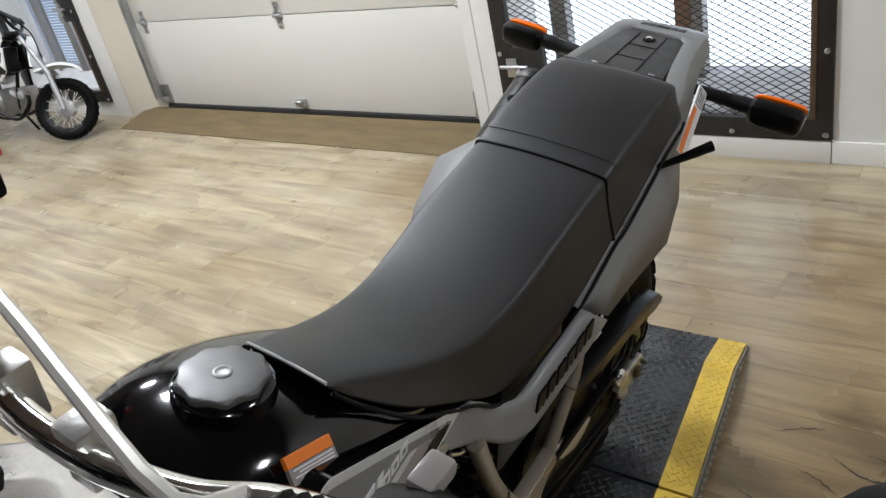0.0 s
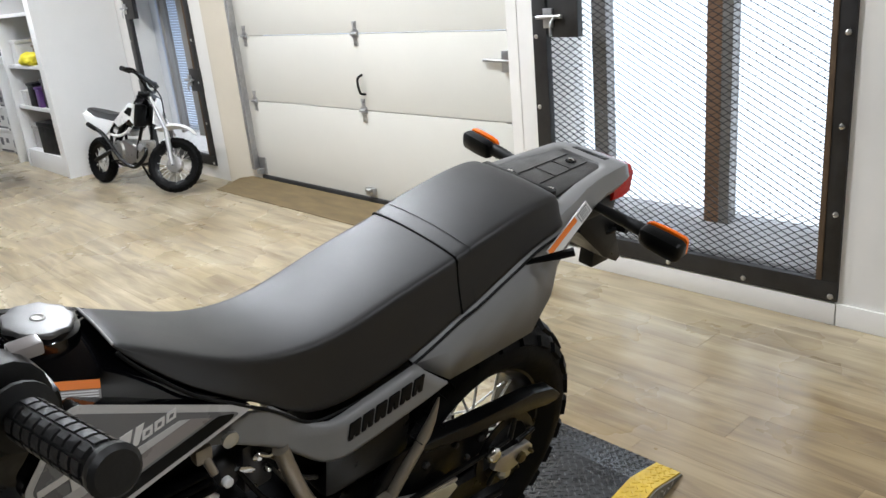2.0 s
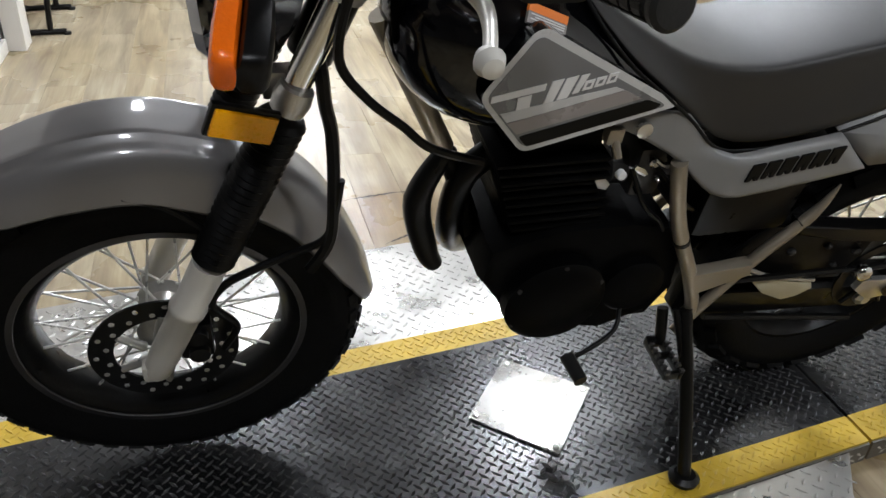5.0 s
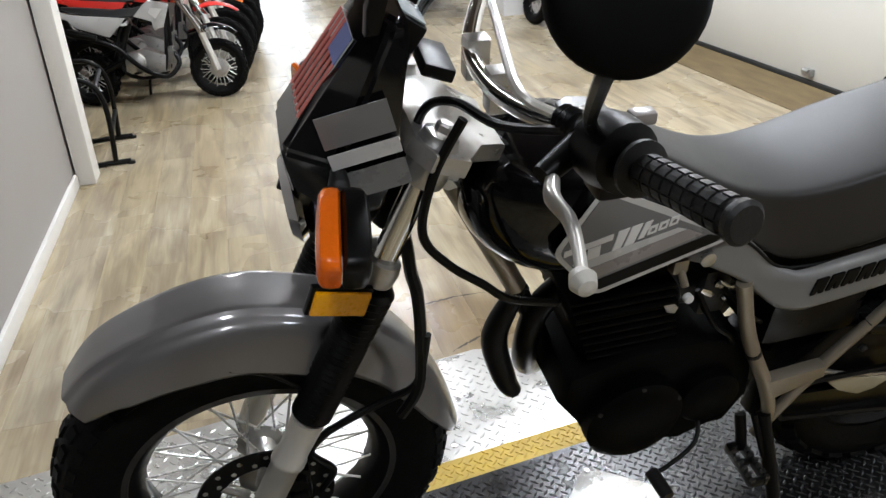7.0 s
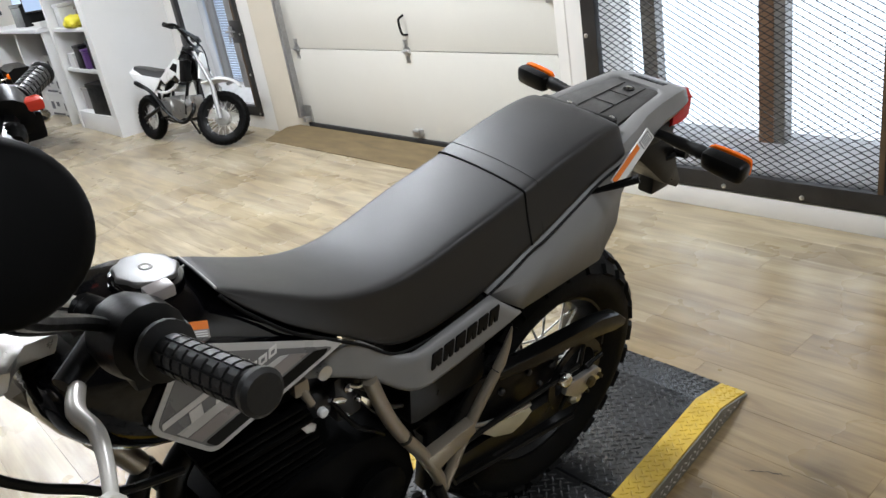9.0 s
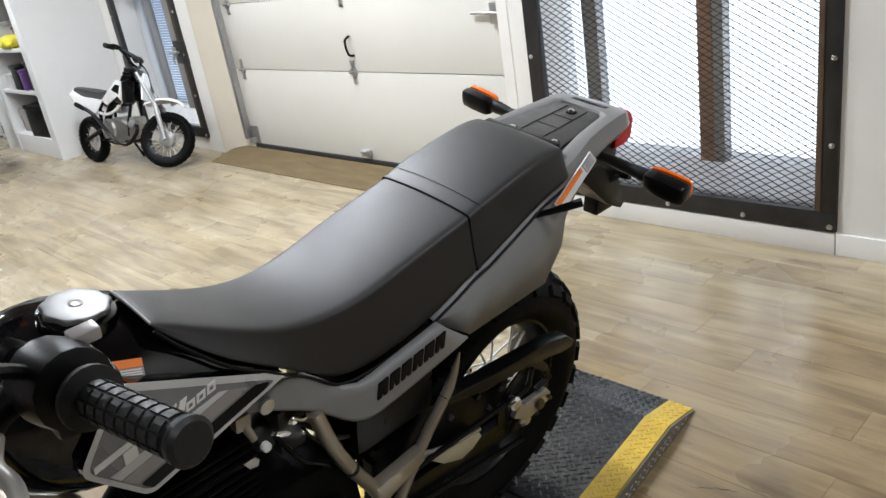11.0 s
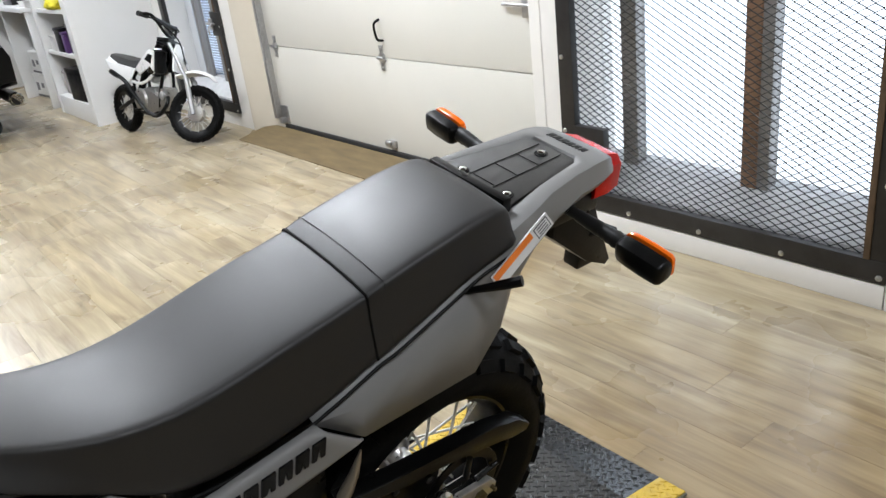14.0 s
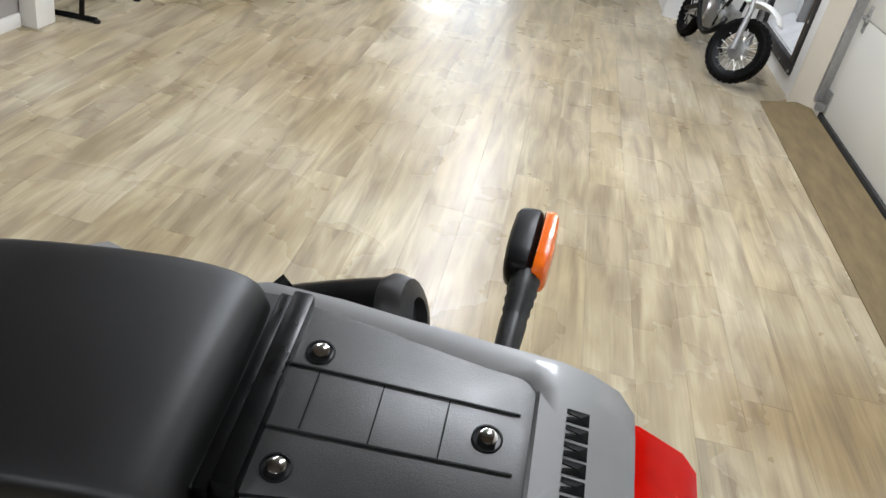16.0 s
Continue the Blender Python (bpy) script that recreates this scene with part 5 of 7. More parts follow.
part("fuel_cap", bm, M_CAPB, tank, "scalloped dark fuel cap with a bright lock")
bm = B()
lathe(bm, [(0.0085, 0.009), (0.0085, 0.0118), (0.0065, 0.0124), (0.0045, 0.0112), (0.002, 0.0112)], CAP, (-0.14, 0, 1), 16)
part("cap_lock", bm, M_CAP, tank)

# decal panel on the tank's flank
TIP, BOT, TOP = V(0.622, 0.116, 0.796), V(0.840, 0.1375, 0.757), V(0.855, 0.1330, 0.916)


GU = (TIP - BOT).normalized()
GN = (TIP - BOT).cross(TOP - BOT).normalized()
if GN.y < 0:
    GN = -GN
GV = GN.cross(GU)
if GV.z < 0:
    GV = -GV
GRAPHIC = Matrix((GU, GN, GV)).transposed().to_4x4()
GRAPHIC.translation = BOT + GN * 0.004


def rounded(pts, r, n=4):
    """A polygon with its corners cut to short arcs."""
    out = []
    for i, p in enumerate(pts):
        p = Vector((p[0], p[1], 0))
        a, b = Vector((*pts[i - 1], 0)) - p, Vector((*pts[(i + 1) % len(pts)], 0)) - p
        d = min(r, a.length * 0.45, b.length * 0.45)
        a, b = p + a.normalized() * d, p + b.normalized() * d
        for k in range(n + 1):
            t = k / n
            q = a * (1 - t) ** 2 + p * (2 * t * (1 - t)) + b * t * t
            out.append((q.x, q.y))
    return out


def graphic(name, pts, lift, m, parent, mir, label="", r=0.0, low=-0.0006):
    bm = prism(B(), rounded(pts, r) if r else pts, low, lift, "xz")
    bmesh.ops.transform(bm, matrix=GRAPHIC, verts=bm.verts)
    for v in bm.verts:
        v.co.y *= mir
    return part(name, bm, m, parent, label, smooth=0)


OUTL = [(-0.004, -0.004), (0.226, -0.002), (0.028, 0.163), (0.012, 0.161), (-0.058, 0.094)]
INNER = [(-0.001, 0.004), (0.204, 0.004), (0.024, 0.153), (0.014, 0.152), (-0.049, 0.091)]
for mir in (1,):
    back = graphic("tank_cover", OUTL, -0.0007, M_TANK, tank, mir, "black plastic tank cover", 0.015, -0.020)
    pan = graphic("tank_graphic", OUTL, 0.0, M_DECALL, tank, mir, "grey and bronze striped tank graphic with a pale border", 0.015)
    graphic("field", INNER, 0.0008, M_DECALG, pan, mir, "", 0.012)
    graphic("black_stripe", [(0.002, 0.005), (0.186, 0.005), (0.194, 0.010), (0.172, 0.0235), (-0.008, 0.0235)], 0.0015, M_LOGO, pan, mir, "", 0.004)
    graphic("bronze_stripe", [(-0.011, 0.028), (0.163, 0.028), (0.138, 0.048), (-0.023, 0.048)], 0.0015, M_DECALB, pan, mir)
    graphic("pale_stripe", [(-0.024, 0.050), (0.004, 0.049), (0.136, 0.049), (0.124, 0.057), (0.020, 0.063), (-0.032, 0.065)], 0.0016, M_DECALL, pan, mir)
    # the model's mark as plain slanted shapes
    for q in ([(-0.030, 0.072), (0.036, 0.070), (0.038, 0.078), (-0.028, 0.080)], [(0.000, 0.054), (0.017, 0.0535), (0.020, 0.069), (0.003, 0.0695)],
              [(0.034, 0.053), (0.046, 0.0525), (0.060, 0.078), (0.045, 0.0785), (0.040, 0.066)], [(0.050, 0.0525), (0.064, 0.052), (0.078, 0.077), (0.063, 0.0775), (0.056, 0.064)],
              [(0.070, 0.055), (0.078, 0.0548), (0.092, 0.0755), (0.082, 0.076)]):
        graphic("mark", [(a * 1.06 - 0.012, b * 1.08 + 0.006) for a, b in q], 0.0019, M_LABEL, pan, mir)
    for i in range(3):
        a = 0.083 + i * 0.0152
        q = [(a, 0.0555), (a + 0.0125, 0.0551), (a + 0.0165, 0.0665), (a + 0.004, 0.067)]
        mk = graphic("mark", [(u * 1.06 - 0.012, v * 1.08 + 0.006) for u, v in q], 0.0017, M_LABEL, pan, mir)
        q = [(a + 0.0045, 0.0590), (a + 0.0095, 0.0588), (a + 0.0118, 0.0632), (a + 0.0068, 0.0634)]
        graphic("mark_slot", [(u * 1.06 - 0.012, v * 1.08 + 0.006) for u, v in q], 0.0021, M_DECALG, pan, mir)
m = Matrix.Translation((0.830, 0.1065, 0.9185)) @ pose(0, 0, 0, -49, -22, 0)
lb = part("warning_label", box(B(), -0.028, 0.028, -0.010, 0.0, -0.003, 0.0015, m), M_ORANGE, tank, "orange and grey warning label")
part("label_text", box(B(), -0.028, 0.028, 0.0005, 0.014, -0.003, 0.0015, m), M_DECALB, lb)
for i in range(4):
    part("print_bar", box(B(), -0.025, 0.024 - 0.006 * (i % 2), 0.0020 + i * 0.0029, 0.0034 + i * 0.0029, 0.0014, 0.0019, m), M_LABEL, lb)

# seat
def seat_section(x, zt, ht, zb, hb, crown=0.012):
    """Half section: flat top, firm shoulder, steep side down to the lower edge."""
    h = zt - zb
    e = min(0.014, h * 0.45)
    half = [(0.0, zt), (ht * 0.5, zt - crown * 0.12), (ht * 0.90, zt - crown * 0.40), (ht * 0.985, zt - crown * 0.40 - e * 0.14), (ht + 0.0015, zt - crown * 0.40 - e * 0.62),
            (ht + (hb - ht) * 0.30, zb + h * 0.55), (ht + (hb - ht) * 0.75, zb + h * 0.25), (hb, zb + min(0.007, h * 0.2)), (hb - 0.005, zb), (hb * 0.5, zb + h * 0.06)]
    left = [Vector((x, y, z)) for y, z in half]
    right = [Vector((x, -y, z)) for y, z in half[1:]][::-1]
    return left + right


ST = [  # x, top z, top half width, lower edge z, lower half width
    (0.772, 0.9405, 0.048, 0.9300, 0.050), (0.765, 0.939, 0.051, 0.9200, 0.055), (0.745, 0.9285, 0.054, 0.896, 0.066), (0.70, 0.9015, 0.062, 0.852, 0.088), (0.64, 0.8675, 0.073, 0.808, 0.097), (0.585, 0.846, 0.082, 0.764, 0.096),
    (0.53, 0.836, 0.089, 0.716, 0.101), (0.475, 0.8365, 0.095, 0.711, 0.110), (0.42, 0.845, 0.099, 0.719, 0.118), (0.36, 0.857, 0.101, 0.732, 0.125), (0.30, 0.869, 0.102, 0.752, 0.126),
    (0.235, 0.882, 0.102, 0.777, 0.125)]
ST2 = [(0.232, 0.8845, 0.1030, 0.777, 0.1265), (0.20, 0.895, 0.1050, 0.789, 0.127), (0.12, 0.912, 0.105, 0.820, 0.126), (0.06, 0.923, 0.104, 0.842, 0.124), (0.016, 0.9275, 0.102, 0.850, 0.122),
       (-0.012, 0.9260, 0.100, 0.853, 0.120), (-0.026, 0.9170, 0.098, 0.855, 0.117), (-0.032, 0.884, 0.095, 0.860, 0.111)]
seat = part("seat", skin(B(), [seat_section(*a) for a in ST]), M_SEAT, bike, "long black vinyl seat with a passenger hump", sub=1, smooth=60)
crease_caps(seat)
crease_caps(part("pillion_seat", skin(B(), [seat_section(*a) for a in ST2]), M_SEAT, seat, "raised passenger section", sub=1, smooth=60))


def over_seat(x, zt, ht, hb, zb, up):
    pts = seat_section(x, zt + up, ht + up, zb, hb + up)
    half = pts[:8]
    return [Vector((p.x, -p.y, p.z)) for p in half[::-1]][:-1] + half


part("seat_piping", pipe(B(), over_seat(0.2335, 0.8825, 0.102, 0.125, 0.777, 0.0002), 0.0019, n=6, k=3), M_SEAM, seat, "black sunken seam")
part("seat_piping", pipe(B(), over_seat(0.206, 0.8930, 0.103, 0.126, 0.788, 0.0002), 0.0006, n=5, k=3), M_SEAT, seat)
bm = B()
pipe(bm, [(0.7725, y * 0.0475, 0.9385 - 0.002 * abs(y) ** 2) for y in (-1.0, -0.6, 0, 0.6, 1.0)], 0.0017, n=8)
part("seat_front_trim", bm, M_DECALL, seat, "worn pale seat front edge")
for mir in (1, -1):
    bm = pipe(B(), [(a[0], mir * (a[4] + 0.003), a[3] - 0.002) for a in ST + ST2[1:-1]], 0.0026, n=8)
    part("seat_edge", bm, M_SEAM, seat)

for ob in (seat, *seat.children):
    for v in ob.data.vertices:
        v.co.y += 0.029 * min(1, max(0, (v.co.x - 0.35) / 0.4)) ** 1.2

# side covers and tail
def open_skin(secs):
    bm = B()
    vs = [[bm.verts.new(p) for p in s] for s in secs]
    for a, b in zip(vs, vs[1:]):
        for i in range(len(a) - 1):
            bm.faces.new((a[i], b[i], b[i + 1], a[i + 1]))
    return bm


def cover_y(x, z):
    """How far the side cover stands out: flaring backwards, tucked in along its top under the seat."""
    f = min(1.0, max(0.0, (0.575 - x) / 0.10))
    f = f * f * (3 - 2 * f)
    top = 0.700 + 0.20 * max(0.0, 0.48 - x)
    return 0.112 + 0.026 * f + 0.008 * min(1.0, max(0.0, (0.48 - x) / 0.18)) - 1.5 * f * max(0.0, z - top) - 0.02 * max(0.0, (x - 0.60) / 0.09)


COVER = [  # top edge and lower edge, from the tank backwards
    (0.690, 0.753, 0.688, 0.747), (0.665, 0.766, 0.655, 0.735), (0.640, 0.775, 0.625, 0.720), (0.612, 0.777, 0.600, 0.707), (0.590, 0.772, 0.578, 0.690), (0.560, 0.742, 0.548, 0.664), (0.542, 0.722, 0.530, 0.648),
    (0.530, 0.712, 0.514, 0.638), (0.505, 0.707, 0.496, 0.634), (0.478, 0.709, 0.470, 0.634), (0.44, 0.717, 0.42, 0.643), (0.39, 0.727, 0.345, 0.659), (0.341, 0.737, 0.273, 0.676)]
for mir in (1, -1):
    secs = []
    fine = [[a + (b - a) * k / 3 for a, b in zip(p, q)] for p, q in zip(COVER, COVER[1:]) for k in range(3)] + [COVER[-1]]
    for xt, zt, xb, zb in fine:
        row = [Vector((xt + (xb - xt) * k / 12, 0, zt + (zb - zt) * k / 12)) for k in range(13)]
        for p in row:
            p.y = mir * (cover_y(p.x, p.z) - (0.004 if p is row[-1] else 0.0))
        secs.append(row)
    cov = part("side_cover", open_skin(secs), M_GREY, bike, "matt grey side cover", smooth=50)
    sd = cov.modifiers.new("shell", "SOLIDIFY")
    sd.thickness, sd.offset = 0.005, 0.0
    # lettering block as plain slanted bars
    for i in range(6):
        x0 = 0.479 - i * 0.0243
        zc = 0.6825 + (0.479 - x0) * 0.200
        w, h, k = 0.0190, 0.0300, 0.200
        q = [(x0, -h / 2), (x0 - 0.0065, -h / 2 + 0.0065 * k), (x0 - w * 0.5 - 0.002, w * 0.5 * k + (0.004 if i % 2 else -0.004)), (x0 - w + 0.0065, -h / 2 + (w - 0.0065) * k), (x0 - w, -h / 2 + w * k),
             (x0 - w - 0.003, h / 2 + w * k), (x0 - 0.003, h / 2)]
        bm = prism(B(), [(a, zc + b) for a, b in q], 0.0026, 0.0058, "xz")
        for v in bm.verts:
            v.co.y = (v.co.y + cover_y(v.co.x, v.co.z)) * mir
        part("letter_block", bm, M_LOGO, cov)
    bm = B()
    lathe(bm, [(0.012, 0), (0.012, 0.006), (0.005, 0.008)], (0.655, mir * 0.110, 0.752), (0, mir, 0), 12)
    part("cover_screw", bm, M_BOLT, cov)


def tail_section(x, hb, zb, hm, zm, hs, zs, hi):
    deep = 0.012 if x > -0.226 else -0.003
    half = [(hb, zb), (hm, zm), (hs, zs), ((hs + hi) / 2, zs + 0.003), (hi, zs - 0.001 if deep > 0 else zs + 0.003), (hi - 0.004, zs - deep), (0.0, zs - deep - 0.0005)]
    left = [Vector((x, a, b)) for a, b in half]
    return left + [Vector((p.x, -p.y, p.z)) for p in left[:-1][::-1]]


TS = [  # x, lower edge, belly, shoulder, inner rim
    (0.340, 0.140, 0.733, 0.141, 0.737, 0.112, 0.741, 0.088), (0.272, 0.158, 0.682, 0.153, 0.735, 0.112, 0.768, 0.085), (0.18, 0.160, 0.686, 0.150, 0.757, 0.114, 0.800, 0.09),
    (0.085, 0.161, 0.703, 0.144, 0.786, 0.116, 0.842, 0.09), (0.036, 0.152, 0.757, 0.134, 0.815, 0.116, 0.860, 0.09), (0.0, 0.130, 0.795, 0.128, 0.838, 0.114, 0.884, 0.088),
    (-0.06, 0.106, 0.822, 0.120, 0.855, 0.104, 0.896, 0.080), (-0.12, 0.094, 0.836, 0.110, 0.866, 0.095, 0.902, 0.070), (-0.19, 0.086, 0.848, 0.101, 0.874, 0.088, 0.906, 0.060),
    (-0.222, 0.082, 0.851, 0.098, 0.876, 0.086, 0.907, 0.054), (-0.230, 0.081, 0.852, 0.097, 0.877, 0.085, 0.9075, 0.050), (-0.245, 0.080, 0.853, 0.095, 0.877, 0.084, 0.908, 0.030), (-0.270, 0.076, 0.855, 0.091, 0.878, 0.080, 0.906, 0.02), (-0.293, 0.070, 0.858, 0.083, 0.878, 0.074, 0.901, 0.015), (-0.308, 0.060, 0.863, 0.070, 0.878, 0.062, 0.892, 0.01)]
bm = open_skin([tail_section(*a) for a in TS])
end = [v for v in bm.verts if abs(v.co.x + 0.308) < 1e-5]
end.sort(key=lambda v: math.atan2(v.co.z - 0.87, v.co.y))
bm.faces.new(end)
tail = part("tail_fairing", bm, M_GREY, bike, "matt grey tail fairing", smooth=50)
sd = tail.modifiers.new("shell", "SOLIDIFY")
sd.thickness, sd.offset = 0.004, -1
for i in range(6):
    y = 0.0385 - i * 0.0144
    bm = B()
    prism(bm, [(-0.2690, y - 0.0058), (-0.2690, y + 0.0058), (-0.2515, y + 0.0056), (-0.2515, y + 0.0020), (-0.2620, y), (-0.2515, y - 0.0020), (-0.2515, y - 0.0056)], 0.904, 0.9116, "xy")
    for v in bm.verts:
        v.co.z -= 0.2 * max(0.0, -0.258 - v.co.x)
    part("letter_block", bm, M_LOGO, tail)
bm = B()
prism(bm, [(0.030, -0.092), (0.030, 0.086), (-0.010, 0.085), (-0.215, 0.058), (-0.228, 0.046), (-0.228, -0.050), (-0.215, -0.064), (-0.010, -0.092)], 0.882, 0.889, "xy", bevel=0.003)
for v in bm.verts:
    v.co.z += 0.012 * (0.03 - v.co.x) / 0.25 + 0.006
rack = part("rack_plate", bm, M_RACK, bike, "black textured plastic rack plate with bolts")
for y in (-0.026, 0.026):
    bm = B()
    box(bm, -0.218, -0.04, y - 0.0008, y + 0.0008, 0.0, 0.0010)
    for v in bm.verts:
        v.co.z += 0.8955 + 0.012 * (0.03 - v.co.x) / 0.25
        v.co.y *= 1.12 - 0.7 * (0.0 - v.co.x)
    part("rack_groove", bm, M_SEAM, rack)
for x in (-0.065, -0.115, -0.165):
    bm = B()
    box(bm, x - 0.0006, x + 0.0006, -0.025, 0.025, 0.0, 0.0008)
    for v in bm.verts:
        v.co.z += 0.8955 + 0.012 * (0.03 - v.co.x) / 0.25
    part("rack_groove", bm, M_SEAM, rack)
bm = B()
box(bm, -0.042, -0.024, -0.088, 0.086, 0.885, 0.914, bevel=0.004)
box(bm, -0.024, -0.012, -0.090, 0.088, 0.885, 0.904, bevel=0.003)
part("rack_lip", bm, M_BLACK, rack, "raised black rack lip")
for (x, y, z) in ((-0.060, -0.044, 0.8985), (-0.060, 0.058, 0.8985), (-0.197, 0.0, 0.905)):
    bm = B()
    lathe(bm, [(0.0115, 0.0), (0.0115, 0.002), (0.010, 0.0022), (0.010, 0.0012), (0.008, 0.0012)], (x, y, z), (0, 0, 1), 20)
    cup = part("bolt_cup", bm, M_SEAM, rack)
    bm = B()
    lathe(bm, [(0.0072, 0.001), (0.0068, 0.005), (0.004, 0.0065)], (x, y, z), (0, 0, 1), 14)
    part("bolt", bm, M_CHROME, rack, "chrome rack bolt")
# tail light
bm = loft([[Vector((x, y * w, z0 + h * zz)) for y, zz in ((-1, 0), (-1, 0.75), (-0.8, 1), (0.8, 1), (1, 0.75), (1, 0), (0.7, -0.2), (-0.7, -0.2))]
           for x, w, z0, h in ((-0.275, 0.066, 0.822, 0.070), (-0.312, 0.066, 0.820, 0.072), (-0.350, 0.058, 0.822, 0.058), (-0.364, 0.048, 0.826, 0.044))])
part("tail_light", bm, M_RED, bike, "red tail light", smooth=20)
bm = B()
box(bm, -0.30, -0.12, -0.06, 0.06, 0.79, 0.835, bevel=0.01)
part("tail_underside", bm, M_BLACK, bike)
bm = B()
prism(bm, [(-0.19, 0.80), (-0.30, 0.79), (-0.372, 0.650), (-0.360, 0.640), (-0.30, 0.672), (-0.19, 0.765)], -0.045, 0.055, "xz", bevel=0.004)
box(bm, -0.42, -0.350, -0.040, 0.0, 0.600, 0.655, bevel=0.005)
part("plate_bracket", bm, M_BLACK, bike, "black number plate bracket")
bm = B()
pipe(bm, [(-0.28, 0.02, 0.72), (-0.30, 0.055, 0.735), (-0.325, 0.06, 0.74)], 0.006)
rod(bm, (-0.325, 0.05, 0.74), (-0.325, 0.085, 0.745), 0.009)
part("plate_lamp", bm, M_BLACK, bike)
for mir in (1, -1):
    bm = B()
    dx, dz = (0.0, 0.0) if mir > 0 else (-0.045, -0.035)
    pipe(bm, [(0.085 + dx, mir * 0.108, 0.818 + dz), (0.066 + dx, mir * 0.136, 0.832 + dz), (0.048 + dx, mir * 0.162, 0.846 + dz), (0.030 + dx, mir * 0.184, 0.858 + dz)], 0.0055, radii=[0.0045, 0.0055, 0.0075, 0.0085])
    part("luggage_hook", bm, M_BLACK, bike, "black luggage hook")

# the tail sits a little to the right of the seat's middle line, its rim bulging past the seat there
for ob in bike.children:
    kind = ob.name.split(".")[0]
    if kind in ("tail_fairing", "rack_plate", "tail_light", "tail_underside", "plate_bracket", "plate_lamp") or (kind == "turn_signal" and ob.data.vertices[0].co.x < 0):
        for o in (ob, *ob.children_recursive):
            for v in o.data.vertices:
                f = 1.0 if kind != "tail_fairing" else min(1.0, max(0.0, (0.10 - v.co.x) / 0.13))
                bulge = max(0.0, 1 - abs(v.co.x - 0.19) / 0.17) * min(1.0, max(0.0, (-0.085 - v.co.y) / 0.05)) if kind == "tail_fairing" else 0.0
                full = max(0.0, 1 - (max(0.0, abs(v.co.x - 0.0) - 0.07) / 0.10)) * min(1.0, max(0.0, (v.co.y - 0.075) / 0.03)) if kind == "tail_fairing" else 0.0
                v.co += Vector((-0.021 * f, -0.012 - 0.009 * f - 0.050 * bulge + 0.013 * full, -0.011 * f + 0.034 * bulge))

m = Matrix.Translation((-0.022, 0.1330, 0.8600)) @ pose(0, 0, 0, 0, 25, 8) @ pose(0, 0, 0, 30, 0, 0)
lb = part("caution_label", box(B(), -0.068, 0.066, -0.002, 0.0012, -0.0115, 0.0115, m), M_LABEL, tail, "long white and orange caution label")
part("label_band", box(B(), -0.026, 0.064, 0.0010, 0.0018, 0.0005, 0.0105, m), M_ORANGE, lb)
part("label_rim", box(B(), -0.064, -0.032, 0.0010, 0.0016, -0.0085, 0.0085, m), M_DECALG, lb)
part("label_field", box(B(), -0.062, -0.034, 0.0010, 0.0020, -0.0065, 0.0065, m), M_LABEL, lb)
for k in range(3):
    part("print_bar", box(B(), -0.059, -0.037, 0.0010, 0.0024, -0.0048 + k * 0.0040, -0.0030 + k * 0.0040, m), M_PRINT, lb)

# frame, engine, swingarm
def bar_part(name, pts, r, m, label="", n=10, k=6):
    return part(name, pipe(B(), pts, r, n=n, k=k), m, bike, label)


for mir in (1, -1):
    y = 0.118 * mir
    bar_part("frame_tube", [(0.578, y * 0.95, 0.69), (0.553, y, 0.605), (0.520, y, 0.532), (0.474, y, 0.448), (0.440, y, 0.362), (0.452, y * 0.95, 0.33)], 0.0125, M_SILV, "silver painted frame tube")
    part("frame_stay", pipe(B(), [(0.254, y * 0.92, 0.612), (0.280, y * 0.93, 0.548), (0.362, y * 0.96, 0.448), (0.452, y, 0.300)], 0.0095, n=10, k=3, radii=[0.0015, 0.010, 0.011, 0.0095]), M_SILV, bike,
         "silver painted frame stay")
    part("cable_band", lathe(B(), [(0.0138, -0.004), (0.0138, 0.004)], (0.520, y, 0.532), (0.046, 0, 0.084), 14), M_BLACK, bike)
    bm = B()
    prism(bm, [(0.366, 0.466), (0.360, 0.440), (0.458, 0.408), (0.480, 0.456)], y - 0.012, y + 0.012, "xz", bevel=0.003)
    part("frame_gusset", bm, M_SILV, bike)
    bm = B()
    prism(bm, [(0.46, 0.44), (0.43, 0.37), (0.10, 0.335), (0.0, 0.345), (-0.01, 0.295), (0.09, 0.285), (0.43, 0.32), (0.47, 0.35)], 0.092 * mir - 0.014, 0.092 * mir + 0.014, "xz", bevel=0.006)
    part("swingarm", bm, M_BLACK, bike, "black swingarm")
    bm = B()
    lathe(bm, [(0.018, 0), (0.018, 0.012), (0.010, 0.02)], (0.045, mir * 0.106, 0.315), (0, mir, 0), 6)
    part("axle_nut", bm, M_BOLT, bike)
bar_part("down_tube", [(1.000, 0, 0.87), (0.955, 0.0, 0.78), (0.915, 0.0, 0.70), (0.895, 0, 0.66)], 0.017, M_SILV, "silver frame down tube")
bar_part("down_tube", [(0.893, 0, 0.655), (0.86, 0, 0.58), (0.80, 0, 0.42)], 0.016, M_ENG, "black lower frame tube")
bar_part("main_tube", [(0.985, 0, 0.86), (0.80, 0, 0.74), (0.6, 0.0, 0.72), (0.3, 0, 0.76)], 0.022, M_BLACK)
for mir in (1, -1):
    bar_part("subframe_tube", [(0.60, mir * 0.07, 0.72), (0.35, mir * 0.085, 0.745), (0.1, mir * 0.085, 0.80), (-0.2, mir * 0.06, 0.84)], 0.011, M_BLACK)
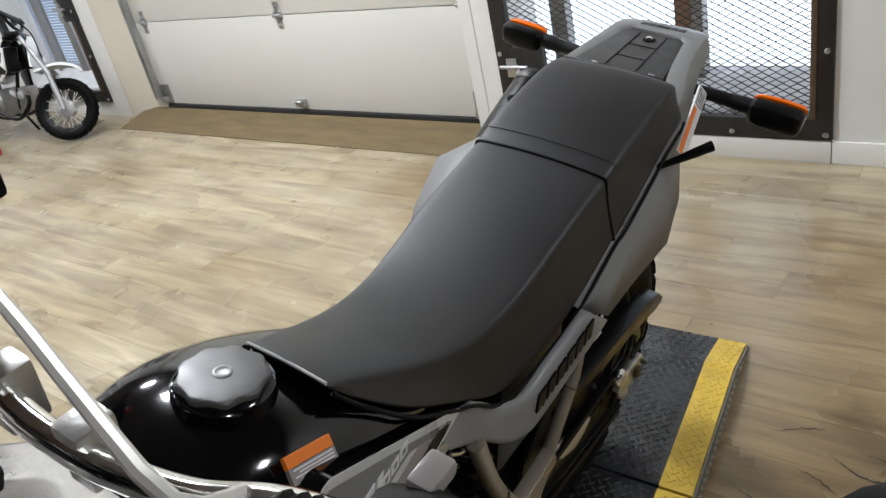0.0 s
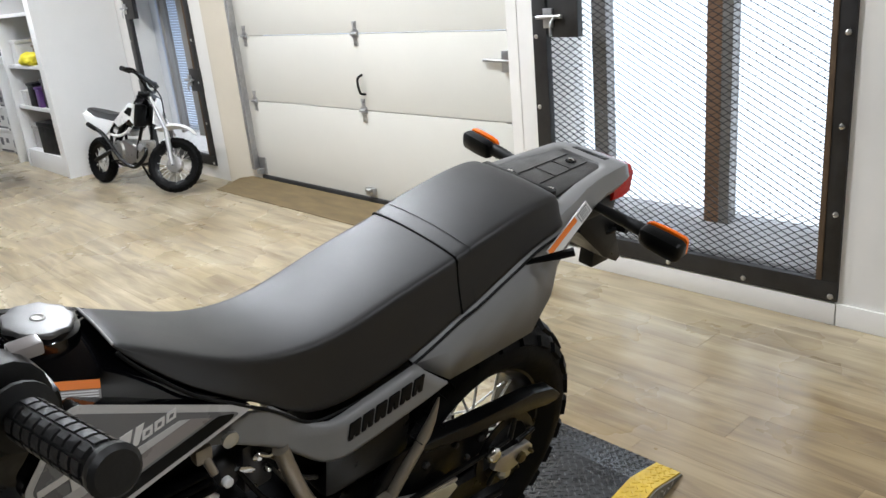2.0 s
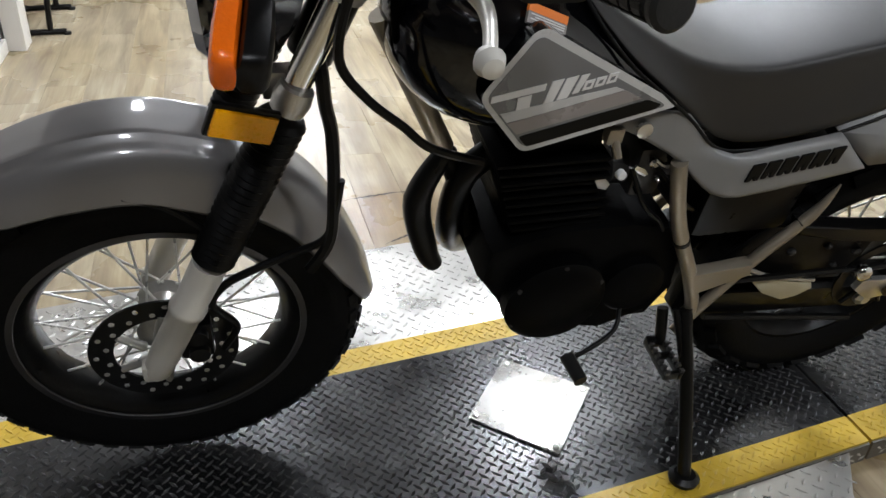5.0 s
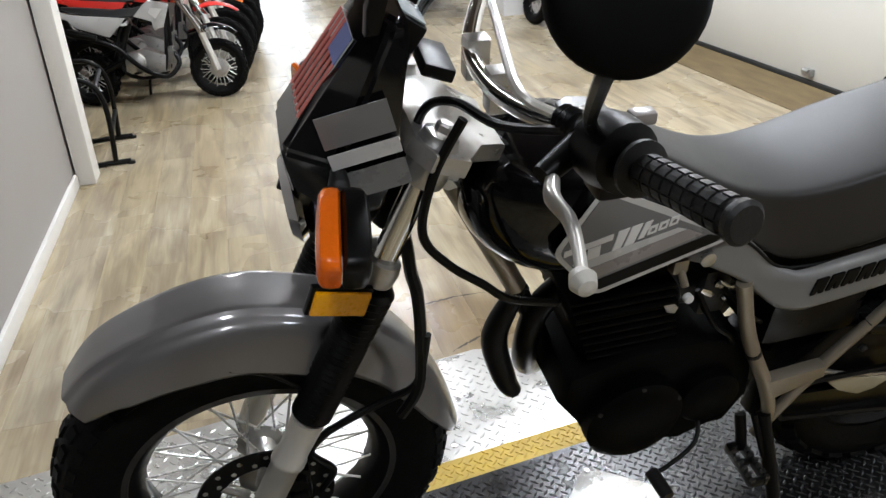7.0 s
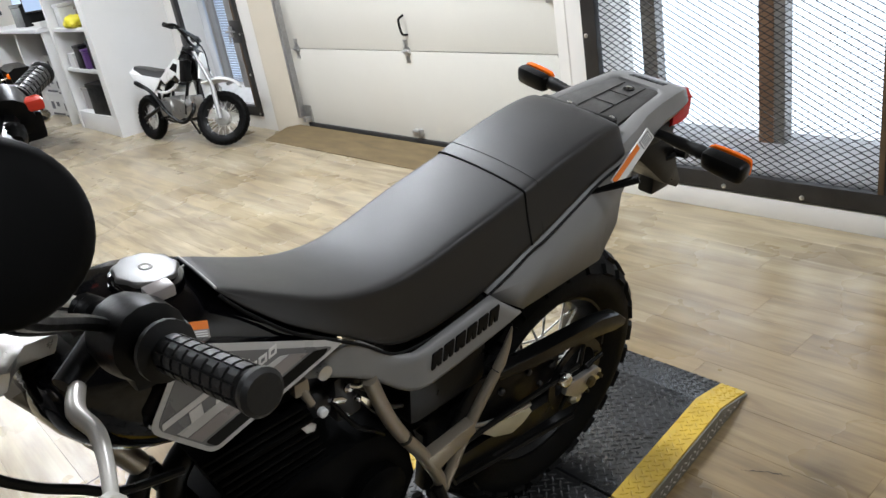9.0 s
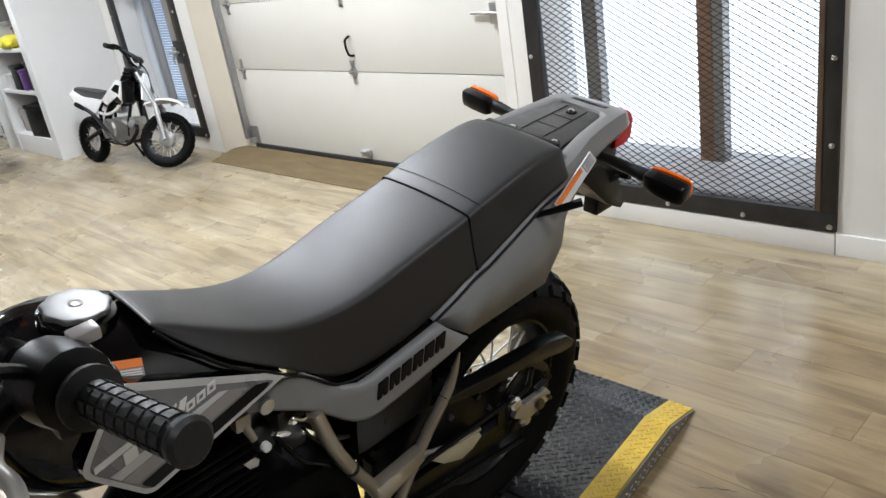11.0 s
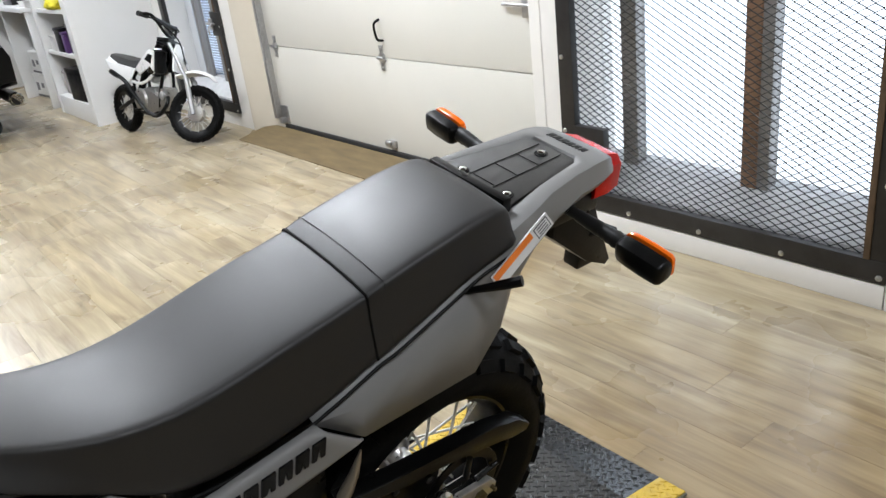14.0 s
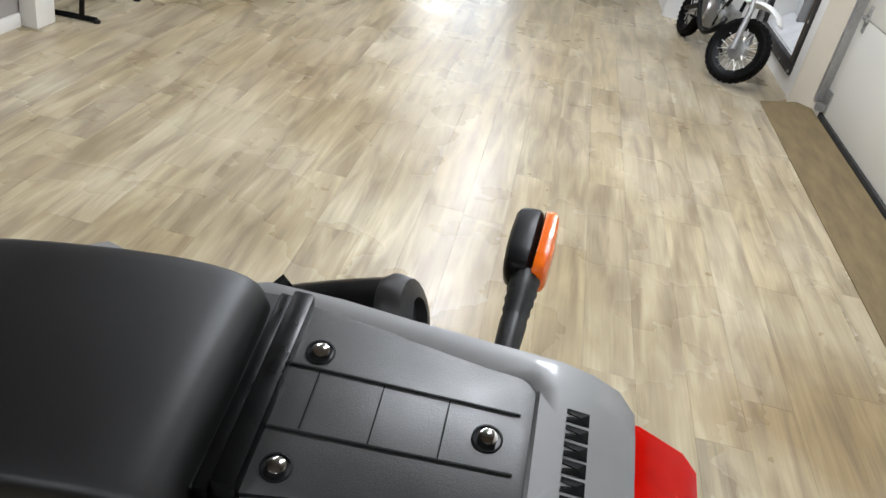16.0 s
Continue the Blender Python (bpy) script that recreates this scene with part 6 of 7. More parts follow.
# chain guard and rear guard
bm = B()
prism(bm, [(0.300, 0.540), (0.185, 0.514), (0.098, 0.503), (-0.016, 0.490), (-0.080, 0.470), (-0.112, 0.440), (-0.104, 0.428), (-0.070, 0.430), (0.00, 0.452), (0.09, 0.474), (0.18, 0.486), (0.29, 0.512)], 0.088, 0.120, "xz", bevel=0.006)
part("chain_guard", bm, M_BLACK, bike, "glossy black plastic chain guard")
bm = B()
prism(bm, [(0.325, 0.512), (0.20, 0.488), (0.075, 0.462), (0.085, 0.385), (0.20, 0.345), (0.40, 0.345), (0.395, 0.44)], 0.084, 0.090, "xz", bevel=0.002)
cg = part("chain_case", bm, M_BLACK, bike, "black inner chain case plate")
for (x, z, r) in ((0.255, 0.445, 0.008), (0.178, 0.448, 0.007), (0.105, 0.425, 0.009), (0.14, 0.395, 0.006), (0.30, 0.470, 0.007), (0.115, 0.452, 0.005)):
    part("bolt", lathe(B(), [(r, 0), (r, 0.006), (r * 0.5, 0.009)], (x, 0.090, z), (0, 1, 0), 6), M_STEEL, cg)
bm = B()
pts = []
for i in range(31):
    t = i / 30
    pts.append((0.045 + (0.40 - 0.045) * t, 0.115, 0.315 + 0.085 + (0.385 + 0.030 - 0.40) * t))
pipe(bm, pts, 0.0065, n=6, k=1)
pts = [(p[0], p[1], p[2] - 0.15 + 0.06 * (p[0] / 0.4)) for p in pts]
pipe(bm, pts, 0.0065, n=6, k=1)
part("drive_chain", bm, M_BLACK, bike, "black drive chain")
bm = B()
lathe(bm, [(0.086, 0.104), (0.086, 0.108), (0.066, 0.108), (0.066, 0.104)], (RW[0] - 0.02, 0, RW[2] + 0.045), (0, 1, 0), 40, closed=True)
sp = part("sprocket", bm, M_BLACK, rear, "dark rear sprocket")
for i in range(5):
    a = 2 * math.pi * i / 5 + 0.4
    part("sprocket_arm", rod(B(), (RW[0] - 0.02 + 0.03 * math.cos(a), 0.113, RW[2] + 0.045 + 0.03 * math.sin(a)), (RW[0] - 0.02 + 0.08 * math.cos(a), 0.115, RW[2] + 0.045 + 0.08 * math.sin(a)), 0.006, 0.005), M_BLACK, sp)
bm = B()
prism(bm, [(0.092, 0.352), (0.084, 0.376), (-0.016, 0.366), (-0.030, 0.350), (-0.026, 0.328), (0.046, 0.318)], 0.112, 0.126, "xz", bevel=0.004)
adj = part("axle_adjuster", bm, M_ALU, bike, "bright axle adjuster plate")
for (x, z, r) in ((0.012, 0.344, 0.013), (-0.018, 0.346, 0.005)):
    part("adjuster_nut", lathe(B(), [(r, 0), (r, 0.008), (r * 0.6, 0.011)], (x, 0.126, z), (0, 1, 0), 6), M_GOLD, adj)
bm = B()
prism(bm, [(0.346, 0.424), (0.300, 0.402), (0.240, 0.384), (0.188, 0.374), (0.180, 0.358), (0.205, 0.342), (0.238, 0.336), (0.290, 0.362), (0.332, 0.402)], 0.10, 0.112, "xz", bevel=0.004)
slider = part("chain_slider", bm, M_SLID, bike, "pale crescent-shaped chain slider")
part("slider_rail", pipe(B(), [(0.346, 0.109, 0.430), (0.300, 0.109, 0.409), (0.240, 0.109, 0.391), (0.186, 0.109, 0.380)], 0.0045, n=8), M_ALU, slider, "bright slider rail")
bm = lathe(B(), [(0.017, 0.0), (0.017, 0.010), (0.013, 0.015), (0.006, 0.017)], (0.098, 0.118, 0.398), (0.1, 1, 0.15), 18)
part("axle_cap", bm, M_CHROME, bike, "bright round axle end")
# engine
bm = B()
prism(bm, [(0.83, 0.53), (0.838, 0.465), (0.80, 0.415), (0.775, 0.385), (0.715, 0.338), (0.655, 0.335), (0.60, 0.340), (0.51, 0.330), (0.478, 0.40), (0.492, 0.490), (0.53, 0.545), (0.60, 0.560), (0.72, 0.56)], -0.10, 0.10, "xz", bevel=0.02)
eng = part("engine", bm, M_ENG, bike, "black air-cooled single engine")
bm = B()
lathe(bm, [(0.085, 0.10), (0.085, 0.125), (0.070, 0.138), (0.02, 0.142)], (0.715, 0, 0.430), (0, 1, 0), 28)
part("generator_cover", bm, M_ENG, eng)
bm = B()
lathe(bm, [(0.055, 0.10), (0.055, 0.118), (0.045, 0.126), (0.01, 0.128)], (0.575, 0, 0.435), (0, 1, 0), 24)
part("sprocket_cover", bm, M_ENG, eng)
for i in range(9):
    z = 0.555 + i * 0.0165
    bm = B()
    hw = 0.085 if i < 6 else 0.095
    box(bm, 0.645 + i * 0.004, 0.80 + i * 0.006, -hw, hw, z, z + 0.006, bevel=0.002)
    part("cooling_fin", bm, M_ENG, eng)
bm = B()
box(bm, 0.68, 0.81, -0.07, 0.07, 0.55, 0.735, bevel=0.015)
box(bm, 0.70, 0.83, -0.055, 0.055, 0.70, 0.735, bevel=0.012)
part("cylinder_head", bm, M_ENG, eng)
bm = B()
lathe(bm, [(0.03, 0), (0.035, 0.03), (0.024, 0.08), (0.03, 0.11)], (0.64, 0.03, 0.63), (-1, 0.1, 0.1), 16)
box(bm, 0.57, 0.62, -0.03, 0.080, 0.60, 0.69, bevel=0.01)
carb = part("carburettor", bm, M_STEEL, bike, "dark cast carburettor with bright screws")
for (x, y, z, r) in ((0.600, 0.080, 0.672, 0.009), (0.585, 0.080, 0.640, 0.006), (0.61, 0.080, 0.620, 0.006)):
    bm = B()
    lathe(bm, [(r, 0), (r, 0.01), (r * 0.5, 0.014)], (x, y, z), (0, 1, 0), 10)
    part("carburettor_screw", bm, M_CHROME, carb)
bm = B()
lathe(bm, [(0.0078, 0.0), (0.0078, 0.008), (0.0060, 0.010), (0.0025, 0.0103)], (0.651, 0.086, 0.656), (0, 1, 0.1), 18)
part("choke_knob", bm, M_LABEL, carb, "small round pale knob")
bm = prism(B(), [(0.630, 0.672), (0.614, 0.664), (0.606, 0.654), (0.612, 0.650), (0.624, 0.657), (0.633, 0.666)], 0.088, 0.092, "xz", bevel=0.0015)
part("throttle_arm", bm, M_CHROME, carb, "bright throttle arm")
bm = prism(B(), [(0.690, 0.650), (0.674, 0.652), (0.664, 0.640), (0.668, 0.630), (0.682, 0.634)], 0.086, 0.091, "xz", bevel=0.0015)
part("carb_bracket", bm, M_ALU, carb)
bm = pipe(B(), [(0.600, 0.090, 0.678), (0.588, 0.096, 0.672), (0.576, 0.100, 0.676)], 0.0045, n=8)
part("hose_clip", bm, M_CHROME, carb)
for pts in ([(0.615, 0.07, 0.685), (0.57, 0.095, 0.64), (0.535, 0.10, 0.60), (0.50, 0.09, 0.57)], [(0.63, 0.08, 0.66), (0.60, 0.10, 0.60), (0.56, 0.10, 0.56), (0.52, 0.08, 0.49), (0.50, 0.06, 0.40)],
            [(0.60, 0.06, 0.70), (0.55, 0.09, 0.655), (0.52, 0.095, 0.64), (0.48, 0.09, 0.62)]):
    bar_part("breather_hose", pts, 0.0042, M_BLACK, n=8)
for (x, z) in ((0.715, 0.507), (0.648, 0.469), (0.648, 0.392), (0.715, 0.353), (0.782, 0.392), (0.782, 0.469)):
    part("cover_bolt", lathe(B(), [(0.006, 0), (0.006, 0.006), (0.003, 0.008)], (x, 0.123, z), (0, 1, 0), 6), M_STEEL, eng)
bm = B()
box(bm, 0.675, 0.70, 0.085, 0.104, 0.722, 0.748, bevel=0.005)
rod(bm, (0.685, 0.10, 0.728), (0.68, 0.112, 0.706), 0.006)
part("fuel_tap", bm, M_SILV, bike, "small silver fuel tap")
bm = B()
box(bm, 0.30, 0.485, -0.10, 0.095, 0.505, 0.70, bevel=0.02)
part("airbox", bm, M_BLACK, bike)
bm = B()
rod(bm, (0.42, 0.0, 0.42), (0.36, 0, 0.70), 0.035, n=14)
shock = part("shock_absorber", bm, M_BLACK, bike)
for i in range(8):
    part("spring_coil", lathe(B(), [(0.036, 0.002), (0.047, 0.006), (0.036, 0.012)], (0.42 - 0.006 * i, 0, 0.44 + 0.028 * i), (-0.2, 0, 1), 16), M_BLACK, shock)
bm = pipe(B(), [(0.80, 0.0, 0.66), (0.858, 0.01, 0.615), (0.868, 0.0, 0.52), (0.835, -0.05, 0.42), (0.74, -0.13, 0.35), (0.52, -0.135, 0.39), (0.35, -0.14, 0.50)], 0.021, n=12)
part("exhaust_header", bm, M_BLACK, bike, "black exhaust header pipe")
bm = pipe(B(), [(0.885, 0.0, 0.66), (0.925, 0.005, 0.57), (0.905, 0.01, 0.47), (0.885, 0.012, 0.43)], 0.024, n=10, radii=[0.014, 0.022, 0.020, 0.014])
part("header_shield", bm, M_BLACK, bike, "black header heat shield")
bm = pipe(B(), [(0.35, -0.14, 0.50), (0.25, -0.165, 0.58), (0.02, -0.19, 0.715), (-0.12, -0.195, 0.795)], 0.05, n=18, radii=[0.022, 0.05, 0.052, 0.04])
mf = part("muffler", bm, M_BLACK, bike, "black muffler with a dark steel end")
bm = B()
lathe(bm, [(0.041, 0), (0.043, 0.01), (0.036, 0.025), (0.018, 0.03), (0.017, 0.02)], (-0.115, -0.195, 0.793), (-0.9, 0.0, 0.45), 20)
part("muffler_cap", bm, M_STEEL, mf)
# pedals, pegs, side stand
bar_part("shift_lever", [(0.585, 0.11, 0.40), (0.60, 0.145, 0.365), (0.655, 0.165, 0.345), (0.69, 0.17, 0.335)], 0.0042, M_BLACK, "black shift lever")
bm = B()
rod(bm, (0.688, 0.165, 0.337), (0.682, 0.215, 0.333), 0.012, n=12)
part("shift_pad", bm, M_GRIP, bike, "black rubber shift pad")
for mir in (1, -1):
    bm = B()
    pm = Matrix.Translation((0, 0, 0.300)) if mir > 0 else Matrix.Translation((0, -0.35, 0.300))
    for xa, xb, ya, yb in ((0.484, 0.491, 0.132, 0.215), (0.511, 0.518, 0.132, 0.212), (0.488, 0.514, 0.206, 0.213), (0.488, 0.514, 0.165, 0.171), (0.486, 0.516, 0.128, 0.142)):
        box(bm, xa, xb, ya, yb, -0.009, 0.009, pm, bevel=0.002)
    rod(bm, (0.49, 0.11 * mir, 0.36), (0.49, 0.14 * mir, 0.30), 0.010)
    pg = part("foot_peg", bm, M_BLACK, bike, "serrated black foot peg")
    for i in range(6):
        bm = B()
        yy = 0.148 + i * 0.012 if mir > 0 else -0.202 + i * 0.012
        prism(bm, [(0.483, 0.306), (0.491, 0.306), (0.491, 0.315), (0.483, 0.313)], yy, yy + 0.006, "xz")
        prism(bm, [(0.511, 0.306), (0.519, 0.306), (0.519, 0.313), (0.511, 0.315)], yy, yy + 0.006, "xz")
        part("tooth", bm, M_STEEL, pg)
stand_top, stand_foot = Vector((0.455, 0.125, 0.365)), BIKE.inverted() @ Vector((0.432, 0.338, DECK + 0.012))
st = bar_part("side_stand", [stand_top, stand_top.lerp(stand_foot, 0.5) + Vector((0, 0.006, 0)), stand_foot], 0.0125, M_BLACK, "black side stand", k=3)
bm = B()
lathe(bm, [(0.027, -0.009), (0.029, 0.0), (0.02, 0.008)], stand_foot, BIKE.to_3x3().inverted() @ Vector((0, 0, 1)), 18)
part("stand_foot", bm, M_BLACK, st)
bar_part("stand_spring", [(0.475, 0.125, 0.37), (0.455, 0.18, 0.27), (0.448, 0.20, 0.22)], 0.006, M_BLACK)

# ---------------------------------------------------------------- the other motorcycles
M_BWHITE = mat("white_bike_plastic", (0.80, 0.80, 0.79), 0.32, var=0.03, coat=0.3)
M_BRED = mat("red_bike_plastic", (0.62, 0.03, 0.02), 0.3, var=0.06, coat=0.3)
M_BORANGE = mat("orange_bike_plastic", (0.82, 0.17, 0.01), 0.3, var=0.06, coat=0.3)
M_BBLUE = mat("blue_bike_plastic", (0.02, 0.05, 0.38), 0.3, var=0.08, coat=0.3)
M_BGREY = mat("pale_grey_bike_plastic", (0.46, 0.45, 0.43), 0.32, var=0.05, coat=0.3)
M_YELT = mat("yellow_hang_tag", (0.85, 0.65, 0.02), 0.6)


def dirt_bike(name, label, fx, fy, bx, by, plastic, graphic, rf, rr, frame_mat, seat_mat, bar_h, lean=9, detail=True, knobs=26, group="", mini=False, steer=0, fend=None):
    """A small off-road motorcycle: front axle over (fx, fy), rear axle over (bx, by)."""
    yaw = math.degrees(math.atan2(fy - by, fx - bx))
    L = math.hypot(fx - bx, fy - by)
    root = thing(name, label, "motorcycle", pose(bx, by, 0, 0, 0, yaw) @ pose(0, 0, 0, -lean, 0, 0), group)
    k = bar_h / 0.9

    def P(n, bm, m, parent=None, lab="", sub=0):
        return part(n, bm, m, parent or root, lab, sub=sub)
    wheel(root, "rear_wheel", (0, 0, rr), rr - 0.006, 0.075, rr * 0.66, 0.008, spokes=12 if detail else 8, n_knob=knobs, tread_rows=4, detail=True)
    fw = wheel(root, "front_wheel", (L, 0, rf), rf - 0.006, 0.065, rf * 0.72, 0.008, spokes=14 if detail else 8, n_knob=knobs, tread_rows=4, detail=True)
    bm = lathe(B(), [(0.02, -0.03), (0.055, -0.025), (0.06, 0.0), (0.055, 0.025), (0.02, 0.03)], (L, 0, rf), (0, 1, 0), 20)
    part("hub_drum", bm, M_ALU, fw)
    hx, hz = L - 0.30 * k, (0.77 if mini else 0.80) * k
    for s in (-1, 1):
        P("fork_leg", pipe(B(), [(L + 0.005, s * 0.065, rf - 0.01), (L - 0.08 * k, s * 0.065, rf + 0.26 * k)], 0.018 if mini else 0.021, k=1), M_FORKG if mini else M_LEG, lab="silver lower fork leg")
        P("fork_tube", pipe(B(), [(L - 0.07 * k, s * 0.065, rf + 0.24 * k), (hx + 0.03, s * 0.065, hz)], 0.013 if mini else 0.015, k=1), M_FORKG if mini else M_CHROME)
    P("top_clamp", box(B(), hx - 0.03, hx + 0.06, -0.09, 0.09, hz - 0.03, hz, bevel=0.008), M_BLACK)
    bw = 0.22 if mini else 0.34 * k
    P("handlebar", pipe(B(), [(hx - 0.09, bw, bar_h), (hx - 0.03, 0.17, bar_h + 0.005), (hx + 0.02, 0.06, hz + 0.03), (hx + 0.02, -0.06, hz + 0.03), (hx - 0.03, -0.17, bar_h + 0.005), (hx - 0.09, -bw, bar_h)], 0.011),
      M_BLACK)
    P("crossbar", pipe(B(), [(hx - 0.02, 0.15, bar_h - 0.01), (hx - 0.02, -0.15, bar_h - 0.01)], 0.016, k=1), M_BLACK)
    for s in (-1, 1):
        P("grip", rod(B(), (hx - 0.07, s * bw * 0.72, bar_h + 0.002), (hx - 0.095, s * (bw + 0.02), bar_h), 0.017), M_GRIP)
        P("lever", pipe(B(), [(hx - 0.01, s * bw * 0.6, bar_h - 0.005), (hx - 0.01, s * bw * 0.8, bar_h - 0.015), (hx - 0.035, s * bw, bar_h - 0.015)], 0.006), M_BLACK)
    P("number_plate", prism(B(), [(-0.06, hz - 0.22), (0.06, hz - 0.22), (0.075, hz - 0.10), (0.05, hz - 0.03), (-0.05, hz - 0.03), (-0.075, hz - 0.10)] if mini else [(-0.085, hz - 0.09), (0.085, hz - 0.09), (0.10, hz + 0.04), (0.06, bar_h + 0.02), (-0.06, bar_h + 0.02), (-0.10, hz + 0.04)], hx + 0.09, hx + 0.105, "yz", bevel=0.004), plastic)
    # fenders
    fz = rf * 2 + 0.07 * k
    bm = fender(B(), [(L + (0.14 if mini else 0.17) * k, fz - 0.03), (L + 0.09 * k, fz + 0.015), (L - 0.04 * k, fz + 0.035), (L - 0.2 * k, fz - 0.01)], [0.035, 0.058, 0.068, 0.05], [0.01, 0.02, 0.028, 0.02])
    P("front_fender", bm, fend or plastic, sub=1)
    sz = (0.585 if mini else 0.66) * k
    bm = fender(B(), [(0.28, sz - 0.03), (0.10, sz - 0.02), (-0.04 if mini else -0.10, sz + 0.02), (-0.14 if mini else -0.30 * k, sz + 0.055)], [0.07, 0.085, 0.075, 0.05], [0.05, 0.07, 0.07, 0.05] if mini else [0.05, 0.05, 0.035, 0.02])
    P("rear_fender", bm, plastic, sub=1)
    # seat, tank, shrouds
    secs = [seat_section(x, z, a, z2, b, 0.01) for x, z, a, z2, b in ((L * 0.56, sz + 0.055 * k, 0.03, sz + 0.0, 0.045), (L * 0.42, sz + 0.03 * k, 0.05, sz - 0.03, 0.065), (L * 0.25, sz + 0.025 * k, 0.06, sz - 0.035, 0.075),
                                                                      (L * 0.05, sz + 0.05 * k, 0.055, sz - 0.01, 0.07), (-0.10, sz + 0.065 * k, 0.04, sz + 0.03, 0.05))]
    P("seat", skin(B(), secs), seat_mat)
    bm = skin(B(), [tank_section(x, zt, zb, hw) for x, zt, zb, hw in ((hx - 0.05, hz - 0.04, hz - 0.15, 0.035), (hx - 0.10, hz - 0.02, hz - 0.20, 0.075), (L * 0.55, sz + 0.085 * k, sz - 0.09, 0.085), (L * 0.45, sz + 0.03, sz - 0.08, 0.05))])
    tk = P("fuel_tank", bm, M_TANK)
    P("tank_cap", lathe(B(), [(0.03, 0), (0.03, 0.02), (0.02, 0.026)], (hx - 0.11, 0, hz - 0.03), (0, 0, 1), 14), M_BLACK)
    for s in (-1, 1):
        poly = [(hx + 0.02, hz - 0.08), (hx - 0.10, hz - 0.055), (L * 0.50, sz + 0.03), (L * 0.42, sz - 0.03), (L * 0.56, sz - 0.06), (hx - 0.09, hz - 0.28 * k), (hx - 0.03, hz - 0.26 * k)]
        if mini:
            poly = [(hx - 0.06, hz - 0.07), (hx - 0.12, hz - 0.06), (L * 0.47, sz + 0.035), (L * 0.36, sz - 0.035), (L * 0.42, sz - 0.075), (hx - 0.13, hz - 0.17), (hx - 0.09, hz - 0.21)]
        bm = prism(B(), poly, s * 0.088 - 0.006, s * 0.088 + 0.006, "xz", bevel=0.004)
        sh = P("shroud", bm, plastic)
        if graphic:
            q = [(hx - 0.08, hz - 0.10), (hx - 0.13, hz - 0.09), (hx - 0.19, hz - 0.13), (hx - 0.11, hz - 0.16)] if mini else [(hx - 0.02, hz - 0.11), (hx - 0.09, hz - 0.10), (L * 0.54, sz - 0.01), (hx - 0.07, hz - 0.20 * k)]
            yy = s * 0.0955
            part("graphic", prism(B(), q, yy - 0.0012, yy + 0.0012, "xz"), graphic, sh)
        poly = [(L * 0.36, sz - 0.035), (-0.02, sz - 0.0), (-0.10, sz + 0.02), (-0.02, sz - 0.09 * k), (L * 0.22, sz - 0.17 * k)]
        if mini:
            P("radiator_guard", box(B(), hx - 0.10, hx - 0.02, s * 0.05 - 0.03, s * 0.05 + 0.03, hz - 0.23, hz - 0.07, bevel=0.015), M_BLACK)
        P("side_panel", prism(B(), poly, s * 0.085 - 0.005, s * 0.085 + 0.005, "xz", bevel=0.003), plastic)
    # frame and engine
    for s in (-1, 1):
        P("frame_tube", pipe(B(), [(hx - 0.02, s * 0.02, hz - 0.08), (L * 0.62, s * 0.055, 0.36 * k), (L * 0.55, s * 0.06, 0.20 * k), (L * 0.3, s * 0.06, 0.22 * k), (L * 0.26, s * 0.06, 0.45 * k), (L * 0.34, s * 0.05, sz - 0.04)], 0.012), frame_mat)
        P("swingarm", pipe(B(), [(L * 0.30, s * 0.06, 0.32 * k), (0.0, s * 0.06, rr)], 0.017, k=1), frame_mat)
        P("subframe_tube", pipe(B(), [(L * 0.28, s * 0.05, 0.44 * k), (0.0, s * 0.05, sz - 0.03)], 0.009, k=1), frame_mat)
    if mini:
        part("cylinder", box(B(), L * 0.52, L * 0.70, -0.045, 0.045, 0.30 * k, 0.40 * k, bevel=0.012), M_ALU, root)
        part("carburettor", lathe(B(), [(0.018, -0.04), (0.026, -0.02), (0.026, 0.02), (0.018, 0.04)], (L * 0.50, 0.0, 0.47 * k), (0, 1, 0.2), 14), M_ALU, root)
        for s in (-1, 1):
            part("head_cover", lathe(B(), [(0.034, 0.0), (0.034, 0.012), (0.024, 0.02), (0.008, 0.022)], (L * 0.64, s * 0.045, 0.345 * k), (0, s, 0), 16), M_FORKG, root)
            part("frame_brace", pipe(B(), [(hx - 0.03, s * 0.03, hz - 0.10), (L * 0.50, s * 0.06, sz - 0.10), (L * 0.30, s * 0.065, sz - 0.14), (0.06, s * 0.06, sz - 0.05)], 0.011), M_BWHITE, root, "white frame tube")
    bm = prism(B(), [(L * 0.62, 0.34 * k), (L * 0.60, 0.22 * k), (L * 0.42, 0.19 * k), (L * 0.29, 0.24 * k), (L * 0.31, 0.37 * k), (L * 0.45, 0.40 * k)], -0.075, 0.075, "xz", bevel=0.015)
    en = P("engine", bm, M_ALU, lab="silver engine cases")
    for s in (-1, 1):
        part("engine_cover", lathe(B(), [((0.092 if mini else 0.075) * k, 0), ((0.086 if mini else 0.07) * k, 0.018), (0.05 * k, 0.026), (0.01, 0.028)], (L * 0.38, s * 0.075, 0.30 * k), (0, s, 0), 22), M_ALU, en)
    for i in range(5):
        part("cooling_fin", box(B(), L * 0.60 + i * 0.012, L * 0.60 + i * 0.012 + 0.006, -0.06, 0.06, 0.27 * k, 0.40 * k, bevel=0.001), M_ALU, en)
    P("exhaust_header", pipe(B(), [(L * 0.66, -0.02, 0.37 * k), (L * 0.71, -0.06, 0.28 * k), (L * 0.62, -0.10, 0.19 * k), (L * 0.45, -0.11, 0.25 * k), (L * 0.25, -0.11, 0.42 * k), (0.12 if mini else 0.06, -0.11, 0.48 * k)], 0.015), M_BLACK)
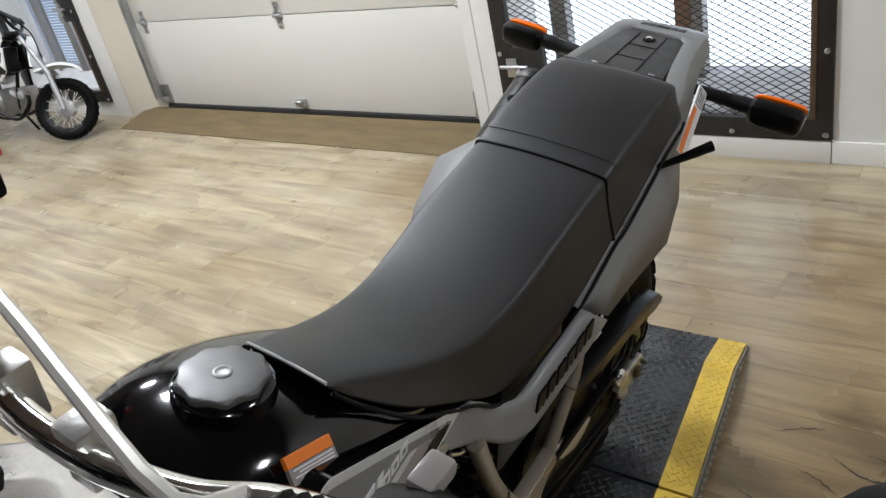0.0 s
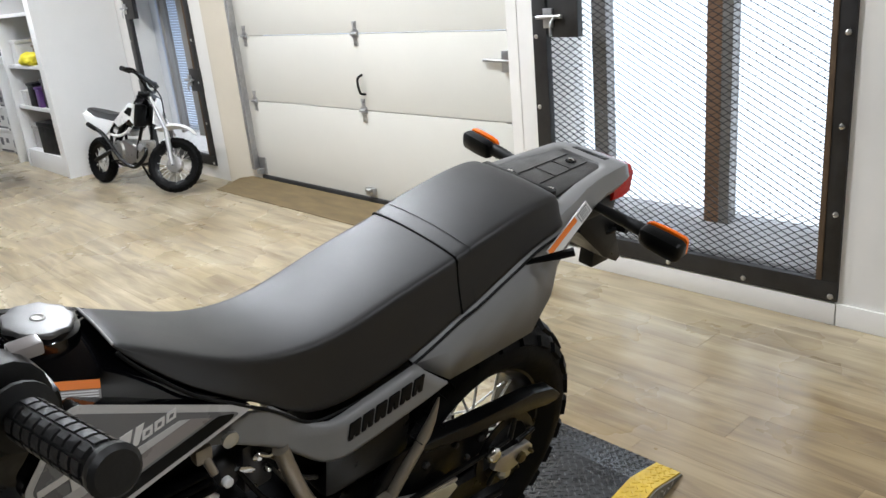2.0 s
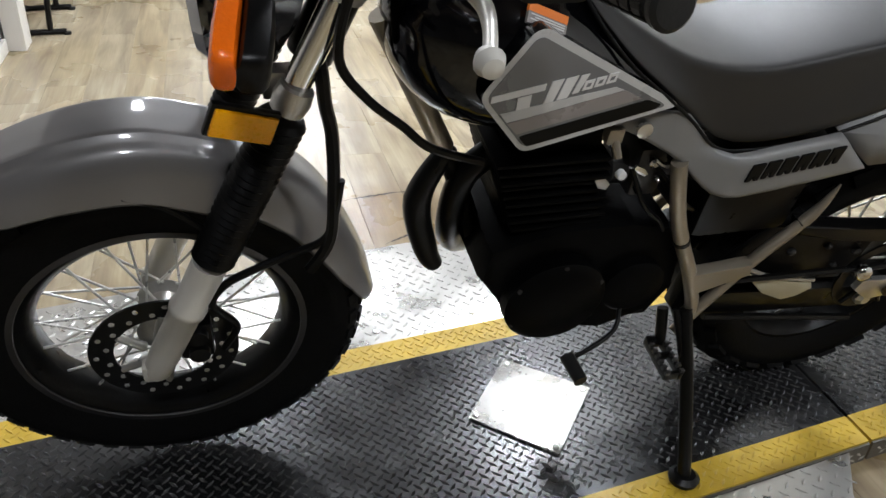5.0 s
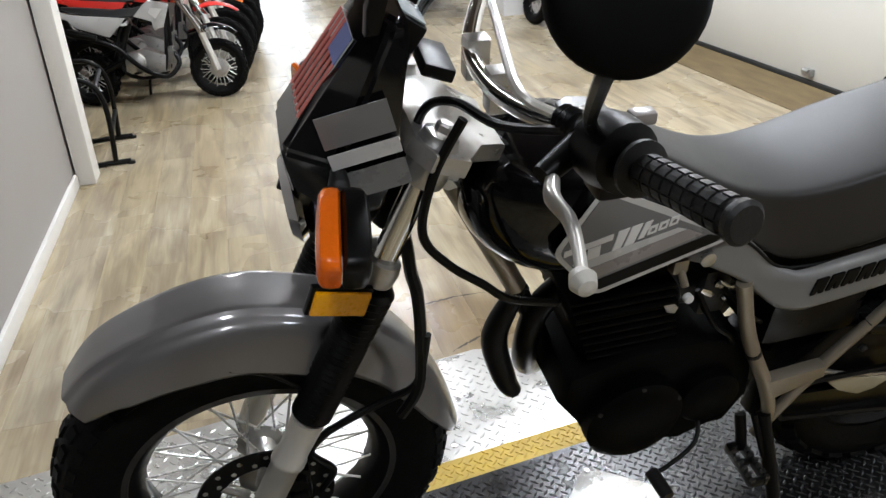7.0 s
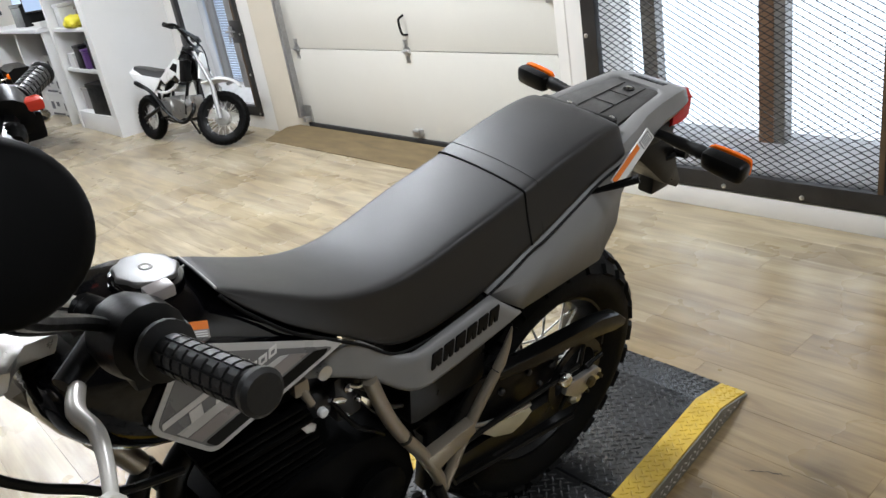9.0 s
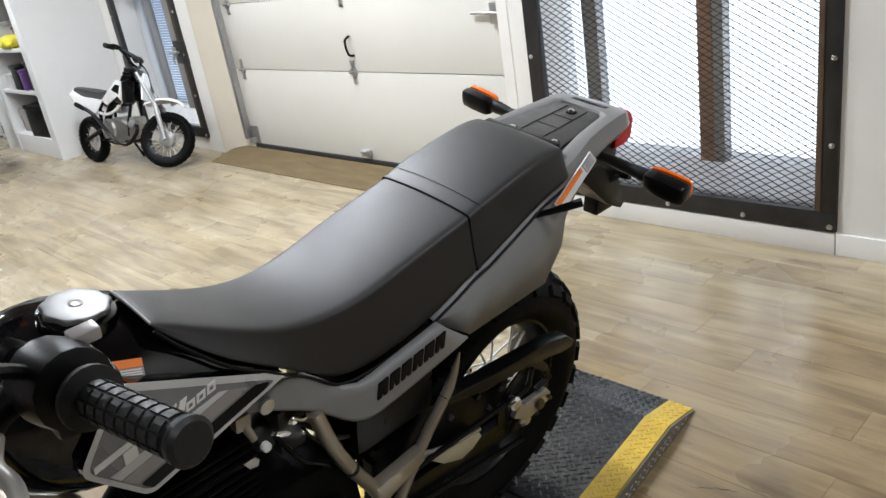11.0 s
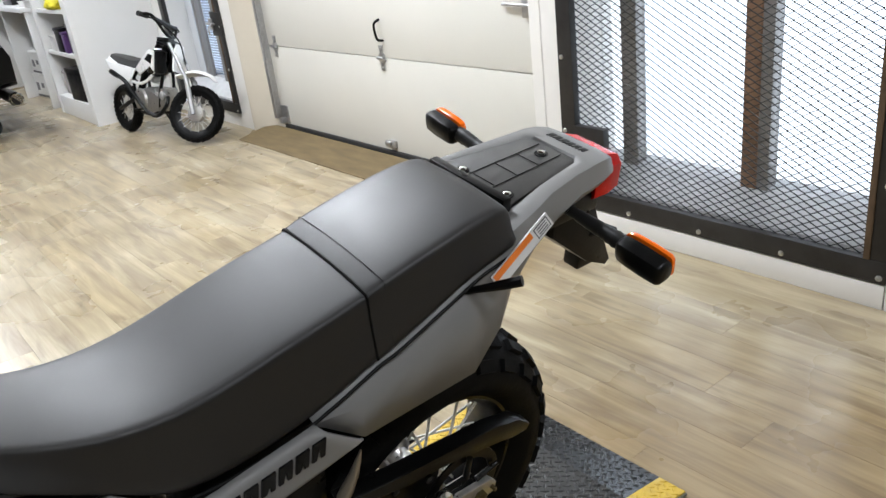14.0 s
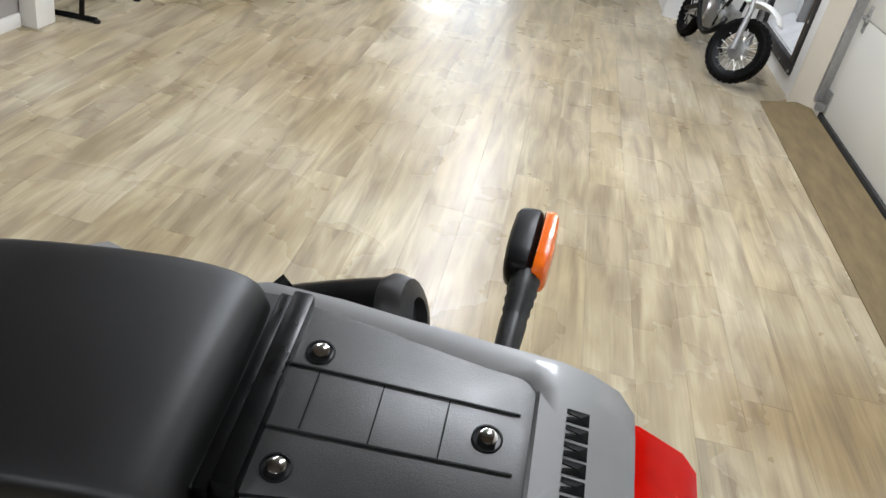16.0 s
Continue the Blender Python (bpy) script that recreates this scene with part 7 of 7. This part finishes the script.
    P("muffler", pipe(B(), [(0.13, -0.115, 0.475 * k), (0.07, -0.12, 0.50 * k), (0.03, -0.12, 0.515 * k)] if mini else [(0.10, -0.115, 0.49 * k), (-0.02, -0.12, 0.53 * k), (-0.06, -0.12, 0.545 * k)], 0.03, radii=[0.016, 0.019, 0.017] if mini else [0.018, 0.026, 0.022]), M_BLACK)
    P("shock_absorber", rod(B(), (L * 0.22, 0, 0.33 * k), (L * 0.34, 0, sz - 0.06), 0.026), M_BLACK)
    P("chain", pipe(B(), [(0.0, 0.07, rr + 0.05), (L * 0.33, 0.07, 0.33 * k)], 0.006, k=1), M_BLACK)
    P("side_stand", pipe(B(), [(L * 0.42, 0.07, 0.20 * k), (L * 0.36, 0.19, 0.03)], 0.009, k=1), M_BLACK)
    for s in (-1, 1):
        P("foot_peg", box(B(), L * 0.40 - 0.015, L * 0.40 + 0.015, min(s * 0.07, s * 0.15), max(s * 0.07, s * 0.15), 0.22 * k, 0.235 * k, bevel=0.003), M_BLACK)
    P("brake_cable", pipe(B(), [(hx - 0.02, -0.18, bar_h - 0.01), (hx + 0.12, -0.08, bar_h - 0.12), (hx + 0.13, 0.06, hz - 0.16), (L - 0.02, 0.07, rf + 0.06)], 0.005), M_BLACK)
    if steer:
        # the bars and front wheel stand turned about the steering axis
        base, axis = Vector((L, 0, rf)), Vector((hx + 0.03 - L, 0, hz - rf)).normalized()
        turn = Matrix.Translation(base) @ Matrix.Rotation(radians(steer), 4, axis) @ Matrix.Translation(-base)
        front_kinds = ("front_wheel", "fork_leg", "fork_tube", "top_clamp", "handlebar", "crossbar", "grip", "lever", "number_plate", "front_fender", "brake_cable")
        for ob in root.children:
            if ob.name.split(".")[0] in front_kinds:
                for o in (ob, *ob.children):
                    o.data.transform(turn)
    return root


dirt_bike("dirt_bike", "small white dirt bike with a black seat by the window", -1.30, -4.25, -1.140, -5.195, M_BWHITE, M_LOGO, 0.200, 0.180, M_BLACK, M_SEAT, 0.81, knobs=30, mini=True, steer=36)
ROW = "dirt bikes along the wall"
dirt_bike("dirt_bike", "pale grey dirt bike in a row facing the aisle", 1.40, -3.92, 2.16, -4.04, M_BGREY, M_LABEL, 0.180, 0.165, M_BLACK, M_SEAT, 0.74, group=ROW, fend=M_TANK)
for i, (m, word) in enumerate(((M_BRED, "red"), (M_BORANGE, "orange"), (M_BORANGE, "orange"), (M_BBLUE, "blue"))):
    y = -4.27 - i * 0.36
    dirt_bike("dirt_bike", "bright %s dirt bike with a black seat in a row" % word, 1.38 - i * 0.04, y, 2.20 - i * 0.04, y - 0.10, m, M_LABEL if i % 2 else None, 0.215, 0.19, M_BLACK, M_SEAT, 0.80,
              detail=False, knobs=18, group=ROW)


def hang_tag(x, y, z):
    root = thing("hang_tag", "yellow price tag tied to a handlebar", "tag", pose(x, y, z, 0, 0, random.uniform(-40, 40)), "hang tags")
    part("card", box(B(), -0.03, 0.03, -0.002, 0.002, -0.09, 0.0, bevel=0.001), M_YELT, root)
    part("string", pipe(B(), [(0, 0, 0), (0.005, 0, 0.03), (0, 0, 0.06)], 0.0015), M_BLACK, root)


for i in range(4):
    hang_tag(1.58 - i * 0.04, -4.12 - i * 0.36, 0.75)


def quad_bike(x, y):
    root = thing("quad_bike", "black four-wheeled quad bike with knobbly tyres", "quad bike", pose(x, y, 0, 0, 0, 180))
    for (wx, wy) in ((0, -0.38), (0, 0.38), (1.1, -0.38), (1.1, 0.38)):
        wheel(root, "wheel", (wx - 0.9, wy, 0.28), 0.272, 0.20, 0.14, 0.012, n_knob=20, tread_rows=4, detail=False)
    part("body", skin(B(), [tank_section(a, zt, zb, hw) for a, zt, zb, hw in ((-1.2, 0.66, 0.55, 0.25), (-0.9, 0.76, 0.5, 0.42), (-0.4, 0.74, 0.35, 0.2), (0.0, 0.8, 0.4, 0.22), (0.3, 0.72, 0.5, 0.44), (0.5, 0.64, 0.54, 0.3))]), M_TANK, root)
    part("seat", skin(B(), [seat_section(a, z, h, z - 0.1, h + 0.03) for a, z, h in ((-0.1, 0.84, 0.1), (-0.4, 0.80, 0.14), (-0.8, 0.82, 0.13))]), M_SEAT, root)
    part("handlebar", pipe(B(), [(0.05, 0.38, 1.0), (0.15, 0.1, 0.95), (0.15, -0.1, 0.95), (0.05, -0.38, 1.0)], 0.012), M_BLACK, root)
    part("front_rack", pipe(B(), [(0.25, 0.35, 0.78), (0.5, 0.35, 0.78), (0.5, -0.35, 0.78), (0.25, -0.35, 0.78)], 0.012, k=1), M_STEEL, root)
    return root


quad_bike(1.52, -6.15)


def touring_bike(x, y, yaw, paint, label):
    """A big road motorcycle seen from behind: fat rear tyre, panniers, twin mufflers, tail light."""
    root = thing("touring_motorcycle", label, "motorcycle", pose(x, y, 0, 0, 0, yaw) @ pose(0, 0, 0, -7, 0, 0), "touring motorcycles")

    def P(n, bm, m, lab=""):
        return part(n, bm, m, root, lab)
    wheel(root, "rear_wheel", (0, 0, 0.32), 0.32, 0.18, 0.21, 0, detail=False)
    wheel(root, "front_wheel", (1.6, 0, 0.32), 0.32, 0.13, 0.22, 0, detail=False)
    P("rear_fender", fender(B(), [(-0.36, 0.42), (-0.30, 0.58), (-0.1, 0.70), (0.2, 0.70)], [0.10, 0.12, 0.12, 0.12], [0.04, 0.06, 0.06, 0.05]), M_TANK)
    P("tail_light", box(B(), -0.40, -0.345, -0.022, 0.022, 0.40, 0.58, pose(0, 0, 0), bevel=0.010), M_RED, "slim red tail light")
    P("fender_tip", box(B(), -0.405, -0.340, -0.030, 0.030, 0.365, 0.395, bevel=0.006), M_CHROME)
    for s in (-1, 1):
        bag = P("pannier", skin(B(), [[Vector((a, s * (0.17 + yy), z)) for yy, z in ((0, zb), (0, 0.68), (0.05, 0.70), (0.16, 0.68), (0.18, 0.6), (0.15, zb))] for a, zb in ((-0.40, 0.42), (-0.30, 0.38), (0.1, 0.37), (0.22, 0.45))]), M_BLACK, "satin black pannier")
        part("pannier_trim", box(B(), -0.30, 0.10, s * 0.352 - 0.003, s * 0.352 + 0.003, 0.585, 0.60, bevel=0.001), M_CHROME, bag)
        mu = P("muffler", pipe(B(), [(0.7, s * 0.15, 0.28), (0.2, s * 0.24, 0.25), (-0.42, s * 0.26, 0.29)], 0.05, n=16, radii=[0.035, 0.055, 0.052]), M_BLACK, "long dark muffler")
        part("muffler_tip", lathe(B(), [(0.052, 0), (0.056, 0.02), (0.045, 0.04), (0.036, 0.04), (0.036, 0.01)], (-0.41, s * 0.26, 0.29), (-1, 0, 0.06), 20), M_CHROME, mu)
        P("turn_stalk", rod(B(), (-0.33, s * 0.05, 0.63), (-0.36, s * 0.16, 0.65), 0.009), M_CHROME)
        P("turn_signal", lathe(B(), [(0.012, -0.05), (0.026, -0.03), (0.028, 0.01), (0.016, 0.035)], (-0.37, s * 0.20, 0.655), (0, s, 0.1), 14), M_AMBER, "amber turn signal")
        P("fork", rod(B(), (1.6, s * 0.11, 0.32), (1.25, s * 0.11, 1.0), 0.025), M_CHROME)
        P("mirror", lathe(B(), [(0.03, -0.02), (0.06, 0.0), (0.055, 0.02)], (1.1, s * 0.42, 1.25), (-1, 0, 0), 16), M_BLACK)
        P("grip", rod(B(), (0.95, s * 0.33, 1.08), (0.9, s * 0.45, 1.06), 0.018), M_GRIP)
    P("handlebar", pipe(B(), [(0.9, 0.45, 1.06), (1.15, 0.2, 1.08), (1.2, 0, 1.03), (1.15, -0.2, 1.08), (0.9, -0.45, 1.06)], 0.013), M_CHROME)
    P("seat", skin(B(), [seat_section(a, z, h, z - 0.12, h + 0.04, 0.02) for a, z, h in ((0.80, 0.80, 0.09), (0.55, 0.72, 0.14), (0.28, 0.74, 0.15), (0.24, 0.83, 0.13), (-0.12, 0.84, 0.12), (-0.2, 0.80, 0.10))]), M_SEAT)
    P("tank_stripe", box(B(), 0.42, 0.83, -0.153, 0.153, 0.60, 0.635, bevel=0.004), M_BRED)
    P("fuel_tank", skin(B(), [tank_section(a, zt, zb, hw) for a, zt, zb, hw in ((1.25, 0.92, 0.78, 0.06), (1.1, 0.99, 0.72, 0.15), (0.9, 0.96, 0.7, 0.16), (0.72, 0.82, 0.7, 0.09))]), paint)
    P("side_panel", box(B(), 0.40, 0.85, -0.15, 0.15, 0.45, 0.70, bevel=0.04), paint)
    P("engine", box(B(), 0.55, 1.15, -0.2, 0.2, 0.18, 0.62, bevel=0.05), M_ENG)
    P("headlight", lathe(B(), [(0.03, 0), (0.09, 0.05), (0.1, 0.14), (0.08, 0.16)], (1.3, 0, 0.9), (1, 0, 0), 20), M_CHROME)
    P("plate", box(B(), -0.43, -0.42, -0.09, 0.09, 0.72, 0.82, bevel=0.003), M_LABEL)
    P("side_stand", rod(B(), (0.8, 0.16, 0.2), (0.75, 0.31, 0.035), 0.012), M_BLACK)
    return root


touring_bike(-0.37, -6.30, -97, M_TANK, "black and red touring motorcycle seen from behind")
touring_bike(-0.18, -7.9, -97, M_BBLUE, "black and blue touring motorcycle parked beyond")
touring_bike(-0.02, -9.5, -97, M_TANK, "plain black touring motorcycle with a luggage case")

# white cartons stacked past the shelf cabinet
for (x, y, z, sx, sy, sz) in ((-1.30, -7.25, 0, 0.34, 0.62, 0.24), (-1.32, -7.27, 0.24, 0.32, 0.58, 0.22), (-1.30, -7.95, 0, 0.34, 0.62, 0.24), (-1.31, -7.93, 0.24, 0.32, 0.58, 0.22), (-1.34, -7.6, 0.46, 0.26, 0.5, 0.16)):
    ct = carton("carton", x, y, z, sx, sy, sz, M_LABEL, "white printed cardboard carton stacked on the floor", "carton")
    for q in range(4):
        part("print_bar", box(B(), sx / 2 + 0.0005, sx / 2 + 0.0015, -sy * 0.42 + q * sy * 0.22, -sy * 0.30 + q * sy * 0.22, sz * (0.30 + 0.12 * (q % 2)), sz * 0.62), M_PRINT, ct)
    part("print_bar", box(B(), sx / 2 + 0.0005, sx / 2 + 0.0015, -sy * 0.46, sy * 0.46, sz * 0.03, sz * 0.12), M_PRINT, ct)


def work_stand():
    root = thing("tube_stand", "black bent-tube work stand on small feet", "stand", pose(1.99, -3.02, 0, 0, 0, 4))
    for y in (-0.22, 0.22):
        part("leg_hoop", pipe(B(), [(-0.12, y, 0.014), (0.0, y, 0.014), (0.09, y, 0.014), (0.12, y, 0.05), (0.12, y, 0.12)], 0.013), M_BLACK, root)
        part("upright", pipe(B(), [(-0.05, y, 0.02), (-0.06, y, 0.30), (0.0, y, 0.42), (0.14, y, 0.44)], 0.013), M_BLACK, root)
        for x in (-0.12, 0.09):
            part("foot", lathe(B(), [(0.018, 0), (0.018, 0.012), (0.014, 0.014)], (x, y, 0.0), (0, 0, 1), 10), M_GRIP, root)
    part("cross_tube", rod(B(), (-0.06, -0.22, 0.16), (-0.06, 0.22, 0.16), 0.012), M_BLACK, root)
    part("cross_tube", rod(B(), (-0.03, -0.22, 0.38), (-0.03, 0.22, 0.38), 0.012), M_BLACK, root)


work_stand()

# ---------------------------------------------------------------- floor planks, nearest ones as pieces
PW, PL = 0.148, 1.22


def plank_mesh(w, l):
    bm = B()
    box(bm, -w / 2 + 0.0002, w / 2 - 0.0002, -l / 2 + 0.0002, l / 2 - 0.0002, -0.005, 0.0)
    top = [e for e in bm.edges if all(abs(v.co.z) < 1e-6 for v in e.verts)]
    bmesh.ops.bevel(bm, geom=top, offset=0.0004, segments=1, affect="EDGES")
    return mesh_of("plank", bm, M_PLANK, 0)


floor = bpy.data.objects["floor"]
shared = plank_mesh(PW, PL)
rest = B()
rng = random.Random(7)
nx = int((X1 - WX) / PW) + 1
made = 0
for i in range(nx):
    x = WX + PW * (i + 0.5)
    if x + PW / 2 > X1:
        break
    off = rng.random() * PL
    y = Y0 - off
    while y < Y1:
        a, b = max(y, Y0), min(y + PL, Y1)
        if b - a > 0.02:
            c = (a + b) / 2
            if b - a > PL - 1e-6 and -1.7 < x < 2.2 and -7.6 < c < 1.6 and made < 300:
                ob = new("plank", shared)
                ob.location = (x, c, 0)
                ob.parent = floor
                made += 1
            else:
                box(rest, x - PW / 2 + 0.0004, x + PW / 2 - 0.0004, a + 0.0004, b - 0.0004, -0.005, 0.0)
        y += PL
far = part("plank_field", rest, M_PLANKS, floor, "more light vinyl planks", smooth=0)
far["kind"] = "stuff"


# thin splits in the worn vinyl beside the lift
M_SPLIT = mat("split_vinyl_edge", (0.035, 0.026, 0.017), 0.7, var=0.3)


def split(pts, w):
    rg = random.Random(len(pts))
    P = smooth_line([Vector((x, y, 0.0012)) for x, y in pts], 8)
    bm = B()
    prev = None
    for i, p in enumerate(P):
        d = (P[min(i + 1, len(P) - 1)] - P[max(i - 1, 0)]).normalized()
        s = Vector((-d.y, d.x, 0)) * w * (0.35 + rg.random()) * math.sin(math.pi * (i + 0.4) / len(P))
        j = Vector((rg.uniform(-1, 1), rg.uniform(-1, 1), 0)) * 0.003
        cur = (bm.verts.new(p + s + j), bm.verts.new(p - s + j))
        if prev:
            bm.faces.new((prev[0], cur[0], cur[1], prev[1]))
        prev = cur
    part("split", bm, M_SPLIT, floor, "dark split in the worn vinyl", smooth=0)


split([(-0.12, 0.345), (-0.095, 0.40), (-0.075, 0.45), (-0.055, 0.50), (-0.03, 0.56), (-0.03, 0.61), (-0.06, 0.66)], 0.0035)
split([(-0.28, 0.52), (-0.255, 0.545), (-0.23, 0.60), (-0.235, 0.64), (-0.26, 0.655), (-0.29, 0.63), (-0.30, 0.58)], 0.0028)
split([(-0.21, 0.47), (-0.19, 0.52), (-0.165, 0.56)], 0.0022)
split([(-0.30, 0.40), (-0.33, 0.45), (-0.345, 0.50)], 0.002)
split([(0.79, -0.67), (0.74, -0.70), (0.68, -0.725), (0.62, -0.72)], 0.004)
split([(0.87, -0.95), (0.78, -0.97), (0.68, -0.98), (0.58, -0.975)], 0.004)
